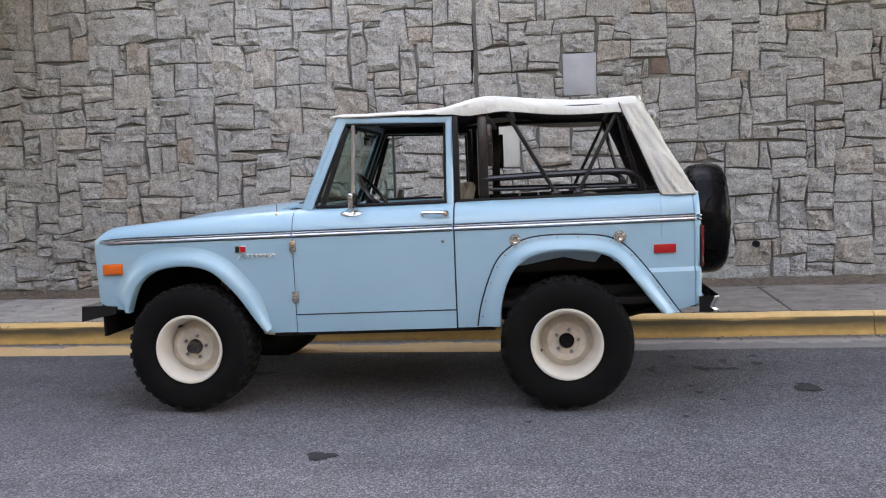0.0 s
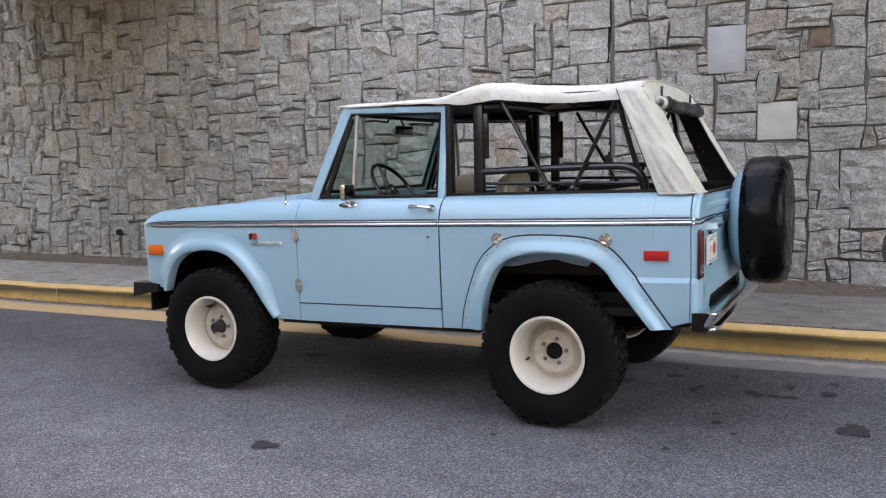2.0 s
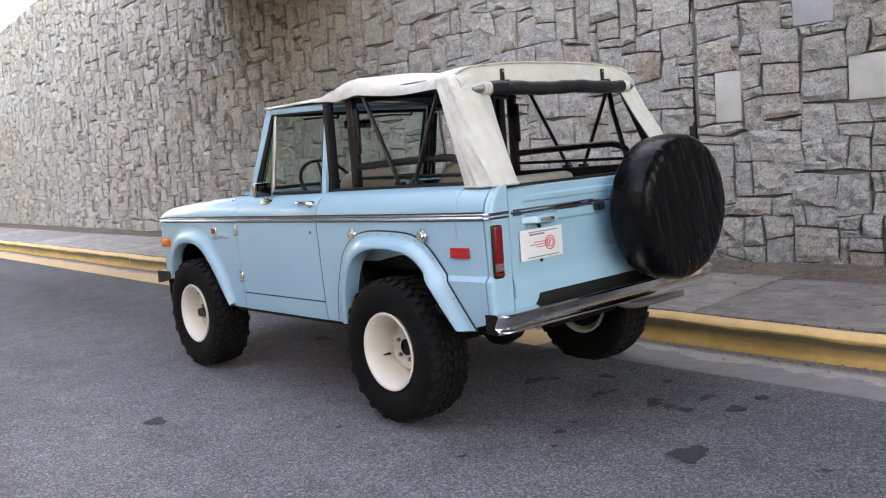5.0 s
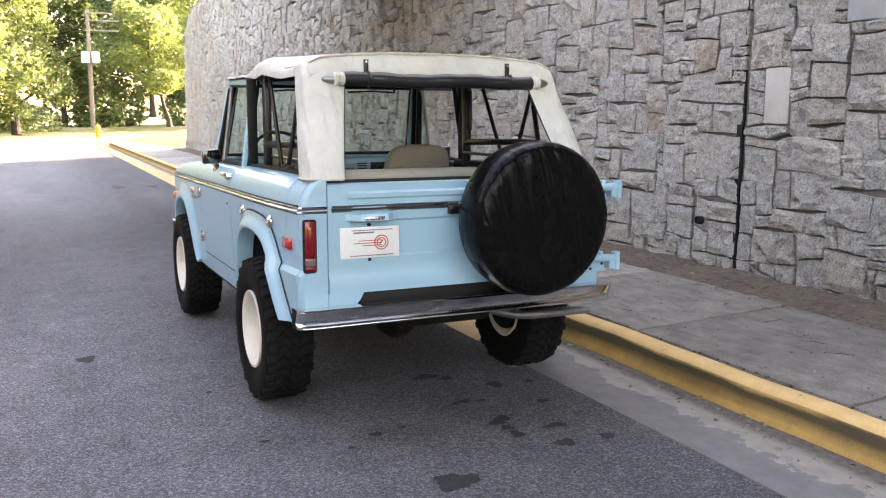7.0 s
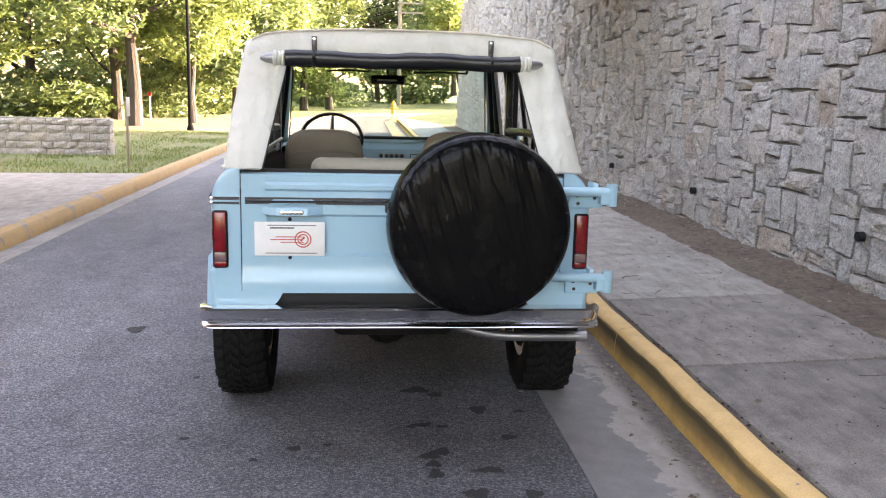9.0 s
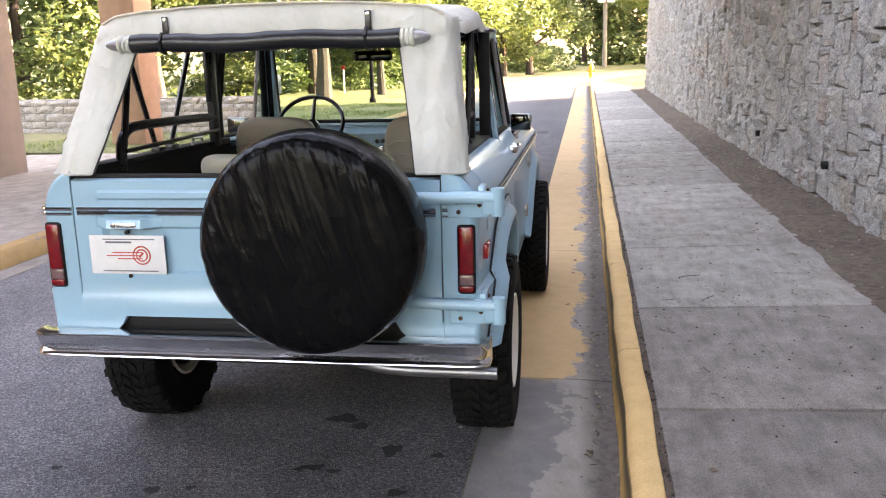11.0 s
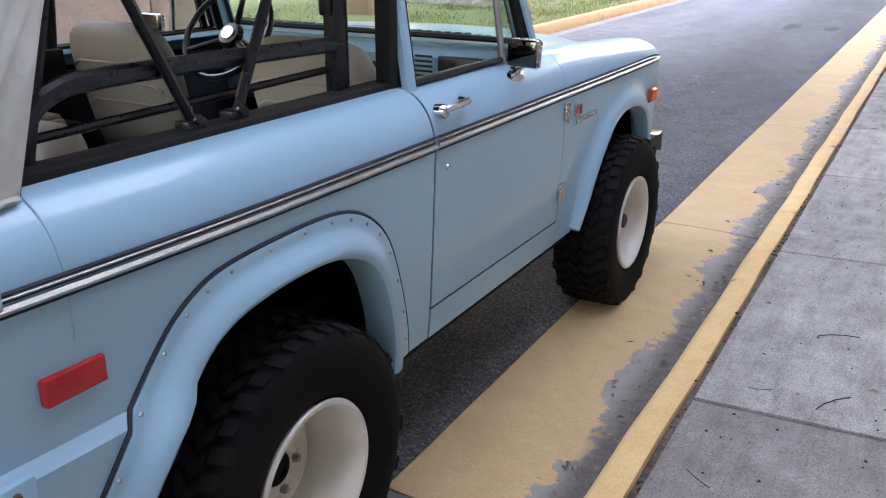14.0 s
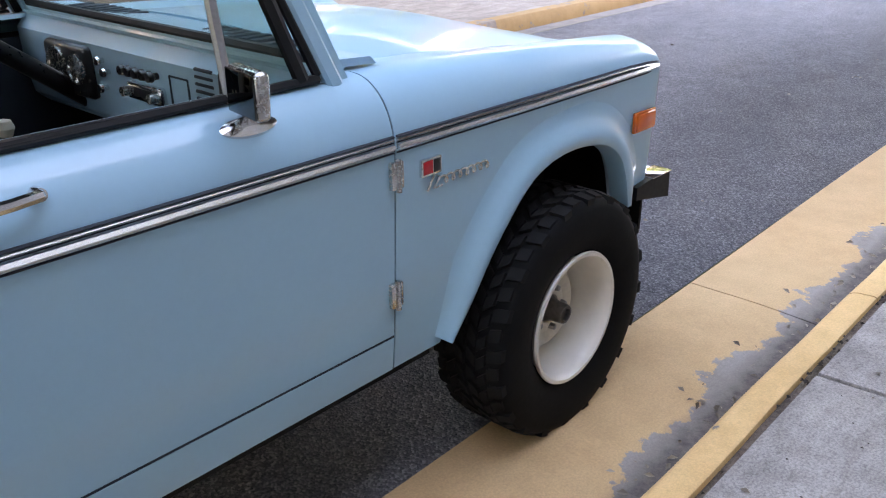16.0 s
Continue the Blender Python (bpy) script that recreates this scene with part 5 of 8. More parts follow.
def door(s):
    bm = panel(s, straight(0.6715, 1.6655, 22), lambda x: DOOR_FOOT[s])
    d = cpart("door", bm, PAINT, "pale blue door, shut, with its window wound down")
    # window frame: rear post, top rail and front post that follows the screen pillar
    def yw(z):
        return interp(z, [(1.24, 0.772), (1.80, 0.690)])
    bm = bmesh.new()
    fr = [((1.643, 1.24), (1.643, 1.757)), ((1.643, 1.757), (0.985, 1.787)), ((0.985, 1.787), (0.765, 1.26))]
    for (xa, za), (xb, zb_) in fr:
        a, b = Vector((xa, s * yw(za), za)), Vector((xb, s * yw(zb_), zb_))
        dirn = (b - a).normalized()
        u = dirn.cross(Vector((0, s, 0))).normalized()
        w = 0.021
        prof = [(-w, -0.016), (w, -0.016), (w, 0.004), (w * 0.6, 0.011), (-w * 0.6, 0.011), (-w, 0.004)]
        rings = [[bm.verts.new(p + u * du + Vector((0, s * dy, 0))) for du, dy in prof] for p in (a - dirn * w, b + dirn * w)]
        for k in range(6):
            bm.faces.new((rings[0][k], rings[0][(k + 1) % 6], rings[1][(k + 1) % 6], rings[1][k]))
        bm.faces.new(rings[0])
        bm.faces.new(rings[1][::-1])
    cpart("window_frame", bm, PAINT, parent=d)
    bm = bmesh.new()
    for (xa, za), (xb, zb_) in fr:
        tube(bm, [(xa, s * (yw(za) - 0.026), za), (xb, s * (yw(zb_) - 0.026), zb_)], 0.017, 8)
    cpart("frame_lining", bm, FLAT_BLACK, parent=d)
    bm = bmesh.new()
    for (xa, za), (xb, zb_) in (((1.617, 1.25), (1.617, 1.735)), ((1.617, 1.738), (1.0, 1.762)), ((1.0, 1.765), (0.80, 1.27)), ((0.80, 1.262), (1.62, 1.258))):
        tube(bm, [(xa, s * (yw(za) - 0.004), za), (xb, s * (yw(zb_) - 0.004), zb_)], 0.011, 6)
    cpart("window_seal", bm, FLAT_BLACK, parent=d)
    # quarter light: black frame, grey division bar and a triangular pane
    bm = bmesh.new()
    tube(bm, [(0.845, s * 0.765, 1.265), (1.005, s * 0.70, 1.74)], 0.017, 6)
    cpart("quarter_light_frame", bm, FLAT_BLACK, parent=d)
    bm = bmesh.new()
    tube(bm, [(1.035, s * 0.768, 1.25), (1.045, s * 0.70, 1.755)], 0.012, 8)
    cpart("division_bar", bm, STEEL, parent=d)
    bm = bmesh.new()
    q = [(0.84, 0.764, 1.262), (1.03, 0.764, 1.262), (1.04, 0.702, 1.735), (1.0, 0.702, 1.735)]
    o = [bm.verts.new((x, s * y, z)) for x, y, z in q]
    i = [bm.verts.new((x, s * (y - 0.005), z)) for x, y, z in q]
    bm.faces.new(o)
    bm.faces.new(i[::-1])
    for k in range(4):
        bm.faces.new((o[k], i[k], i[(k + 1) % 4], o[(k + 1) % 4]))
    cpart("pane", bm, GLASS, parent=d)
    # handle
    yh = interp(1.188, [(z, y) for y, z in SIDE])
    bm = bmesh.new()
    tube(bm, [(1.478, s * (yh + 0.012), 1.196), (1.49, s * (yh + 0.034), 1.200), (1.54, s * (yh + 0.042), 1.199), (1.60, s * (yh + 0.038), 1.196), (1.62, s * (yh + 0.03), 1.192)], [0.008, 0.011, 0.011, 0.012, 0.012], 8)
    lathe(bm, [(0.0, 0.036), (0.016, 0.036), (0.021, 0.028), (0.022, 0.0)], (1.622, s * (yh + 0.002), 1.186), (0, s, 0.1), 14)
    lathe(bm, [(0.0, 0.02), (0.012, 0.018), (0.014, 0.0)], (1.482, s * (yh + 0.002), 1.194), (0, s, 0.1), 12)
    cpart("door_handle", bm, CHROME, "chrome pull handle", parent=d)
    bm = bmesh.new()
    lathe(bm, [(0.0, 0.006), (0.008, 0.006), (0.011, 0.0)], (1.60, s * 0.867, 1.022), (0, s, 0), 12)
    cpart("lock", bm, OLD_CHROME, parent=d)
    # hinges
    for z in (1.03, 0.715):
        yz = interp(z, [(zz, y) for y, zz in SIDE])
        bm = bmesh.new()
        box(bm, (0.652, min(s * yz, s * (yz + 0.014)), z - 0.034), (0.693, max(s * yz, s * (yz + 0.014)), z + 0.034), 0.004)
        tube(bm, [(0.671, s * (yz + 0.013), z - 0.04), (0.671, s * (yz + 0.013), z + 0.04)], 0.008, 8)
        cpart("hinge", bm, OLD_CHROME, "bare metal hinge", parent=d)
    # belt seal
    bm = bmesh.new()
    box(bm, (0.80, min(s * 0.735, s * 0.775), 1.2545), (1.65, max(s * 0.735, s * 0.775), 1.264), 0.003)
    cpart("belt_seal", bm, FLAT_BLACK, parent=d)
    # mirror: chrome wedge foot on the shoulder, short stem, square head with a chrome rim
    mx, my = 1.056, 0.858
    bm = bmesh.new()
    lathe(bm, [(0, 0.015), (0.010, 0.014), (0.020, 0.008), (0.025, 0.003), (0.026, -0.008)], (0, 0, 0), (0, 0, 1), 24, False)
    bm.transform(Matrix.Translation((1.035, s * 0.820, 1.2120)) @ Matrix.Rotation(radians(-36 * s), 4, "X") @ Matrix.Diagonal((2.75, 1.0, 1.0, 1.0)))
    tube(bm, [(1.03, s * 0.815, 1.225), (1.042, s * 0.838, 1.243), (mx, s * my, 1.255)], [0.022, 0.014, 0.011], 10)
    mr = cpart("wing_mirror", bm, CHROME, "square chrome-rimmed mirror on a chrome wedge foot", parent=car)
    turn_m = Matrix.Translation((mx, s * my, 1.292)) @ Matrix.Rotation(radians(-10 if s > 0 else 2), 4, "Z")
    bm = bmesh.new()
    box(bm, (-0.020, -0.064, -0.051), (0.014, 0.064, 0.051), 0.012, 3)
    for v in bm.verts:
        v.co.y *= 1 - 0.10 * (v.co.z < 0)
        v.co.z -= 0.006 * (v.co.y / 0.064) ** 2 * (v.co.z > 0)
    bm.transform(turn_m)
    cpart("mirror_head", bm, OLD_CHROME, parent=mr)
    bm = bmesh.new()
    box(bm, (0.0115, -0.057, -0.045), (0.0175, 0.057, 0.043), 0.003)
    bm.transform(turn_m)
    cpart("mirror_glass", bm, MIRROR, parent=mr)
    # dark gaps round the door, just below the skin
    gap = profile(0.60, 1.0, 0.70, 30)
    for xa, xb in ((0.6655, 0.6725), (1.6645, 1.6765)):
        bm = bmesh.new()
        cols = [[Vector((x, s * (HW - d - 0.0035), z - (0.0035 if d > 0.05 else 0.0))) for d, z in gap] for x in (xa, xb)]
        skin(bm, cols, offset(cols, (0, -s * 0.004, 0)))
        cpart("door_gap", bm, SEAM, parent=d)
    bm = bmesh.new()
    box(bm, (0.668, min(s * 0.835, s * 0.8455), DOOR_FOOT[s] - 0.0105), (1.674, max(s * 0.835, s * 0.8455), DOOR_FOOT[s] + 0.0025))
    cpart("door_gap", bm, SEAM, parent=d)


both(door)


def quarter(s):
    xs = list(np.linspace(1.6755, 1.862, 6)) + [p[0] for p in CUT_R[1:]] + list(np.linspace(2.96, 3.085, 5))
    dense = []
    for a, b in zip(xs, xs[1:]):
        dense += list(np.linspace(a, b, 5))[:-1]
    tp = lambda x: HW - 0.022 * max(0.0, (x - 2.3) / 0.7) ** 2
    plan = [(x, tp(x), 0.0, 1.0) for x in dense]
    R = 0.03
    bm = panel(s, plan, zb_rear, crease=True)
    # rounded rear corner post: the side section runs on and turns in to a flat rear face
    cy = tp(3.085)
    outer, inn = [], []
    for t in list(np.linspace(0.0, math.pi / 2, 7)) + [None]:
        a = math.pi / 2 if t is None else t
        for lst, th in ((outer, 0.0), (inn, 0.012)):
            col = []
            for d, z in profile(zb_rear(3.1), 1.0, 0.70, 26, LEDGE):
                y = max(0.712, cy - d - R * (1 - math.cos(a)) - th)
                col.append(Vector((3.086 + (R + 0.004) * math.sin(a) - th, s * (0.712 if t is None else y), z - th)))
            lst.append(col)
    skin(bm, outer, inn)
    q = cpart("quarter_panel", bm, PAINT, "pale blue rear quarter with cut-out wheel arch")
    # vertical body seam
    bm = bmesh.new()
    tube(bm, [(2.894, s * (tp(2.894) - (HW - y) + 0.0005), z) for y, z in SIDE if 0.82 < z < 1.25], 0.0022, 5)
    cpart("seam", bm, PAINT_IN, parent=q)
    # bolted flare
    O, L = (smooth_curve([(x, 0, z) for x, z in A], 4) for A in (ARCH_O, ARCH_L))
    cols = []
    for o, l in zip(O, L):
        col = []
        for t, out in ((0.0, 0.0), (0.0, 0.008), (0.06, 0.010), (0.22, 0.011), (0.36, 0.018), (0.52, 0.034), (0.70, 0.046), (0.86, 0.049), (0.97, 0.044), (1.0, 0.034), (1.0, -0.05)):
            p = o.lerp(l, t)
            col.append((p.x, s * (interp(p.z, [(z, y) for y, z in SIDE]) + out - (HW - tp(p.x)) + (p.x > 2.6) * LEDGE * min(1.0, max(0.0, (0.814 - p.z) / 0.024))), p.z))
        cols.append(col)
    bm = bmesh.new()
    sheet(bm, cols)
    f = cpart("arch_flare", bm, PAINT, "bolt-on wheel-arch flare with a dark sealing line", parent=q)
    bm = bmesh.new()
    tube(bm, [(o.x + (o - l).normalized().x * 0.004, s * (interp(o.z, [(z, y) for y, z in SIDE]) + 0.003 - (HW - tp(o.x)) + (o.x > 2.6) * LEDGE * min(1.0, max(0.0, (0.814 - o.z) / 0.024))), o.z + (o - l).normalized().z * 0.004) for o, l in zip(O, L)], 0.0052, 5)
    cpart("sealing_bead", bm, SEAM, parent=q)
    for i in range(2, len(O), 3):
        p = O[i].lerp(L[i], 0.13)
        y = interp(p.z, [(z, yy) for yy, z in SIDE]) + 0.010 - (HW - tp(p.x)) + (p.x > 2.6) * LEDGE * min(1.0, max(0.0, (0.814 - p.z) / 0.024))
        bm = bmesh.new()
        lathe(bm, [(0.0, 0.004), (0.004, 0.0035), (0.0058, 0.0)], (p.x, s * y, p.z), (0, s, 0), 8)
        cpart("bolt", bm, STEEL, parent=f, rake=True)
    # two round chrome filler caps
    for x in (2.035, 2.648):
        if s > 0:
            break
        bm = bmesh.new()
        lathe(bm, [(0.0, 0.010), (0.012, 0.010), (0.014, 0.016), (0.02, 0.018), (0.024, 0.012), (0.031, 0.012), (0.036, 0.004), (0.037, 0.0)], (x, s * (HW - 0.002), 1.014 if x < 2.4 else 1.010), (0, s, 0), 22)
        cpart("filler_cap", bm, OLD_CHROME, "round chrome fuel filler cap", parent=q)
    # red side reflector
    yr = tp(2.9) - 0.004
    bm = bmesh.new()
    box(bm, (2.845, min(s * (yr - 0.01), s * (yr + 0.012)), 0.902), (2.972, max(s * (yr - 0.01), s * (yr + 0.012)), 0.954), 0.004)
    cpart("side_reflector", bm, RED_REFLECT, "red side reflector", parent=q)
    # tail lamp: chrome rim, red lens, clear reversing window
    y0, y1 = 0.766, 0.832
    bm = bmesh.new()
    box(bm, (3.112, min(s * y0, s * y1), 0.805), (3.128, max(s * y0, s * y1), 1.060), 0.012, 3)
    t = cpart("tail_lamp", bm, BLACK, "tall tail lamp with a black rim", parent=q)
    bm = bmesh.new()
    box(bm, (3.12, min(s * (y0 + 0.007), s * (y1 - 0.007)), 0.878), (3.137, max(s * (y0 + 0.007), s * (y1 - 0.007)), 1.053), 0.006)
    cpart("red_lens", bm, RED_LENS, parent=q)
    bm = bmesh.new()
    box(bm, (3.12, min(s * (y0 + 0.007), s * (y1 - 0.007)), 0.838), (3.134, max(s * (y0 + 0.007), s * (y1 - 0.007)), 0.876), 0.004)
    cpart("clear_lens", bm, CLEAR_LENS, parent=q)
    bm = bmesh.new()
    box(bm, (3.12, min(s * (y0 + 0.007), s * (y1 - 0.007)), 0.813), (3.136, max(s * (y0 + 0.007), s * (y1 - 0.007)), 0.836), 0.004)
    cpart("red_lens", bm, RED_LENS, parent=q)
    # inner wheel house and liner
    bm = bmesh.new()
    box(bm, (1.84, min(s * 0.42, s * 0.845), 1.04), (2.98, max(s * 0.42, s * 0.845), 1.055))
    box(bm, (1.84, min(s * 0.42, s * 0.44), 0.6), (2.98, max(s * 0.42, s * 0.44), 1.05))
    box(bm, (1.80, min(s * 0.42, s * 0.82), 0.5), (1.825, max(s * 0.42, s * 0.82), 1.05))
    box(bm, (2.985, min(s * 0.42, s * 0.80), 0.6), (3.0, max(s * 0.42, s * 0.80), 1.05))
    cpart("wheel_house", bm, UNDER, parent=q)
    bm = bmesh.new()
    cols = []
    for x in np.linspace(1.86, 2.97, 30):
        low_z = 0.845 + 0.03 * noise.noise((x * 3.1, s, 0)) + 0.05 * max(0, 1 - abs(x - 2.33) / 0.25) + (0.05 if 2.52 < x < 2.60 else 0)
        cols.append([Vector((x, s * (0.735 + 0.085 * k ** 1.6), low_z + (1.035 - low_z) * k)) for k in np.linspace(0, 1, 8)])
    skin(bm, cols, offset(cols, (0, -s * 0.008, 0.004)))
    cpart("inner_fender", bm, PAINT_IN, "pale blue inner fender sheet over the tyre", parent=q)
    bm = bmesh.new()
    box(bm, (1.66, min(s * 0.66, s * 0.742), 1.235), (3.06, max(s * 0.66, s * 0.742), 1.266), 0.006)
    box(bm, (1.66, min(s * 0.66, s * 0.68), 0.80), (3.06, max(s * 0.66, s * 0.68), 1.236))
    cpart("bed_rail", bm, FLAT_BLACK, "black rubber-capped rail along the open rear", parent=q)


both(quarter)

# bright trim line: two chrome beads with a dark line between, on each panel; dark beads above and below, the upper one
# a painted shadow line
def trim(s):
    for x0, x1 in ((-0.585, 0.664), (0.676, 1.660), (1.674, 3.085)):
        for z, r, m, nm in ((1.1225, 0.0050, SEAM, "trim_inlay"), (1.1145, 0.0042, TRIM, "trim_strip"), (1.1085, 0.0022, SEAM, "trim_inlay"), (1.0975, 0.0112, TRIM, "trim_strip"), (1.0845, 0.0032, SEAM, "trim_inlay")):
            bm = bmesh.new()
            tp = lambda x: 0.022 * max(0.0, (x - 2.3) / 0.7) ** 2 + 0.006 * max(0, -x / 0.5)
            pts = [(x, s * (HW + 0.002 - tp(x) - (0.01 if x < -0.55 and x == x0 else 0)), z - 0.0125 * max(0, (-0.45 - x) / 0.135) * (z > 1.1)) for x in np.linspace(x0, x1, 14)]
            tube(bm, pts, r, 6, flat=0.7)
            cpart(nm, bm, m)
    bm = bmesh.new()
    for z, r in ((1.112, 0.008), (1.092, 0.006)):
        pts = [(3.092 + 0.031 * math.sin(t), s * (0.812 + 0.031 * math.cos(t)), z) for t in np.linspace(0, math.pi / 2, 8)] + [(3.124, s * 0.715, z)]
        tube(bm, pts, r, 6)
    cpart("trim_strip", bm, CHROME)


both(trim)

# tailgate with pressed ribs
bm = bmesh.new()
TGX = 3.118


def tg_out(y, z):
    o = 0.0
    if 1.145 < z < 1.185 and abs(y) < 0.62:
        o += 0.014 * min(1, (z - 1.145) / 0.01, (1.185 - z) / 0.01, (0.62 - abs(y)) / 0.04)
    if 0.86 < z < 1.045 and abs(y) < 0.60:
        o -= 0.016 * min(1, (z - 0.86) / 0.012, (1.045 - z) / 0.012, (0.60 - abs(y)) / 0.02)
    if z < 0.80:
        o += 0.016 * min(1, (0.80 - z) / 0.05)
    return o


cols = []
for y in sorted(set([round(v, 4) for v in list(np.linspace(-0.7075, 0.7075, 29)) + [-0.62, -0.58, -0.60, 0.6, 0.58, 0.62]])):
    zs = sorted(set([0.695, 0.72, 0.75, 0.775, 0.80, 0.83, 0.86, 0.872, 0.90, 0.95, 1.0, 1.033, 1.045, 1.08, 1.115, 1.145, 1.155, 1.165, 1.175, 1.185, 1.205, 1.218, 1.225]))
    cols.append([Vector((TGX + tg_out(y, z) - (0.02 if z > 1.22 else 0), y, z)) for z in zs])
skin(bm, cols, offset(cols, (-0.045, 0, 0)))
tg = cpart("tailgate", bm, PAINT, "pale blue tailgate with pressed ribs", angle=25)
bm = bmesh.new()
for z, r in ((1.112, 0.0085), (1.094, 0.006)):
    tube(bm, [(TGX + 0.006, y, z) for y in (-0.69, 0, 0.69)], r, 6)
cpart("trim_strip", bm, CHROME, parent=tg)
bm = bmesh.new()
tube(bm, [(TGX + 0.004, y, 1.103) for y in (-0.69, 0, 0.69)], 0.006, 6)
cpart("trim_inlay", bm, SEAM, parent=tg)
bm = bmesh.new()
box(bm, (TGX - 0.062, -0.70, 1.214), (TGX - 0.030, 0.70, 1.240), 0.006)
cpart("top_seal", bm, FLAT_BLACK, "black rubber seal along the tailgate top", parent=tg)
# plate lamp and its blue housing
bm = bmesh.new()
pts = [(-0.60, 0.0), (-0.58, 0.010), (-0.56, 0.03), (-0.535, 0.05), (-0.40, 0.05), (-0.375, 0.03), (-0.355, 0.010), (-0.335, 0.0)]
top = [[Vector((TGX - 0.012 + d * 0.5, y, 1.035)), Vector((TGX + d, y, 1.045)), Vector((TGX + d * 0.8, y, 1.075)), Vector((TGX - 0.002, y, 1.085))] for y, d in pts]
skin(bm, top, offset(top, (-0.02, 0, 0)))
cpart("plate_lamp_housing", bm, PAINT, parent=tg)
bm = bmesh.new()
box(bm, (TGX + 0.01, -0.52, 1.045), (TGX + 0.05, -0.415, 1.066), 0.006)
cpart("plate_lamp", bm, OLD_CHROME, parent=tg)
# licence plate, its lettering as plain bars
bm = bmesh.new()
box(bm, (TGX + 0.006, -0.612, 0.862), (TGX + 0.012, -0.308, 1.012), 0.002)
pl = cpart("licence_plate", bm, WHITE_PLATE, "white dealer plate with a red roundel", parent=tg)
PX = TGX + 0.0125


def plate_bar(y0, y1, z0, z1, m, nm="plate_print"):
    bm = bmesh.new()
    box(bm, (PX - 0.001, y0, z0), (PX + 0.001, y1, z1))
    cpart(nm, bm, m, parent=tg)


plate_bar(-0.555, -0.345, 0.995, 0.999, GREY_PRINT)
plate_bar(-0.545, -0.44, 0.982, 0.989, GREY_PRINT)
plate_bar(-0.565, -0.34, 0.872, 0.876, GREY_PRINT)
for k, (a, b) in enumerate(((-0.52, -0.40), (-0.545, -0.40), (-0.50, -0.40))):
    plate_bar(a, b, 0.944 - 0.012 * k, 0.948 - 0.012 * k, RED_PRINT)
bm = bmesh.new()
for r in (0.034, 0.022):
    tube(bm, [(PX, -0.402 + r * math.cos(t), 0.935 + r * math.sin(t)) for t in np.linspace(0, 2 * math.pi, 25)[:-1]], 0.003, 5, closed=True)
tube(bm, [(PX, -0.412, 0.928), (PX, -0.395, 0.945)], 0.004, 5)
cpart("plate_print", bm, RED_PRINT, parent=tg)
for y, z in ((-0.46, 1.022), (-0.46, 0.852)):
    bm = bmesh.new()
    lathe(bm, [(0.0, 0.014), (0.008, 0.012), (0.009, 0.0)], (TGX - 0.005, y, z), (1, 0, 0), 8)
    cpart("screw", bm, FLAT_BLACK, parent=tg)
bm = bmesh.new()
box(bm, (TGX + 0.002, -0.085, 1.055), (TGX + 0.035, -0.02, 1.10), 0.008)
cpart("latch", bm, BLACK, parent=tg)
for ob in tg.children:
    kind_name = ob.name.split(".")[0]
    ob.location.y -= 0.04 if kind_name in ("licence_plate", "plate_print", "screw") else 0.02 if kind_name.startswith("plate_lamp") else 0
# black block that stands in for the shaded gap between tailgate and bumper
bm = bmesh.new()
box(bm, (2.98, -0.70, 0.60), (3.10, 0.70, 0.70), 0.004)
cpart("rear_cross_member", bm, FLAT_BLACK)
for s in (-1, 1):
    bm = bmesh.new()
    q = [(0.712, 0.60), (0.61, 0.60), (0.55, 0.66), (0.53, 0.698), (0.712, 0.698)]
    a = [bm.verts.new((3.104, s * y, z)) for y, z in q]
    b = [bm.verts.new((3.126, s * y, z)) for y, z in q]
    bm.faces.new(a)
    bm.faces.new(b[::-1])
    for k in range(5):
        bm.faces.new((a[k], b[k], b[(k + 1) % 5], a[(k + 1) % 5]))
    cpart("sill_corner", bm, PAINT)

# rear bumper: chrome channel with wrapped ends
bm = bmesh.new()
prof = [(0.0, 0.660), (0.055, 0.664), (0.082, 0.660), (0.087, 0.650), (0.074, 0.622), (0.062, 0.592), (0.060, 0.582), (0.082, 0.566), (0.085, 0.556), (0.080, 0.550), (0.060, 0.545), (0.0, 0.548)]
cols = []
yy = list(np.linspace(-0.80, 0.80, 13))
for y in [-0.885, -0.872, -0.845] + yy + [0.845, 0.872, 0.885]:
    back = 0.0 if abs(y) <= 0.80 else {0.845: 0.004, 0.872: 0.016, 0.885: 0.04}[abs(y)]
    cols.append([Vector((3.135 + d - back, y, 0.646 + (z - 0.664) * 0.82)) for d, z in prof])
outer = cols
V = [[bm.verts.new(p) for p in c] for c in cols]
for a, b in zip(V, V[1:]):
    for j in range(len(prof)):
        bm.faces.new((a[j], b[j], b[(j + 1) % len(prof)], a[(j + 1) % len(prof)]))
# left end face coloured dark for the dark reflection it shows; right stays chrome
bm.faces.new(V[0]).material_index = 1
bm.faces.new(V[-1][::-1])
rb = cpart("rear_bumper", bm, [CHROME, UNDER], "chrome channel bumper with scuffs", angle=40)
for y in (-0.6, -0.18, 0.18, 0.6):
    bm = bmesh.new()
    lathe(bm, [(0.0, 0.006), (0.008, 0.004), (0.011, 0.0)], (3.198, y, 0.598), (1, 0, 0), 10)
    cpart("bolt", bm, OLD_CHROME, parent=rb)
for s in (-1, 1):
    bm = bmesh.new()
    box(bm, (2.9, s * 0.5 - 0.03, 0.53), (3.14, s * 0.5 + 0.03, 0.63), 0.005)
    cpart("bracket", bm, UNDER, parent=rb)
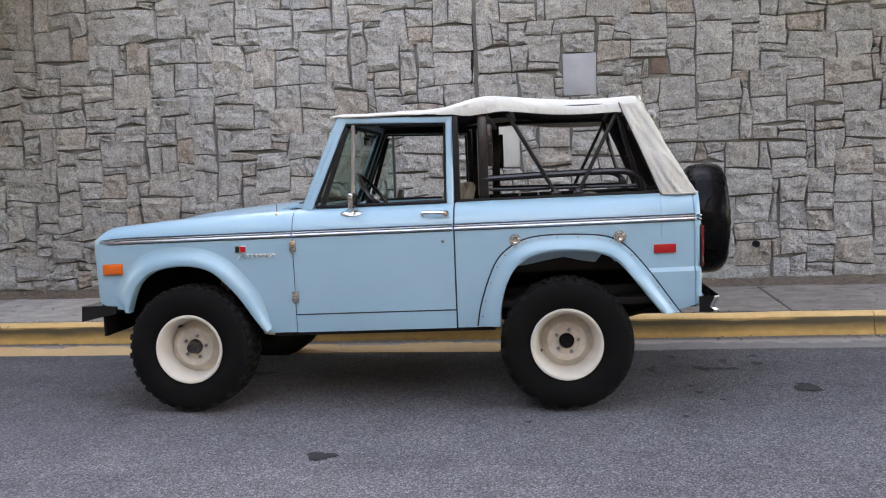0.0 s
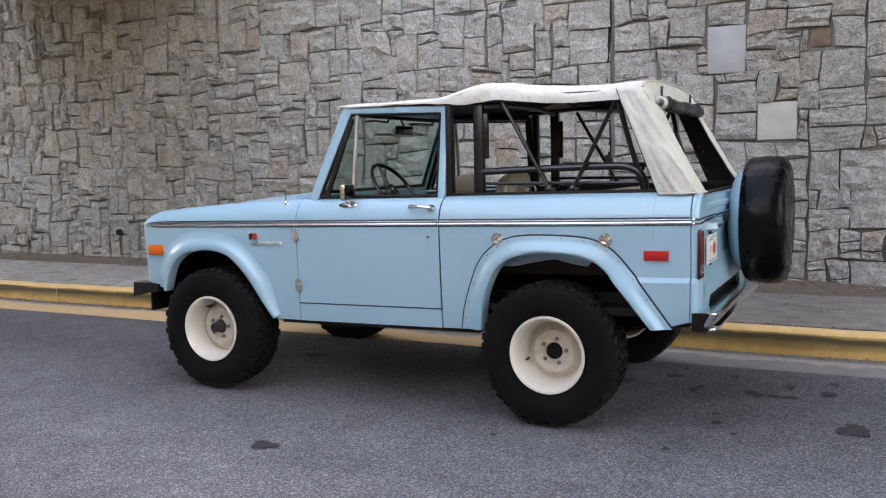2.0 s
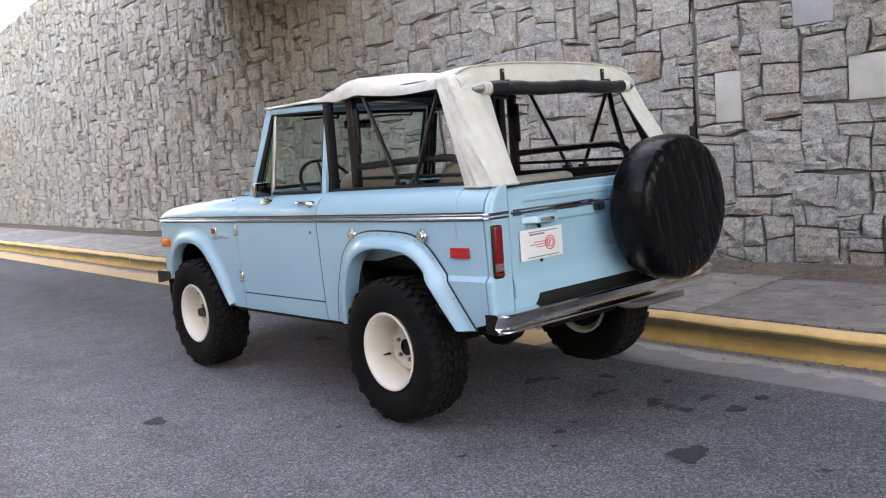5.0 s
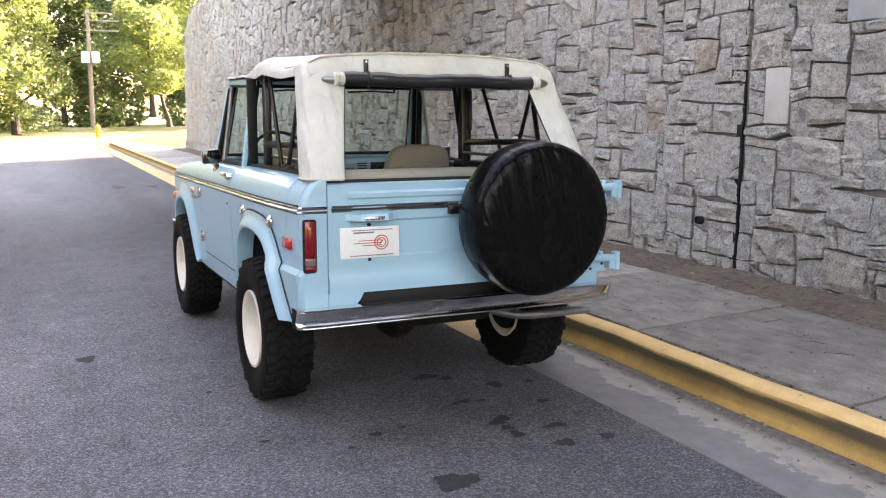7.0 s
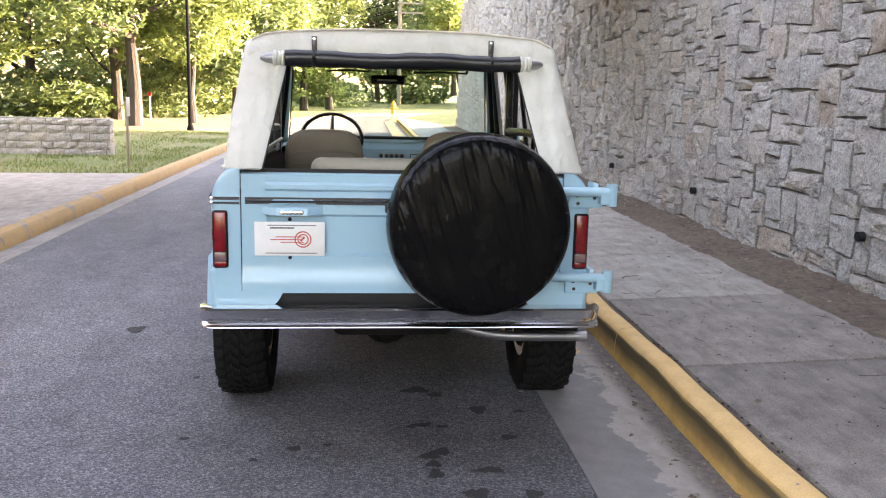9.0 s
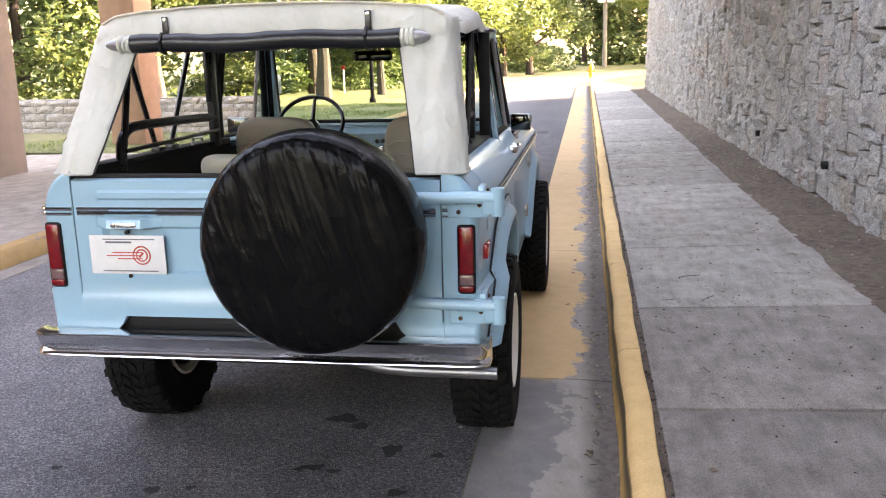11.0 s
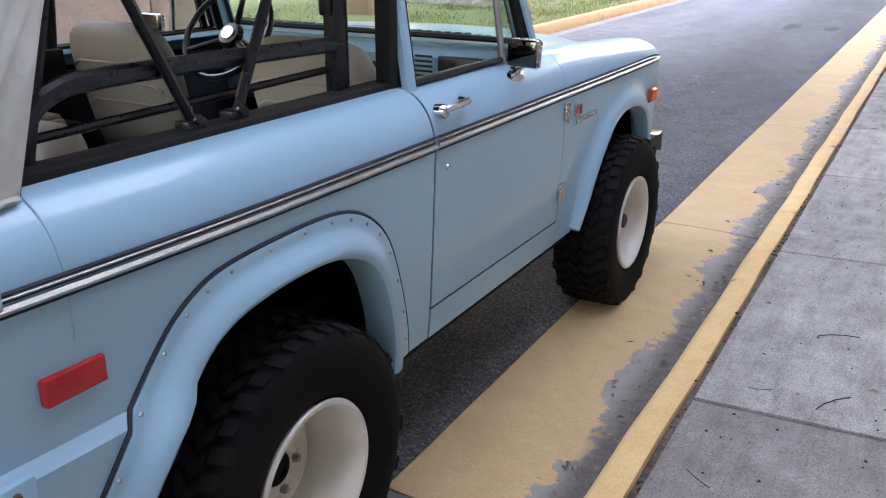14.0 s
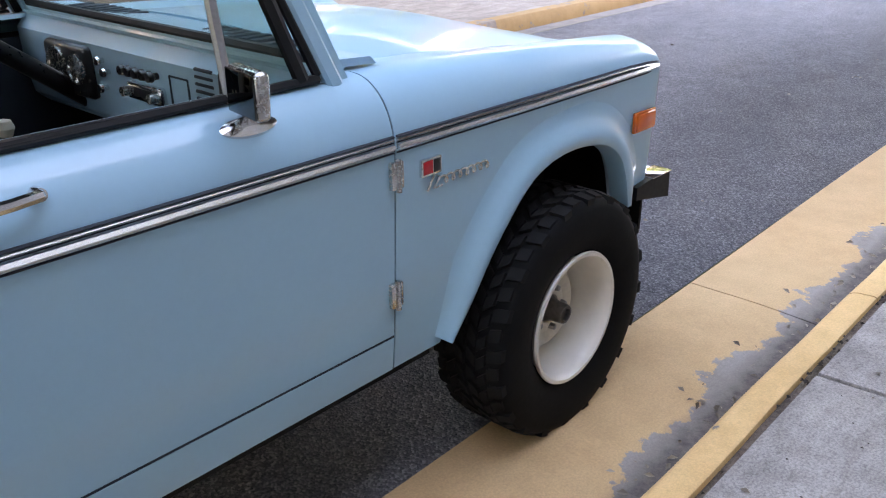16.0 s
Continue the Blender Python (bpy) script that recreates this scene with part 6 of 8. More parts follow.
# front bumper, black ends under a chrome face
bm = bmesh.new()
box(bm, (-0.735, -0.795, 0.612), (-0.64, 0.795, 0.70), 0.012, 3)
fb = cpart("front_bumper", bm, CHROME, "chrome front bumper with black ends")
for s in (-1, 1):
    bm = bmesh.new()
    q = [(-0.735, 0.60), (-0.50, 0.645), (-0.50, 0.69), (-0.60, 0.70), (-0.728, 0.698)]
    a = [bm.verts.new((x, s * 0.80, z)) for x, z in q]
    b = [bm.verts.new((x, s * 0.868, z)) for x, z in q]
    bm.faces.new(a)
    bm.faces.new(b[::-1])
    for k in range(5):
        bm.faces.new((a[k], b[k], b[(k + 1) % 5], a[(k + 1) % 5]))
    cpart("bumper_end", bm, FLAT_BLACK, parent=fb)
    bm = bmesh.new()
    box(bm, (-0.735, min(s * 0.795, s * 0.872), 0.6985), (-0.60, max(s * 0.795, s * 0.872), 0.7025), 0.0015)
    cpart("bumper_edge", bm, CHROME, parent=fb)

# tail pipe
bm = bmesh.new()
tube(bm, smooth_curve([(2.955, 0.18, 0.545), (2.958, 0.30, 0.49), (2.962, 0.44, 0.456), (2.965, 0.60, 0.449), (2.965, 0.75, 0.448), (2.965, 0.89, 0.447)], 5), 0.025, 12)
cpart("tail_pipe", bm, STEEL, "dull steel tail pipe that leaves sideways under the bumper")
bm = bmesh.new()
lathe(bm, [(0.0, 0.0), (0.021, 0.0)], (2.965, 0.891, 0.447), (0, 1, 0), 12, False)
cpart("pipe_mouth", bm, HOLE)

# ---- windscreen ----
bm = bmesh.new()


def yp(z):
    return interp(z, [(1.25, 0.735), (1.82, 0.675)])


PA, PB = (0.735, 1.262), (0.962, 1.795)
for s in (-1, 1):
    bm = bmesh.new()
    a, b = Vector((PA[0], s * yp(PA[1]), PA[1])), Vector((PB[0], s * yp(PB[1]), PB[1]))
    d = (b - a).normalized()
    u = d.cross(Vector((0, 1, 0))).normalized()
    prof = [(-0.024, -0.035), (0.024, -0.035), (0.028, 0.01), (0.018, 0.028), (-0.018, 0.028), (-0.028, 0.01)]
    rings = [[bm.verts.new(p + u * du + Vector((0, s * dy, 0))) for du, dy in prof] for p in (a - d * 0.02, b + d * 0.015)]
    for k in range(6):
        bm.faces.new((rings[0][k], rings[0][(k + 1) % 6], rings[1][(k + 1) % 6], rings[1][k]))
    bm.faces.new(rings[0])
    bm.faces.new(rings[1][::-1])
    cpart("windscreen_pillar", bm, PAINT)
bm = bmesh.new()
box(bm, (PA[0] - 0.03, -0.72, PA[1] - 0.03), (PA[0] + 0.02, 0.72, PA[1] - 0.012), 0.006)
ws = cpart("windscreen_frame", bm, PAINT, "pale blue upright windscreen frame")
for (x, z), h, nm in ((PA, 0.05, "bottom_rail"), (PB, 0.034, "header_rail")):
    bm = bmesh.new()
    box(bm, (x - 0.022, -yp(z) + 0.03, z - h / 2), (x + 0.03, yp(z) - 0.03, z + h / 2), 0.008)
    cpart(nm, bm, PAINT, parent=ws)
bm = bmesh.new()
gz = ((0.752, 1.29), (0.950, 1.768))
q = [(gz[0][0], -0.685, gz[0][1]), (gz[0][0], 0.685, gz[0][1]), (gz[1][0], 0.64, gz[1][1]), (gz[1][0], -0.64, gz[1][1])]
f = [bm.verts.new(p) for p in q]
b = [bm.verts.new((x + 0.006, y, z)) for x, y, z in q]
bm.faces.new(f)
bm.faces.new(b[::-1])
for k in range(4):
    bm.faces.new((f[k], b[k], b[(k + 1) % 4], f[(k + 1) % 4]))
g = cpart("windscreen_pane", bm, GLASS, "faintly green windscreen glass", parent=ws)
bm = bmesh.new()
tube(bm, [Vector(p) + Vector((0.004, 0, 0)) for p in q], 0.014, 6, closed=True)
cpart("screen_seal", bm, FLAT_BLACK, parent=ws)
bm = bmesh.new()
box(bm, (0.985, -0.13, 1.655), (1.0, 0.10, 1.715), 0.012, 3)
tube(bm, [(0.99, -0.015, 1.715), (0.965, -0.015, 1.765)], 0.008, 6)
mi = cpart("inside_mirror", bm, BLACK, "black interior mirror")
bm = bmesh.new()
box(bm, (1.0005, -0.12, 1.663), (1.003, 0.09, 1.707), 0.001)
cpart("mirror_glass", bm, MIRROR, parent=mi)
for y0, y1 in ((-0.42, -0.14), (0.16, 0.52)):
    bm = bmesh.new()
    tube(bm, [(0.936, y0, 1.735), (0.93, (y0 + y1) / 2, 1.745), (0.935, y1, 1.738)], 0.007, 6)
    tube(bm, [(0.936, y1, 1.738), (0.95, y1, 1.775)], 0.009, 6)
    cpart("wiper", bm, FLAT_BLACK)

# ---- cream soft top ----
def top_z(x):
    return interp(x, [(0.90, 1.812), (0.935, 1.822), (1.10, 1.819), (1.36, 1.815), (1.48, 1.817), (1.604, 1.829), (1.70, 1.853), (1.781, 1.873), (1.85, 1.884), (1.89, 1.885), (1.93, 1.880), (1.987, 1.869), (2.112, 1.852), (2.267, 1.833), (2.422, 1.824), (2.576, 1.824), (2.70, 1.828), (2.765, 1.830), (2.785, 1.822), (2.797, 1.800)])


def top_w(x):
    return interp(x, [(0.9, 0.700), (1.6, 0.712), (2.2, 0.706), (2.797, 0.712)])


def valance(x):
    return interp(x, [(0.9, 0.004), (1.36, 0.004), (1.55, 0.012), (1.67, 0.028), (1.78, 0.066), (1.89, 0.068), (1.98, 0.045), (2.11, 0.044), (2.35, 0.045), (2.60, 0.045), (2.70, 0.048), (2.80, 0.060)])


cols = []
for x in list(np.linspace(0.905, 2.755, 66)) + [2.768, 2.78, 2.79, 2.797]:
    w, z0, vd = top_w(x), top_z(x), valance(x)
    fall = interp(x, [(1.5, 0.004), (1.72, 0.028)])
    col = []
    for y in np.linspace(-w, w, 33):
        e = abs(y) / w
        z = z0 + 0.038 * (1 - e ** 2.6) - fall * max(0, (e - 0.86) / 0.14) ** 2
        z += 0.004 * noise.noise((x * 5, y * 4, 1)) + (0.006 * math.sin(e * 9 + x * 6) if 1.3 < x < 2.6 else 0) * e
        col.append(Vector((x, y, z)))
    lip = lambda y, sgn: [Vector((x, sgn * (w + 0.010 + 0.004 * math.sin(x * 21)), z0 - fall - 0.002 - vd * 0.5)), Vector((x, sgn * (w + 0.012 + 0.006 * math.sin(x * 13)), z0 - fall - 0.002 - vd))]
    L = lip(0, -1)
    Rr = lip(0, 1)
    cols.append([L[1], L[0]] + col + Rr)
bm = bmesh.new()
skin(bm, cols, offset(cols, (0, 0, -0.006)))
st = cpart("soft_top", bm, CANVAS, "cream canvas soft top with rolled-up rear window", angle=50)
bm = bmesh.new()
inn = [[p + Vector((0, -0.004 * (1 if p.y > 0 else -1), -0.009)) for p in c[2:-2]] for c in cols[2:-1]]
skin(bm, inn, offset(inn, (0, 0, -0.003)))
cpart("lining", bm, LINING, "black lining", parent=st)
bm = bmesh.new()
tube(bm, [(0.912, -0.70, 1.812), (0.905, 0, 1.835), (0.912, 0.70, 1.812)], 0.012, 8)
cpart("front_hem", bm, CREAM_OLD, parent=st)


# rear corner curtains and header strip
def corner_line(t, s):
    return Vector((interp(t, [(0, 2.797), (0.45, 2.922), (0.8, 3.032), (1, 3.102)]), s * (0.708 + (0.799 - 0.708) * t), 1.802 + (1.241 - 1.802) * t))


def curtain(s):
    cols = []
    for t in np.linspace(0, 1, 31):
        c = corner_line(t, s)
        # side wing forward of the corner
        fx = interp(t, [(0.0, 2.676), (0.10, 2.696), (0.5, 2.794), (1.0, 2.908)])
        fz = c.z
        front = Vector((fx, s * (0.728 + 0.055 * t), fz))
        rear_y = interp(t, [(0, 0.50), (0.08, 0.515), (0.2, 0.535), (1.0, 0.625)])
        rear = Vector((c.x + 0.018, s * rear_y, c.z))
        row = []
        for k in range(17):
            q = k / 16
            p = front.lerp(c, q)
            p.y += s * math.sin(q * math.pi) * (0.005 + 0.016 * noise.noise((q * 2.2 + t * 2.0, t * 2.6 - q, s)) + 0.006 * math.sin(q * 9 + t * 5))
            row.append(p)
        for k in range(1, 15):
            q = k / 14
            p = c.lerp(rear, q)
            p.x += math.sin(q * math.pi) * (0.010 + 0.014 * noise.noise((q * 2.2 - t * 1.6, t * 2.4 + q, s + 5)) + 0.008 * math.sin(q * 8 - t * 4 + s))
            row.append(p)
        for _ in range(12):
            row = [row[0]] + [0.25 * a + 0.5 * b + 0.25 * c2 for a, b, c2 in zip(row, row[1:], row[2:])] + [row[-1]]
        # long soft folds that run down from the top corner
        for k, p in enumerate(row):
            q = k / (len(row) - 1)
            fold = 1 - abs(2 * noise.noise((q * 5.5 - t * 2.0, t * 1.3 + q * 0.7, 3.0 * s))) ** 0.7
            edge = min(1.0, 6 * q, 6 * (1 - q))
            d = (fold - 0.55) * 0.017 * edge * min(1.0, 0.3 + t * 1.2)
            p.x += d * (q > 0.5)
            p.y += s * d * (q <= 0.55)
        if t > 0.97:
            for p in row:
                p.z += 0.006 * noise.noise((p.x * 9, p.y * 9, 0))
        cols.append(row)
    bm = bmesh.new()
    inner = [[p + Vector((-0.006, -s * 0.006, 0)) for p in row] for row in cols]
    skin(bm, cols, inner)
    cpart("corner_curtain", bm, CANVAS, "creased cream canvas rear corner", parent=st, angle=100)
    bm = bmesh.new()
    li = [[p + Vector((-0.009, -s * 0.009, 0)) for p in row] for row in cols]
    li2 = [[p + Vector((-0.012, -s * 0.012, 0)) for p in row] for row in cols]
    skin(bm, li, li2)
    cpart("lining", bm, LINING, parent=st, angle=60)
    # hem at the foot
    bm = bmesh.new()
    tube(bm, [p + Vector((0, 0, 0.003)) for p in cols[-1]], 0.007, 6)
    cpart("hem", bm, CANVAS, parent=st)


both(curtain)
bm = bmesh.new()
cols = []
for y in np.linspace(-0.70, 0.70, 33):
    e = abs(y) / 0.70
    zt = top_z(2.785) + 0.038 * (1 - e ** 2.6) - 0.028 * max(0, (e - 0.86) / 0.14) ** 2
    zl = 1.725
    cols.append([Vector((2.795 + 0.045 * q + 0.012 * math.sin(q * 3.1) + 0.004 * noise.noise((y * 6, q * 3, 0)), y, zt + 0.004 + (zl - zt) * q)) for q in np.linspace(0, 1, 8)])
skin(bm, cols, offset(cols, (-0.006, 0, 0)))
cpart("rear_header", bm, CANVAS, parent=st, angle=50)
bm = bmesh.new()
tube(bm, [(2.800, y, top_z(2.785) + 0.004 + 0.038 * (1 - (abs(y) / 0.70) ** 2.6) - 0.028 * max(0, (abs(y) / 0.7 - 0.86) / 0.14) ** 2) for y in np.linspace(-0.69, 0.69, 25)], 0.006, 6)
cpart("piping", bm, CREAM_OLD, parent=st)
# the rear window, rolled up and strapped
bm = bmesh.new()
pts = [(2.866 + 0.003 * math.sin(y * 17), y, 1.722 + 0.004 * math.sin(y * 11)) for y in np.linspace(-0.535, 0.535, 24)]
tube(bm, pts, [0.036 + 0.002 * math.sin(k * 1.7) for k in range(24)], 14)
roll = cpart("rolled_window", bm, VINYL, "rolled-up black vinyl rear window", parent=st)
for s in (-1, 1):
    bm = bmesh.new()
    for k, (r, y0, y1) in enumerate(((0.036, 0.532, 0.552), (0.033, 0.552, 0.57), (0.036, 0.57, 0.588))):
        lathe(bm, [(0.0, 0.0), (r - 0.006, 0.0), (r, 0.005), (r, (y1 - y0) - 0.005), (r - 0.006, y1 - y0), (0, y1 - y0)], (2.866, s * y0, 1.722), (0, s, 0), 14, False)
    cpart("rolled_hem", bm, CANVAS, parent=st)
    bm = bmesh.new()
    lathe(bm, [(0.026, 0.0), (0.022, 0.03), (0.010, 0.055), (0, 0.06)], (2.866, s * 0.588, 1.722), (0, s, 0), 12)
    cpart("bar_end", bm, STEEL, parent=st)
    bm = bmesh.new()
    box(bm, (2.834, s * 0.405 - 0.012, 1.74), (2.844, s * 0.405 + 0.012, 1.825), 0.002)
    tube(bm, [(2.838, s * 0.405, 1.76), (2.881, s * 0.405, 1.758), (2.902, s * 0.405, 1.73), (2.891, s * 0.405, 1.695), (2.861, s * 0.405, 1.687)], 0.008, 6)
    cpart("strap", bm, BLACK, parent=st)
    bm = bmesh.new()
    lathe(bm, [(0, 0.006), (0.007, 0.005), (0.008, 0)], (2.843, s * 0.405, 1.812), (1, 0, 0), 8)
    cpart("stud", bm, CHROME, parent=st)

# black top bows, side rails and stays
fr = None
for s in (-1, 1):
    y = s * 0.665
    bm = bmesh.new()
    box(bm, (1.815, min(y - 0.02, y + 0.02), 1.24), (1.875, max(y - 0.02, y + 0.02), 1.79), 0.006)
    box(bm, (1.86, min(y - 0.012, y + 0.012), 1.46), (1.905, max(y - 0.012, y + 0.012), 1.72), 0.008)
    fr = cpart("hoop_post", bm, BLACK, "black roll-hoop post")
    bm = bmesh.new()
    tube(bm, smooth_curve([(1.84, y, 1.385), (2.2, y, 1.392), (2.60, y, 1.395), (2.72, y, 1.385), (2.785, y, 1.345), (2.805, y, 1.28), (2.807, y, 1.22)], 5), 0.021, 10)
    cpart("side_rail", bm, BLACK, "black tubular side rail bent down at the rear")
    bm = bmesh.new()
    tube(bm, [(1.84, y * 0.97, 1.318), (2.80, y * 0.97, 1.30)], 0.010, 8)
    cpart("side_rail", bm, BLACK)
    for (xa, za), (xb, zb2) in (((2.0, 1.775), (2.285, 1.275)), ((2.665, 1.765), (2.42, 1.275))):
        bm = bmesh.new()
        tube(bm, [(xa, s * 0.685, za), (xb, s * 0.70, zb2)], 0.0125, 8)
        cpart("stay", bm, BLACK, "thin black soft-top stay")
    for x in (2.285, 2.42):
        bm = bmesh.new()
        box(bm, (x - 0.03, min(s * 0.672, s * 0.715), 1.25), (x + 0.03, max(s * 0.672, s * 0.715), 1.285), 0.006)
        lathe(bm, [(0, 0.01), (0.012, 0.008), (0.013, 0)], (x, s * 0.713, 1.285), (0, s, 0.4), 10)
        cpart("stay_foot", bm, BLACK)
    # side bow that carries the edge of the canvas
    bm = bmesh.new()
    tube(bm, [(0.99, s * 0.685, 1.79), (1.65, s * 0.685, 1.785), (2.0, s * 0.685, 1.80), (2.70, s * 0.69, 1.785)], 0.014, 8)
    cpart("side_bow", bm, BLACK)
    bm = bmesh.new()
    box(bm, (1.666, min(s * 0.69, s * 0.745), 1.25), (1.70, max(s * 0.69, s * 0.745), 1.775), 0.004)
    cpart("rear_door_seal", bm, FLAT_BLACK)
    bm = bmesh.new()
    tube(bm, [(2.66, s * 0.68, 1.77), (2.70, s * 0.66, 1.60), (2.80, s * 0.66, 1.26)], 0.015, 8)
    cpart("rear_bow_leg", bm, BLACK)
for x, z in ((1.845, 1.775), (1.99, 1.835), (2.67, 1.80)):
    bm = bmesh.new()
    tube(bm, [(x, -0.68, z - 0.01), (x, -0.35, z + 0.014), (x, 0.35, z + 0.014), (x, 0.68, z - 0.01)], 0.016, 8)
    cpart("cross_bow", bm, BLACK)

# ---- cabin ----
bm = bmesh.new()
box(bm, (0.62, -0.80, 0.60), (3.06, 0.80, 0.64))
cpart("floor_pan", bm, FLAT_BLACK)
bm = bmesh.new()
box(bm, (0.62, -0.78, 0.642), (0.66, 0.78, 1.22))
cpart("fire_wall", bm, FLAT_BLACK)
bm = bmesh.new()
box(bm, (1.62, -0.655, 0.642), (3.06, 0.655, 0.70))
cpart("load_floor", bm, FLAT_BLACK)
bm = bmesh.new()
secs = [(0.70, 1.262), (0.80, 1.268), (0.865, 1.252), (0.885, 1.225), (0.905, 1.20), (0.90, 1.07), (0.885, 0.985), (0.86, 0.965), (0.74, 0.96)]
cols = [[Vector((x, y, z)) for x, z in secs] for y in np.linspace(-0.715, 0.715, 14)]
skin(bm, cols, [[p + Vector((-0.02, 0, -0.02)) for p in c] for c in cols])
dash = cpart("dashboard", bm, PAINT_IN, "pale blue metal dashboard", angle=30)
bm = bmesh.new()
tube(bm, [(0.872, -0.70, 1.252), (0.872, 0.70, 1.252)], 0.008, 6)
cpart("dash_edge", bm, PAINT, parent=dash)
bm = bmesh.new()
box(bm, (0.885, -0.52, 1.03), (0.925, -0.25, 1.19), 0.02, 3)
cl = cpart("instrument_panel", bm, BLACK, "black instrument panel with round dials", parent=dash)
for y, z, r in ((-0.43, 1.12, 0.055), (-0.31, 1.12, 0.045)):
    bm = bmesh.new()
    lathe(bm, [(0, 0.003), (r - 0.008, 0.003), (r - 0.006, 0.012), (r, 0.012), (r, 0.0)], (0.924, y, z), (1, 0, 0.05), 20, False)
    cpart("dial", bm, OLD_CHROME, parent=dash)
for k in range(5):
    bm = bmesh.new()
    lathe(bm, [(0, 0.034), (0.013, 0.032), (0.016, 0.02), (0.010, 0.012), (0.010, 0)], (0.903, -0.05 + 0.036 * k, 1.155), (1, 0, 0), 12)
    cpart("knob", bm, BLACK, parent=dash)
for y, z in ((-0.19, 1.16), (-0.19, 1.08), (-0.165, 1.13)):
    bm = bmesh.new()
    lathe(bm, [(0, 0.03), (0.012, 0.028), (0.014, 0.02), (0.008, 0.012), (0.008, 0)], (0.90, y, z), (1, 0, 0), 12)
    cpart("knob", bm, CHROME, parent=dash)
bm = bmesh.new()
box(bm, (0.892, -0.05, 1.075), (0.92, 0.125, 1.125), 0.008)
ra = cpart("radio", bm, CHROME, "chrome-faced radio with two knobs", parent=dash)
bm = bmesh.new()
box(bm, (0.918, -0.01, 1.087), (0.9215, 0.085, 1.113), 0.001)
cpart("radio_dial", bm, BLACK, parent=dash)
for y in (-0.03, 0.105):
    bm = bmesh.new()
    lathe(bm, [(0, 0.03), (0.014, 0.028), (0.016, 0.0)], (0.918, y, 1.10), (1, 0, 0), 12)
    cpart("knob", bm, OLD_CHROME, parent=dash)
bm = bmesh.new()
for a, b in (((0.155, 1.07), (0.155, 1.165)), ((0.155, 1.165), (0.24, 1.165)), ((0.24, 1.165), (0.24, 1.07)), ((0.24, 1.07), (0.155, 1.07))):
    tube(bm, [(0.9045 - 0.02 * (1.2 - a[1]) * 0.3, a[0], a[1]), (0.9045 - 0.02 * (1.2 - b[1]) * 0.3, b[0], b[1])], 0.003, 5)
cpart("ashtray_gap", bm, SEAM, parent=dash)
for k in range(7):
    bm = bmesh.new()
    box(bm, (0.893, 0.275, 1.082 + 0.019 * k), (0.907, 0.355, 1.091 + 0.019 * k), 0.003)
    cpart("vent_slot", bm, SEAM, parent=dash)
# flat black block stands in for the shaded inside of the open glove box
bm = bmesh.new()
box(bm, (0.893, 0.380, 1.085), (0.910, 0.62, 1.208), 0.008)
gb = cpart("glove_box_lid", bm, BLACK, "open dark glove compartment", parent=dash)
bm = bmesh.new()
lathe(bm, [(0, 0.02), (0.014, 0.018), (0.016, 0)], (0.909, 0.50, 1.165), (1, 0, 0), 12)
cpart("knob", bm, OLD_CHROME, parent=dash)
dash.location.x, dash.location.z = dash.location.x - 0.11, dash.location.z + 0.012
# steering wheel and column
sc = Vector((1.115, -0.385, 1.292))
ax = Vector((0.80, 0, 0.60)).normalized()
u, v = frame_at(ax)
bm = bmesh.new()
tube(bm, [sc + 0.20 * (math.cos(t) * u + math.sin(t) * v) for t in np.linspace(0, 2 * math.pi, 41)[:-1]], 0.0125, 8, closed=True)
sw = cpart("steering_wheel", bm, BLACK, "thin black steering wheel")
for k in range(3):
    t = 0.5 + k * 2 * math.pi / 3
    bm = bmesh.new()
    tube(bm, [sc - ax * 0.04, sc + 0.195 * (math.cos(t) * u + math.sin(t) * v)], [0.016, 0.009], 8)
    cpart("spoke", bm, BLACK, parent=sw)
bm = bmesh.new()
lathe(bm, [(0, 0.0), (0.045, -0.005), (0.055, -0.03), (0.03, -0.06)], sc, ax, 18)
cpart("horn_boss", bm, BLACK, parent=sw)
bm = bmesh.new()
lathe(bm, [(0, 0.004), (0.028, 0.003), (0.030, -0.004)], sc, ax, 18)
cpart("horn_button", bm, OLD_CHROME, parent=sw)
bm = bmesh.new()
tube(bm, [sc - ax * 0.05, sc - ax * 0.45], [0.028, 0.03], 12)
cpart("steering_column", bm, BLACK)
# levers with pale knobs
for x, y, z in ((1.22, -0.02, 1.06), (1.14, -0.10, 1.04), (1.18, 0.06, 0.98)):
    bm = bmesh.new()
    tube(bm, [(x - 0.05, y + 0.02, 0.66), (x, y, z)], 0.009, 6)
    lv = cpart("gear_lever", bm, BLACK, "black lever with a pale round knob")
    bm = bmesh.new()
    lathe(bm, [(0, -0.026), (0.016, -0.022), (0.025, 0.0), (0.018, 0.02), (0, 0.026)], (x, y, z + 0.018), (0, 0, 1), 14, False)
    cpart("knob", bm, CREAM_OLD, parent=lv)


def cushion(bm, lo, hi, r, lean=0.0, puff=0.0):
    """A soft block with rounded edges; lean moves its top backwards."""
    b2 = bmesh.new()
    box(b2, lo, hi, r, 4)
    h = hi[2] - lo[2]
    for v in b2.verts:
        v.co.x += lean * (v.co.z - lo[2]) / h
    me = bpy.data.meshes.new("tmp")
    b2.to_mesh(me)
    b2.free()
    bm.from_mesh(me)
    bpy.data.meshes.remove(me)


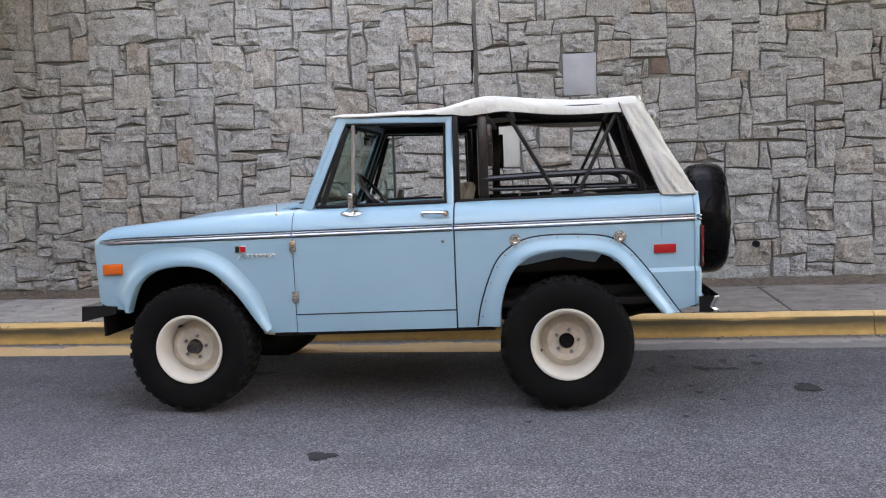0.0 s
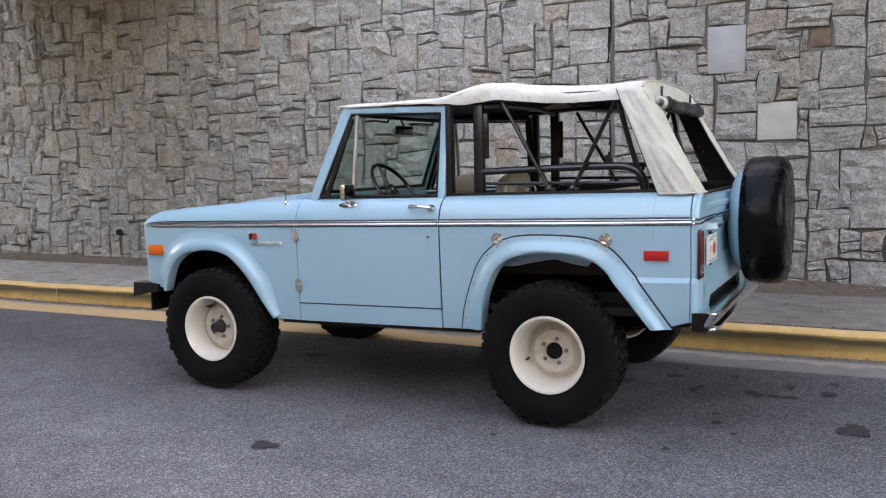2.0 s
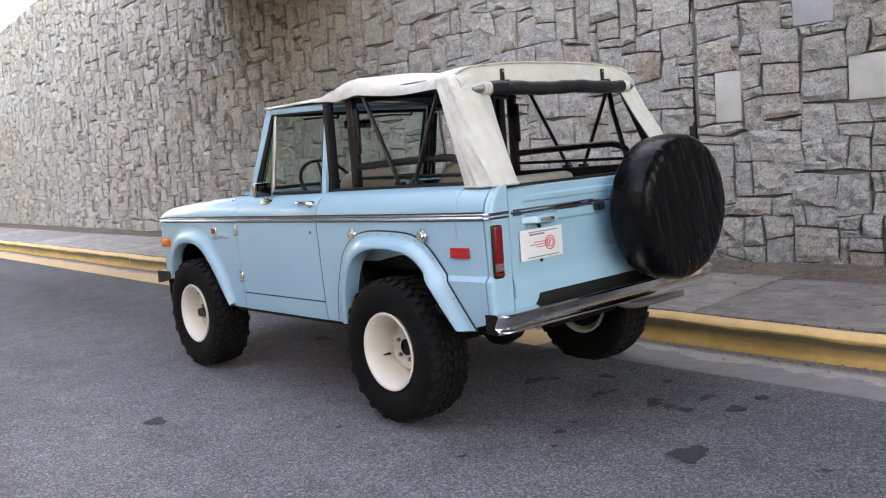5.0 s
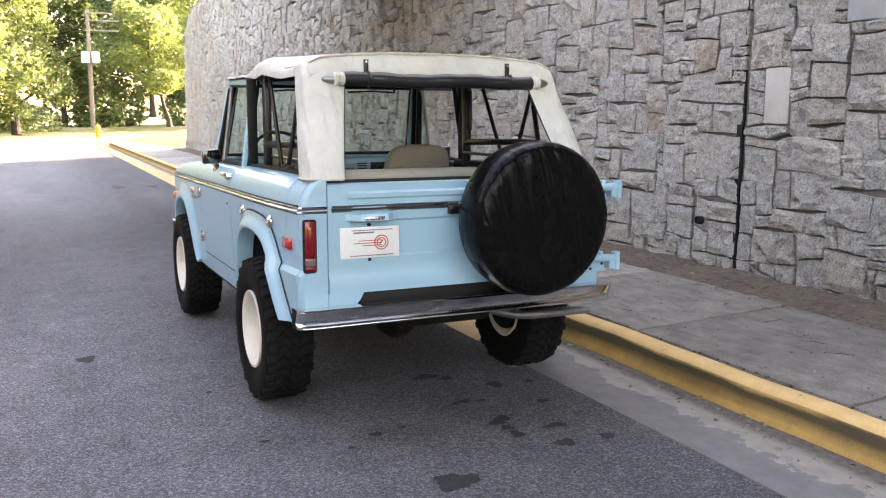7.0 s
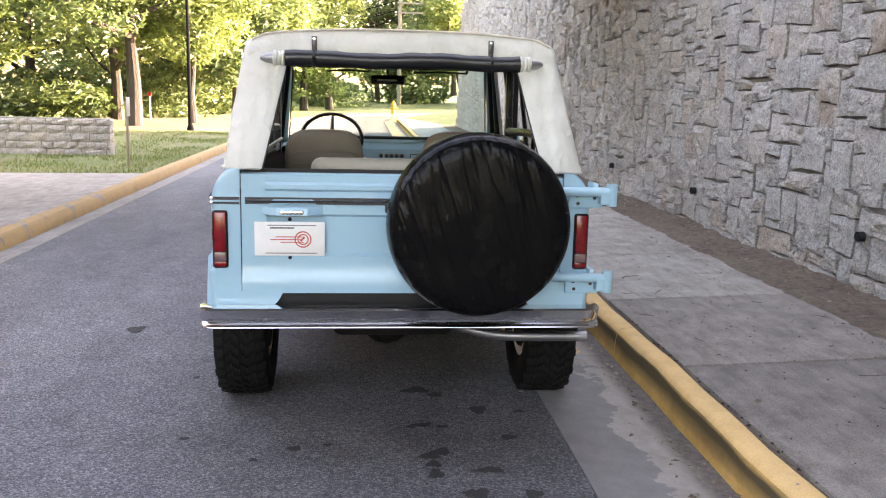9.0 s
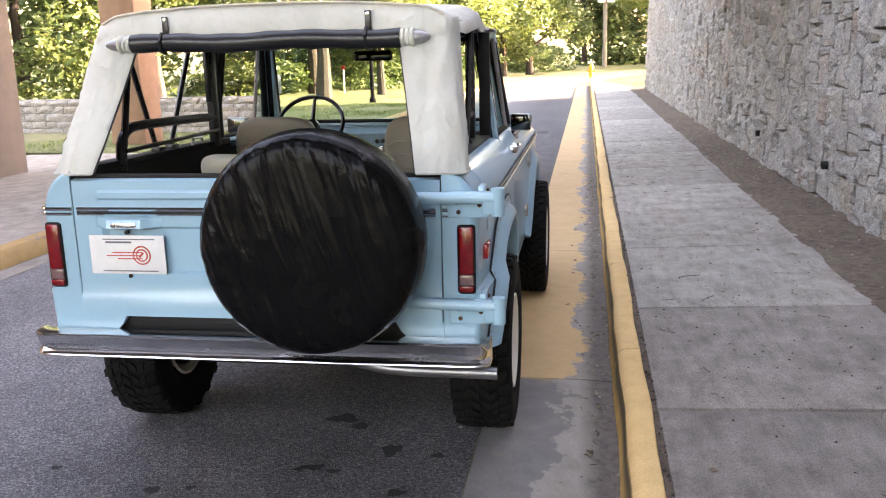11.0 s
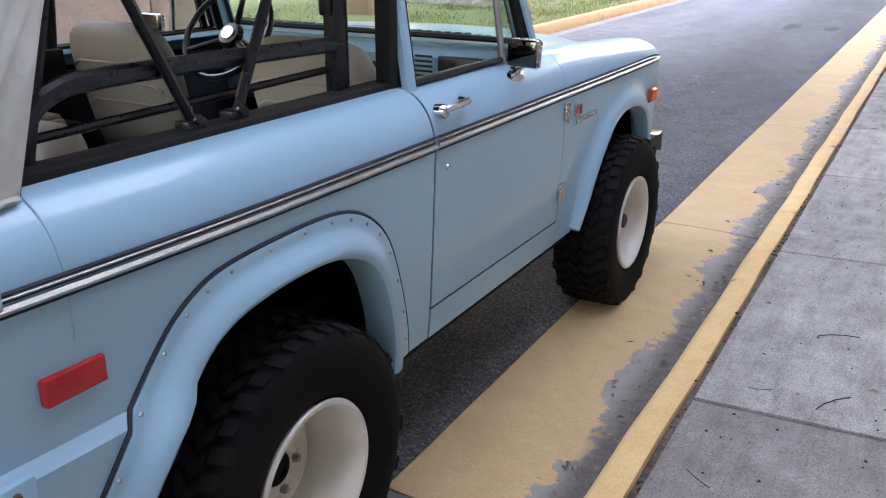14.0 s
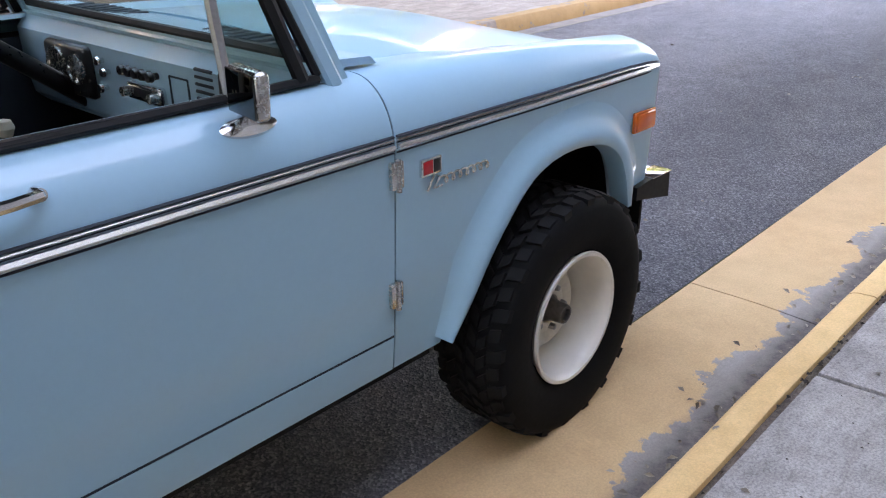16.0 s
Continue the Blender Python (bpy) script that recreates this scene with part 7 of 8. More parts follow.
def bucket(name, y0, y1, label):
    bm = bmesh.new()
    # squab with round shoulders
    secs = []
    for z, hw, t in ((0.80, 0.215, 0.11), (0.95, 0.228, 0.125), (1.10, 0.235, 0.12), (1.20, 0.238, 0.125), (1.27, 0.226, 0.125), (1.32, 0.206, 0.12), (1.345, 0.180, 0.105), (1.362, 0.140, 0.075), (1.37, 0.08, 0.03)):
        cx = 1.50 + 0.26 * (z - 0.80)
        ring = []
        for k in range(28):
            a = 2 * math.pi * k / 28
            ca, sa = math.cos(a), math.sin(a)
            ring.append(bm.verts.new((cx + t * 0.5 * math.copysign(abs(sa) ** 0.6, sa), (y0 + y1) / 2 + hw * math.copysign(abs(ca) ** 0.55, ca), z)))
        secs.append(ring)
    for a, b in zip(secs, secs[1:]):
        for k in range(28):
            bm.faces.new((a[k], a[(k + 1) % 28], b[(k + 1) % 28], b[k]))
    bm.faces.new(secs[0][::-1])
    bm.faces.new(secs[-1])
    seat = cpart(name, bm, SEAT, label, angle=60)
    bm = bmesh.new()
    cushion(bm, (1.08, y0, 0.78), (1.56, y1, 0.93), 0.05)
    cpart("seat_cushion", bm, SEAT, parent=seat, angle=60)
    yc = (y0 + y1) / 2
    for z, w in ((1.235, 0.20), (1.165, 0.20), (1.095, 0.19)):
        bm = bmesh.new()
        cx = 1.50 + 0.26 * (z - 0.80) + 0.060
        tube(bm, [(cx - 0.012, yc - w, z - 0.02), (cx - 0.001, yc - w * 0.8, z), (cx, yc, z + 0.003), (cx - 0.001, yc + w * 0.8, z), (cx - 0.012, yc + w, z - 0.02)], 0.006, 6)
        cpart("piping", bm, SEAT, parent=seat)
    bm = bmesh.new()
    box(bm, (1.12, y0 + 0.05, 0.64), (1.5, y1 - 0.05, 0.79), 0.01)
    cpart("seat_base", bm, FLAT_BLACK, parent=seat)


bucket("driver_seat", -0.655, -0.165, "taupe vinyl bucket seat with piped backrest")
bucket("passenger_seat", 0.17, 0.65, "taupe vinyl bucket seat with piped backrest")
bm = bmesh.new()
cushion(bm, (2.36, -0.44, 0.82), (2.50, 0.42, 1.257), 0.05, 0.10)
rs_ = cpart("rear_bench", bm, SEAT_LIGHT, "pale beige vinyl rear bench seat", angle=60)
bm = bmesh.new()
cushion(bm, (1.98, -0.378, 0.80), (2.40, 0.378, 0.95), 0.05)
cpart("seat_cushion", bm, SEAT_LIGHT, parent=rs_, angle=60)
for s in (-1, 1):
    bm = bmesh.new()
    cushion(bm, (1.90, min(s * 0.385, s * 0.418), 0.66), (2.95, max(s * 0.385, s * 0.418), 1.085), 0.012)
    cushion(bm, (1.90, min(s * 0.40, s * 0.655), 1.058), (2.95, max(s * 0.40, s * 0.655), 1.10), 0.015)
    cpart("inner_wheel_arch", bm, SEAT, angle=60)
bm = bmesh.new()
tube(bm, [(2.06, -0.64, 1.27), (2.07, -0.64, 1.30), (2.17, -0.64, 1.30), (2.18, -0.64, 1.27)], 0.007, 6)
cpart("grab_handle", bm, STEEL)

# ---- spare wheel on its swinging carrier ----
SX, SY, SZ = 3.19, 0.302, 1.034
bm = bmesh.new()
R, x1 = 0.384, 0.262
prof = [(0.0, 0.0), (0.20, 0.0), (0.30, 0.0), (0.352, 0.012), (0.376, 0.04), (R, 0.085), (R + 0.004, 0.14), (R, 0.19), (0.376, 0.222), (0.359, 0.244), (0.332, 0.256), (0.298, x1), (0.2, x1 + 0.004), (0.1, x1 + 0.006), (0.0, x1 + 0.006)]
fine = []
for (r0, h0), (r1, h1) in zip(prof, prof[1:]):
    for q in range(3):
        fine.append((r0 + (r1 - r0) * q / 3, h0 + (h1 - h0) * q / 3))
fine.append(prof[-1])
lathe(bm, fine, (SX, SY, SZ), (1, 0, 0.0), 72)
for v in bm.verts:
    p = v.co - Vector((SX, SY, SZ))
    a = math.atan2(p.z, p.y)
    r = math.hypot(p.y, p.z)
    if p.x > 0.02 and r > 0.05:
        k = max(0.0, 1 - abs(r - 0.34) / 0.07)
        n = noise.noise((math.cos(a) * 9, math.sin(a) * 9, p.x * 3)) + 0.6 * noise.noise((math.cos(a) * 22, math.sin(a) * 22, p.x * 6))
        v.co.x += 0.007 * n * k
        v.co.y += 0.003 * n * k * math.cos(a)
        v.co.z += 0.003 * n * k * math.sin(a)
        if r < 0.31:
            v.co.x += 0.006 * noise.noise((p.y * 14 + p.z * 4, p.z * 3.5, 2)) * min(1, r / 0.1)
cov = cpart("spare_wheel_cover", bm, COVER, "black wrinkled vinyl spare-tyre cover on the rear carrier", angle=70)
bm = bmesh.new()
lathe(bm, [(0.0, -0.08), (0.16, -0.08), (0.27, -0.05), (0.305, -0.02), (0.315, 0.01), (0.30, 0.02), (0, 0.02)], (SX, SY, SZ), (1, 0, 0), 40, False)
cpart("spare_wheel_back", bm, PAINT, "pale blue wheel disc behind the cover", parent=car)
for z in (1.163, 0.772):
    bm = bmesh.new()
    tube(bm, [(3.172, 0.918, z), (3.172, 0.30, z if z > 1 else z + 0.02)], 0.021, 12)
    ca = cpart("carrier_tube", bm, PAINT, "pale blue tube of the spare-wheel carrier")
    bm = bmesh.new()
    tube(bm, [(3.172, 0.918, z - 0.062), (3.172, 0.918, z + 0.036)], 0.024, 12)
    box(bm, (3.135, 0.865, z - 0.055), (3.19, 0.905, z + 0.02), 0.004)
    cpart("hinge_barrel", bm, PAINT, parent=ca)
    bm = bmesh.new()
    box(bm, (3.121, 0.735, z - 0.075), (3.14, 0.885, z + 0.018), 0.005)
    box(bm, (3.02, 0.845, z - 0.06), (3.13, 0.868, z + 0.035), 0.005)
    cpart("hinge_bracket", bm, PAINT, parent=ca)
    for y, dz in ((0.77, -0.02), (0.775, -0.055), (0.85, -0.03)):
        bm = bmesh.new()
        lathe(bm, [(0, 0.009), (0.006, 0.008), (0.009, 0.0)], (3.139, y, z + dz), (1, 0, 0), 8)
        cpart("bolt", bm, RUST, parent=ca)
    for x, dz in ((3.05, -0.02), (3.06, 0.012)):
        bm = bmesh.new()
        lathe(bm, [(0, 0.009), (0.006, 0.008), (0.009, 0.0)], (x, 0.868, z + dz), (0, 1, 0), 8)
        cpart("bolt", bm, RUST, parent=ca)

# ---- wheels ----
TYRE_R = 0.397


def tyre_mesh():
    V, F = [], []
    prof = [(0.205, -0.105), (0.225, -0.128), (0.27, -0.144), (0.32, -0.148), (0.355, -0.144), (0.374, -0.136), (0.383, -0.120), (0.3845, -0.09), (0.385, 0.0), (0.3845, 0.09), (0.383, 0.120), (0.374, 0.136), (0.355, 0.144), (0.32, 0.148), (0.27, 0.144), (0.225, 0.128), (0.205, 0.105)]
    seg = 60
    for k in range(seg):
        t = 2 * math.pi * k / seg
        for r, h in prof:
            V.append((r * math.cos(t), h, r * math.sin(t)))
    m = len(prof)
    for k in range(seg):
        a, b = k * m, ((k + 1) % seg) * m
        for j in range(m - 1):
            F.append((a + j, a + j + 1, b + j + 1, b + j))

    def block(t0, t1, h0, h1, r0, r1, skew=0.0, r1b=None):
        o = len(V)
        for r in (r0, r1):
            for t, h in ((t0, h0), (t1, h0), (t1, h1), (t0, h1)):
                tt = t + skew * (1 if h == h1 else 0)
                rr = r if r == r0 or r1b is None or abs(h) < abs(h0 + h1) / 2 else r1b
                V.append((rr * math.cos(tt), h, rr * math.sin(tt)))
        F.extend([(o + 4, o + 5, o + 6, o + 7), (o, o + 1, o + 5, o + 4), (o + 1, o + 2, o + 6, o + 5), (o + 2, o + 3, o + 7, o + 6), (o + 3, o, o + 4, o + 7)])

    N = 40
    for k in range(N):
        t, dt = 2 * math.pi * k / N, 2 * math.pi / N
        for s in (-1, 1):
            o = 0.5 * dt if s > 0 else 0
            # shoulder lugs, alternately long and short, over a plain side wall
            lg = 0.139 if k % 2 else 0.126
            block(t + o, t + o + 0.62 * dt, s * 0.088, s * lg, 0.366, TYRE_R, 0.16 * dt * s, 0.388)
            block(t + o + 0.34 * dt, t + o + 0.92 * dt, s * 0.046, s * 0.080, 0.368, TYRE_R, 0.40 * dt * s)
            block(t + o - 0.1 * dt, t + o + 0.50 * dt, s * 0.007, s * 0.040, 0.368, TYRE_R, -0.40 * dt * s)
    me = bpy.data.meshes.new("tyre")
    me.from_pydata([(x, y * 0.90, z) for x, y, z in V], [], F)
    sm = [i < seg * (m - 1) for i in range(len(F))]
    me.polygons.foreach_set("use_smooth", sm)
    me.materials.append(RUBBER)
    me.materials.append(TREAD)
    me.polygons.foreach_set("material_index", [int(not q) for q in sm])
    return me


def lathe_mesh(name, prof, mat, seg=48, close=False):
    bm = bmesh.new()
    lathe(bm, prof, (0, 0, 0), (0, 1, 0), seg, close)
    return finish(name, bm, mat)


TYRE = tyre_mesh()
RIM = lathe_mesh("wheel", [(0.205, -0.108), (0.192, -0.112), (0.186, -0.09), (0.170, -0.05), (0.170, 0.02), (0.185, 0.06), (0.190, 0.10), (0.200, 0.106), (0.213, 0.110), (0.2165, 0.117), (0.2135, 0.124), (0.203, 0.1235), (0.197, 0.116), (0.189, 0.102), (0.183, 0.07), (0.174, 0.03), (0.168, -0.012), (0.165, -0.045), (0.150, -0.047)], CREAM)
DISC = lathe_mesh("wheel_disc", [(0.166, -0.022), (0.150, -0.014), (0.132, 0.010), (0.118, 0.022), (0.10, 0.021), (0.083, 0.012), (0.066, 0.016), (0.049, 0.018), (0.047, 0.012), (0.047, -0.02)], CREAM_OLD, 40)
HUB_R = lathe_mesh("hub", [(0.047, -0.02), (0.045, 0.022), (0.040, 0.026), (0.030, 0.024), (0.028, 0.018), (0, 0.016)], UNDER, 20)
HUB_F = lathe_mesh("hub", [(0.047, -0.02), (0.046, 0.012), (0.040, 0.022), (0.034, 0.040), (0.033, 0.072), (0.030, 0.082), (0.021, 0.084), (0.018, 0.072), (0, 0.070)], HUB_DARK, 20)
DRUM = lathe_mesh("brake_drum", [(0.0, -0.112), (0.06, -0.116), (0.150, -0.114), (0.158, -0.10), (0.158, -0.062)], UNDER, 28)
NUT = lathe_mesh("wheel_nut", [(0.012, 0.0), (0.012, 0.012), (0.009, 0.020), (0.0, 0.021)], STEEL, 6)
VALVE = lathe_mesh("valve", [(0.008, 0.0), (0.006, 0.02), (0.004, 0.045), (0, 0.046)], BLACK, 8)
for x, front in ((-0.010, True), (2.327, False)):
    for s in (-1, 1):
        w = new("wheel", RIM)
        w.parent = car
        w.matrix_basis = Matrix.Translation((x - 1.2, (-0.80 if front else -0.785) if s < 0 else (0.842 if front else 0.788), 0.397)) @ Matrix.Rotation(radians(0 if s > 0 else 180), 4, "Z") @ Matrix.Rotation(radians(31 * (x + s)), 4, "Y")
        tagged(w, "cream painted deep-dish steel wheel")
        for nm, me, loc in (("tyre", TYRE, None), ("wheel_disc", DISC, None), ("hub", HUB_F if front else HUB_R, None), ("brake_drum", DRUM, None)):
            o = new(nm, me)
            o.parent = w
            if nm in ("wheel_disc", "hub") and not front:
                o.location.y = -0.028
            if nm == "tyre":
                tagged(o, "black mud-terrain tyre with chunky tread")
        for k in range(5):
            t = 2 * math.pi * k / 5
            o = new("wheel_nut", NUT)
            o.parent = w
            o.location = (0.070 * math.cos(t), 0.014 - (0 if front else 0.028), 0.070 * math.sin(t))
        o = new("valve", VALVE)
        o.parent = w
        o.location = (0.150, -0.008, 0.06)

# ---- chassis ----
for s in (-1, 1):
    bm = bmesh.new()
    tube(bm, [(-0.6, s * 0.36, 0.60), (0.3, s * 0.36, 0.58), (0.7, s * 0.38, 0.52), (1.8, s * 0.38, 0.52), (2.1, s * 0.38, 0.64), (2.6, s * 0.38, 0.66), (3.08, s * 0.38, 0.60)], 0.05, 8)
    cpart("frame_rail", bm, UNDER, rake=False)
    bm = bmesh.new()
    tube(bm, [(1.85, s * 0.47, 0.55), (2.1, s * 0.47, 0.46), (2.34, s * 0.47, 0.44), (2.6, s * 0.47, 0.48), (2.95, s * 0.47, 0.57)], 0.025, 6)
    cpart("leaf_spring", bm, UNDER, rake=False)
    bm = bmesh.new()
    tube(bm, [(0.03, s * 0.47, 0.42), (0.10, s * 0.47, 0.95)], 0.03, 8)
    cpart("shock_absorber", bm, STEEL, rake=False)
    bm = bmesh.new()
    tube(bm, [(2.42, s * 0.45, 0.42), (2.62, s * 0.40, 0.80)], 0.028, 8)
    cpart("shock_absorber", bm, STEEL, rake=False)
for x, dy in ((0.0, 0.18), (2.337, -0.05)):
    bm = bmesh.new()
    tube(bm, [(x, -0.72, 0.397), (x, 0.72, 0.397)], 0.042, 10)
    lathe(bm, [(0.0, -0.14), (0.08, -0.12), (0.13, -0.03), (0.13, 0.04), (0.08, 0.13), (0, 0.15)], (x, dy, 0.397), (1, 0, 0), 16, False)
    cpart("axle", bm, UNDER, rake=False)
bm = bmesh.new()
box(bm, (0.75, -0.25, 0.42), (1.35, 0.20, 0.60), 0.05)
tube(bm, [(1.3, -0.03, 0.5), (2.25, -0.05, 0.42)], 0.035, 8)
tube(bm, [(0.9, 0.28, 0.5), (1.8, 0.30, 0.5), (2.1, 0.32, 0.6), (2.8, 0.30, 0.62)], 0.03, 8)
cpart("gearbox", bm, UNDER, rake=False)
bm = bmesh.new()
box(bm, (1.72, -0.30, 0.46), (2.02, 0.28, 0.60), 0.04)
cpart("skid_plate", bm, UNDER, rake=False)
bm = bmesh.new()
box(bm, (2.5, -0.32, 0.48), (3.0, 0.25, 0.64), 0.04)
cpart("fuel_tank", bm, UNDER, rake=False)
# the car stands a touch askew to the kerb
car.location.y = 0.004
car.rotation_euler.z = radians(0.33)

# ---- the high stone wall beside the sidewalk ----
wall = empty("wall_north", (0, WALL_Y, 0), "high retaining wall of rough-faced grey granite blocks", "wall", kind="structure")
WALL_X0, WALL_X1, WALL_TOP = -27.6, 16.0, 6.5
WALL_FOOT = 0.12


def wall_top(x):
    return interp(x, [(-27, 5.2), (-10, 6.5)]) - 0.9 * max(0.0, (-x - 26.2) / 1.4) ** 2.5


bm = bmesh.new()
cols = []
for x in np.linspace(WALL_X0, WALL_X1, 80):
    cols.append([(x, WALL_Y + 0.018 + 0.02 * z, z) for z in np.linspace(-0.3, wall_top(x), 20)])
outer = [[Vector(p) for p in c] for c in cols]
skin(bm, outer, offset(outer, (0, 0.6, 0)))
part("mortar_bed", bm, MORTAR, wall)

U = 0.092
NX, NZ = int((WALL_X1 - WALL_X0) / U), int((WALL_TOP - WALL_FOOT) / U)
SEAM_X = 1.43
seam_i = round((SEAM_X - WALL_X0) / U)
taken = np.zeros((NX + 1, NZ + 1), bool)
rng = random.Random(21)
FLAT = [(3, 2), (4, 2), (4, 3), (3, 2), (5, 3), (2, 2), (5, 2), (3, 3), (4, 3), (3, 2), (2, 1), (3, 1), (2, 2), (4, 3), (2, 3), (5, 4), (3, 4)]
TALL = [(1, 2), (2, 3), (2, 4), (2, 3), (3, 3), (1, 3), (2, 2), (3, 2), (2, 4), (3, 4), (1, 1), (2, 1), (1, 2), (2, 3)]
jit = {}


def corner(i, k):
    if (i, k) not in jit:
        h = random.Random(i * 7919 + k * 104729)
        jit[i, k] = (h.uniform(-0.026, 0.026), h.uniform(-0.026, 0.026))
    jx, jz = jit[i, k]
    if i == seam_i:
        jx = 0
    return WALL_X0 + i * U + jx, WALL_FOOT + k * U + jz


# smooth inset slabs, given by place and size
PATCHES = [(2.44, 2.24, 0.25, 0.45, SMOOTH_STONE), (1.66, 1.52, 0.2, 0.4, PALE_STONE), (2.86, 1.62, 0.36, 0.3, PALE_STONE), (3.37, 2.45, 0.1, 0.1, BRICK_RED)]
for px, pz, pw, ph, pm in PATCHES:
    i0, i1 = int((px - WALL_X0) / U), int((px + pw - WALL_X0) / U + 0.999)
    k0, k1 = int((pz - WALL_FOOT) / U), int((pz + ph - WALL_FOOT) / U + 0.999)
    taken[i0:i1, k0:k1] = True
    x0, z0, x1, z1 = WALL_X0 + i0 * U + 0.01, WALL_FOOT + k0 * U + 0.01, WALL_X0 + i1 * U - 0.01, WALL_FOOT + k1 * U - 0.01
    bm = bmesh.new()
    box(bm, (x0, WALL_Y - 0.012 + 0.02 * z0, z0), (x1, WALL_Y + 0.06, z1), 0.008)
    part("stone", bm, pm, wall, "smooth flat slab set among the rough blocks")

stones = []
for k in range(NZ):
    for i in range(NX):
        if taken[i, k]:
            continue
        x = WALL_X0 + i * U
        tall = 0.12 if x > -3.5 else (0.75 if x < -5.5 else 0.45)
        run = 1
        while run < 5 and i + run < NX and not taken[i + run, k] and i + run != seam_i:
            run += 1
        for _ in range(24):
            w, h = rng.choice(TALL if rng.random() < tall else FLAT)
            if run - w == 1 and run < 5:
                w += 1
            if i + w > NX or k + h > NZ or taken[i : i + w, k : k + h].any() or (i < seam_i < i + w):
                continue
            break
        else:
            w = h = 1
            # a narrow gap is closed by stretching one stone along it
            while i + w < NX and not taken[i + w, k] and w < 3 and i + w != seam_i:
                w += 1
        taken[i : i + w, k : k + h] = True
        stones.append((i, k, w, h))


def wall_stone(i, k, w, h, n, seed):
    """The points of one block in the wall, in world metres."""
    r = random.Random(seed)
    c = [corner(i, k), corner(i + w, k), corner(i + w, k + h), corner(i, k + h)]
    g = 0.008
    left = g + (0.018 if i == seam_i else 0)
    right = g + (0.018 if i + w == seam_i else 0)
    c = [(c[0][0] + left, c[0][1] + g), (c[1][0] - right, c[1][1] + g), (c[2][0] - right, c[2][1] - g), (c[3][0] + left, c[3][1] - g)]
    deep = r.uniform(0.018, 0.058)
    far = min(1.0, max(0.0, (-1.5 - c[0][0]) / 4.0))
    deep += far * r.uniform(0.0, 0.045)
    lean = 0.035 + 0.04 * far
    tilt_u, tilt_v = r.uniform(-lean, lean), r.uniform(-lean, lean)
    rough = r.uniform(0.024, 0.058)
    sx, sz = r.uniform(0, 90), r.uniform(0, 90)
    V, F, idx = [], [], {}
    W, H = w * U, h * U
    for a in range(n + 1):
        for b in range(n + 1):
            u, v = a / n, b / n
            x = (1 - v) * ((1 - u) * c[0][0] + u * c[1][0]) + v * ((1 - u) * c[3][0] + u * c[2][0])
            z = (1 - v) * ((1 - u) * c[0][1] + u * c[1][1]) + v * ((1 - u) * c[3][1] + u * c[2][1])
            rim = a in (0, n) or b in (0, n)
            if rim:
                e = noise.noise((x * 9, z * 9, 3.3)) * 0.012
                x, z = x + e * (a in (0, n)), z + e * (b in (0, n))
                y = -deep * r.uniform(0.5, 0.95)
            else:
                y = -deep - tilt_u * (u - 0.5) - tilt_v * (v - 0.5)
                y -= rough * (noise.noise((u * W * 7 + sx, v * H * 7 + sz, 1.1)) + 0.7 * noise.noise((u * W * 19 + sx, v * H * 19 + sz, 2.2)))
                x, z = x + r.uniform(-1, 1) * 0.12 * W / n, z + r.uniform(-1, 1) * 0.12 * H / n
            idx[a, b] = len(V)
            V.append((x, WALL_Y + 0.02 * z + y, z))
    ring = [(a, 0) for a in range(n)] + [(n, b) for b in range(n)] + [(a, n) for a in range(n, 0, -1)] + [(0, b) for b in range(n, 0, -1)]
    back = {}
    for q in ring:
        back[q] = len(V)
        p = V[idx[q]]
        V.append((p[0], WALL_Y + 0.02 * p[2] + 0.05, p[2]))
    for a in range(n):
        for b in range(n):
            q = (idx[a, b], idx[a + 1, b], idx[a + 1, b + 1], idx[a, b + 1])
            if (a + b) % 2:
                F += [(q[0], q[1], q[2]), (q[0], q[2], q[3])]
            else:
                F += [(q[0], q[1], q[3]), (q[1], q[2], q[3])]
    for p, q in zip(ring, ring[1:] + ring[:1]):
        F.append((idx[p], back[p], back[q], idx[q]))
    return V, F


near_V, near_F, far_V, far_F = [], [], [], []
near_stones = sorted(stones, key=lambda s: abs(WALL_X0 + s[0] * U - 1.2) + 0.9 * abs(WALL_FOOT + s[1] * U - 1.6))
single = set(near_stones[:300])
for n_s, s in enumerate(stones):
    x = WALL_X0 + s[0] * U
    if wall_top(x) < WALL_FOOT + (s[1] + s[3]) * U:
        continue
    if s in single:
        V, F = wall_stone(*s, 5, n_s)
        ob = new("stone", mesh_of("stone", V, F, STONE))
        ob.parent, ob.matrix_parent_inverse = wall, Matrix.Translation(-wall.location)
        continue
    V, F = wall_stone(*s, 5 if -9 < x < 7 else 4, n_s)
    o = len(far_V)
    far_V += V
    far_F += [tuple(i + o for i in f) for f in F]
ob = new("stones", mesh_of("stones", far_V, far_F, STONE_FAR))
ob.parent, ob.matrix_parent_inverse = wall, Matrix.Translation(-wall.location)
tagged(ob, "rough-faced granite blocks farther along the wall", kind="stuff")
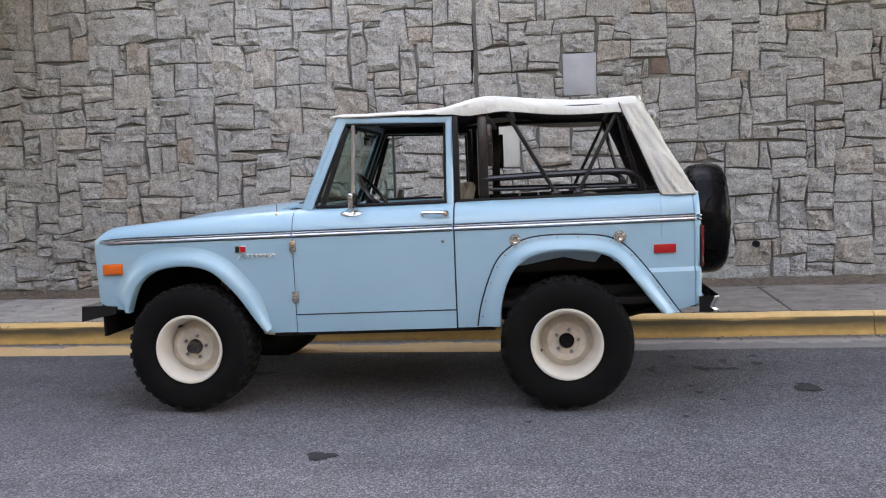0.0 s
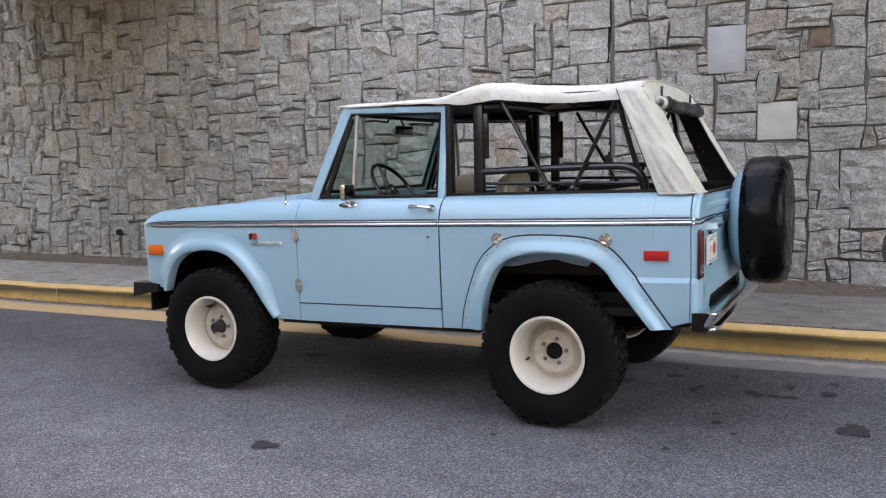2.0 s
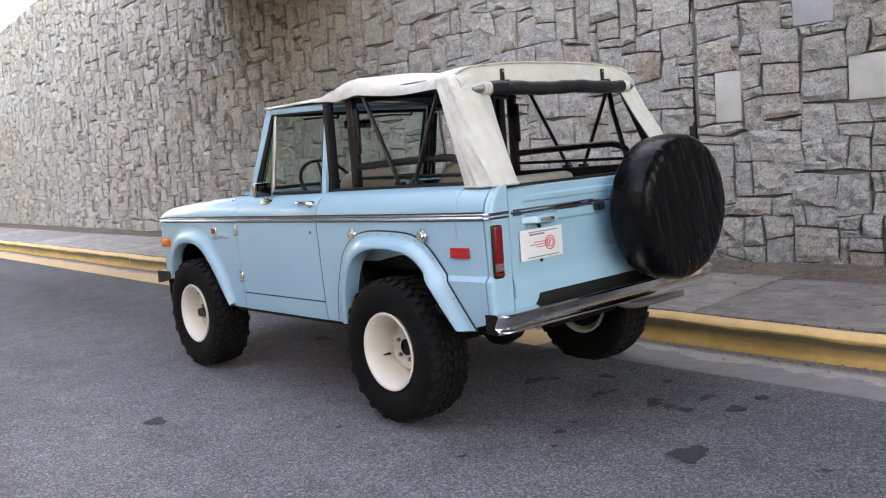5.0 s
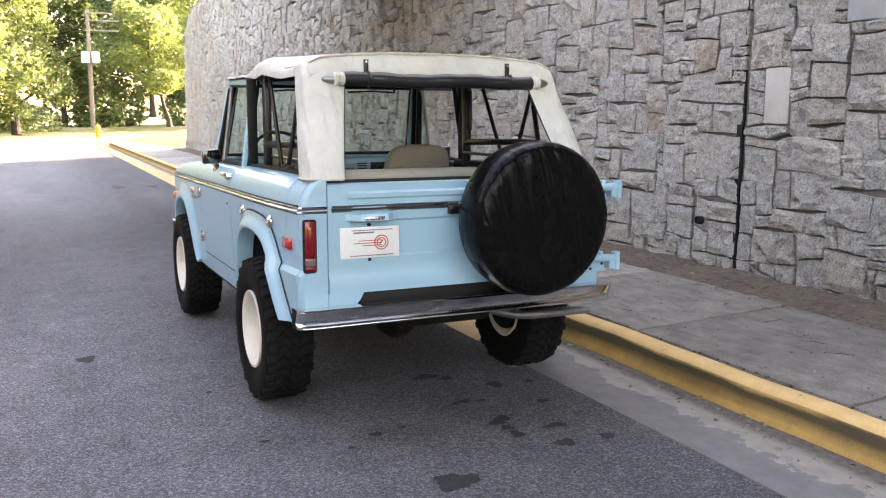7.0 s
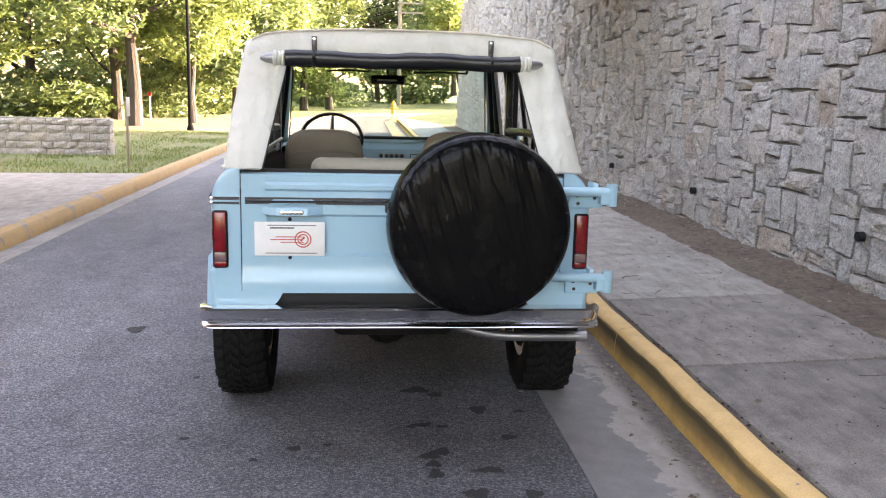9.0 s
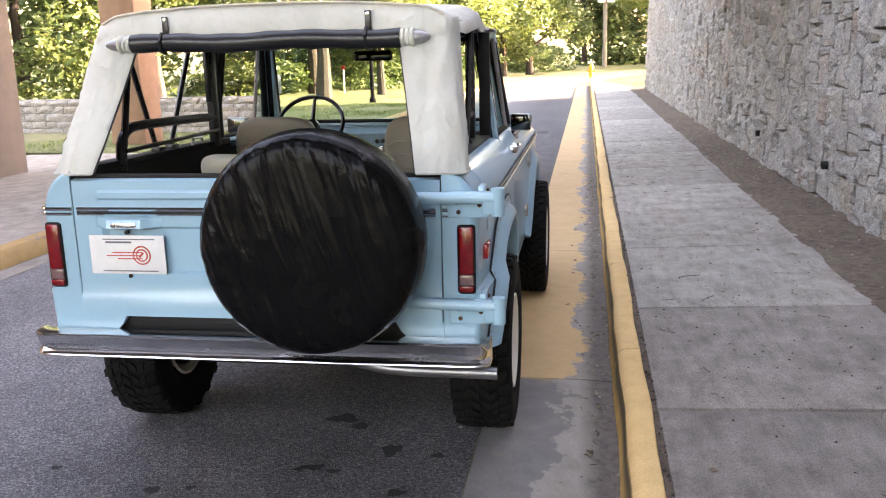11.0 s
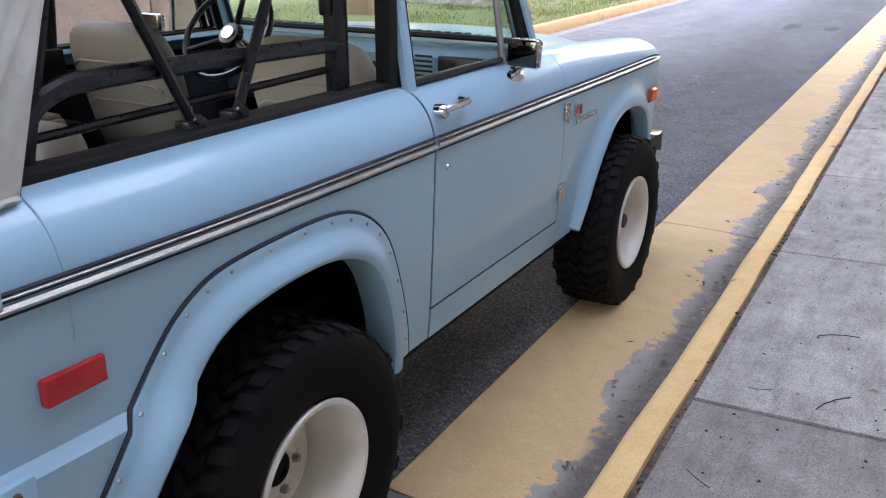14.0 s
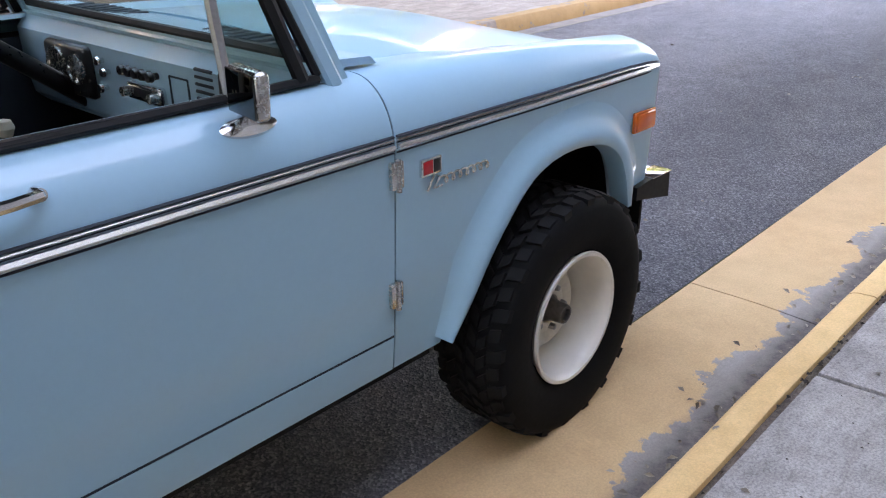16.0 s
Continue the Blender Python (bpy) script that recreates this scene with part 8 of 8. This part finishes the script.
# expansion joint and weep holes
bm = bmesh.new()
box(bm, (SEAM_X - 0.03, WALL_Y - 0.002, 0.05), (SEAM_X + 0.03, WALL_Y + 0.03, 1.5))
part("joint_filler", bm, HOLE, wall)
bm = bmesh.new()
rr = [Vector((SEAM_X + 0.012 * math.sin(z * 5), WALL_Y + 0.02 * z - 0.004, z)) for z in np.linspace(0.2, 5.2, 40)]
tube(bm, rr, 0.017, 6)
part("joint_filler", bm, HOLE, wall)
for hx, hz in ((4.35, 0.62), (1.06, 0.66), (-2.2, 0.62), (7.6, 0.6), (-5.4, 0.62)):
    bm = bmesh.new()
    lathe(bm, [(0.0, 0.0), (0.03, 0.0), (0.036, -0.02), (0.036, 0.03)], (hx, WALL_Y - 0.06, hz), (0, 1, 0), 12, False)
    part("weep_hole", bm, HOLE, wall)
# returning face at the wall's far end
bm = bmesh.new()
end = [[Vector((WALL_X0 + 0.02 - 0.02 * k, WALL_Y + 0.04 + 0.3 * k, z)) for z in np.linspace(-0.3, wall_top(WALL_X0), 12)] for k in range(30)]
skin(bm, end, offset(end, (0.4, 0, 0)))
part("end_face", bm, MORTAR, wall)

# fallen leaves, twigs and pale litter along the gutter and the soil
rng = random.Random(8)
V, F = [], []
for _ in range(2200):
    q = rng.random()
    if q < 0.4:
        x, y = rng.uniform(-12, 9), rng.gauss(1.29, 0.06)
        z = gutter_z(y) + 0.006
    elif q < 0.85:
        x, y = rng.uniform(-12, 9), rng.uniform(2.9, 3.35)
        z = walk_z(WALK1) + 0.035
    else:
        x, y = rng.uniform(-9, 8), rng.uniform(1.6, 2.85)
        z = walk_z(y) + 0.006
    if q > 0.955:
        x, y = rng.uniform(-7, 9), rng.uniform(-3.4, 0.7)
        z = road_z(y) + 0.006
    y = min(y, GUT1 - 0.005) if q < 0.4 else y
    s = rng.uniform(0.006, 0.022)
    a = rng.uniform(0, 6.28)
    u, w = Vector((math.cos(a), math.sin(a), rng.uniform(-0.2, 0.3))) * s, Vector((-math.sin(a), math.cos(a), rng.uniform(-0.2, 0.3))) * s * rng.uniform(0.25, 0.7)
    p = Vector((x, y, z))
    o = len(V)
    V += [tuple(p - u), tuple(p + w + Vector((0, 0, s * 0.4))), tuple(p + u), tuple(p - w)]
    F += [(o, o + 1, o + 2), (o, o + 2, o + 3)]
LITTER = foliage("dry_leaf_litter", (0.07, 0.045, 0.03), (0.17, 0.12, 0.075), (0.42, 0.36, 0.28))
tagged(new("leaf_litter", mesh_of("leaf_litter", V, F, LITTER)), "dry leaves and grit along the gutter and wall foot", "litter", "", "stuff")

# thin twigs and dark crumbs scattered over the sidewalk
rng = random.Random(21)
V, F = [], []
for _ in range(70):
    p, a, ln = Vector((rng.uniform(-9, 8), rng.uniform(1.65, 2.8), 0)), rng.uniform(0, 6.28), rng.uniform(0.05, 0.17)
    r, bend = rng.uniform(0.0008, 0.0017), rng.uniform(-0.25, 0.25)
    rows = []
    for k in range(4):
        f = k / 3 - 0.5
        q = p + Vector((math.cos(a + bend * f * 2), math.sin(a + bend * f * 2), 0)) * ln * f
        z = walk_z(min(max(q.y, KERB1), WALK1)) + 0.004
        w = Vector((-math.sin(a), math.cos(a), 0)) * r
        rows.append([(q.x - w.x, q.y - w.y, z), (q.x + w.x, q.y + w.y, z), (q.x, q.y, z + 1.8 * r)])
    o = len(V)
    for row in rows:
        V += row
    for k in range(3):
        for j in range(3):
            F.append((o + 3 * k + j, o + 3 * k + (j + 1) % 3, o + 3 * k + 3 + (j + 1) % 3, o + 3 * k + 3 + j))
for _ in range(700):
    x, y, s = rng.uniform(-10, 8), rng.uniform(1.62, 2.85), rng.uniform(0.003, 0.009)
    z, a, o = walk_z(y) + 0.003, rng.uniform(0, 6.28), len(V)
    V += [(x + s * rng.uniform(0.6, 1.3) * math.cos(a + 2.09 * k), y + s * rng.uniform(0.6, 1.3) * math.sin(a + 2.09 * k), z) for k in range(3)] + [(x, y, z + s * 0.7)]
    F += [(o, o + 1, o + 3), (o + 1, o + 2, o + 3), (o + 2, o, o + 3)]
for _ in range(260):
    # crumbs caught between kerb and slabs
    x, y, s = rng.uniform(-10, 8), KERB1 + rng.uniform(0.0, 0.026), rng.uniform(0.006, 0.014)
    z, a, o = walk_z(KERB1) - 0.004, rng.uniform(0, 6.28), len(V)
    V += [(x + s * rng.uniform(0.6, 1.8) * math.cos(a + 2.09 * k), y + s * rng.uniform(0.5, 1.0) * math.sin(a + 2.09 * k), z) for k in range(3)] + [(x, y, z + s * 0.7)]
    F += [(o, o + 1, o + 3), (o + 1, o + 2, o + 3), (o + 2, o, o + 3)]
CRUMBS = surface("dark_twigs", (0.05, 0.036, 0.026), 0.9, 0, 0.4, 3, 60, 0.2, 0.002)
tagged(new("twigs_and_crumbs", mesh_of("twigs_and_crumbs", V, F, CRUMBS)), "thin dark twigs and crumbs strewn over the sidewalk", "litter", "", "stuff")
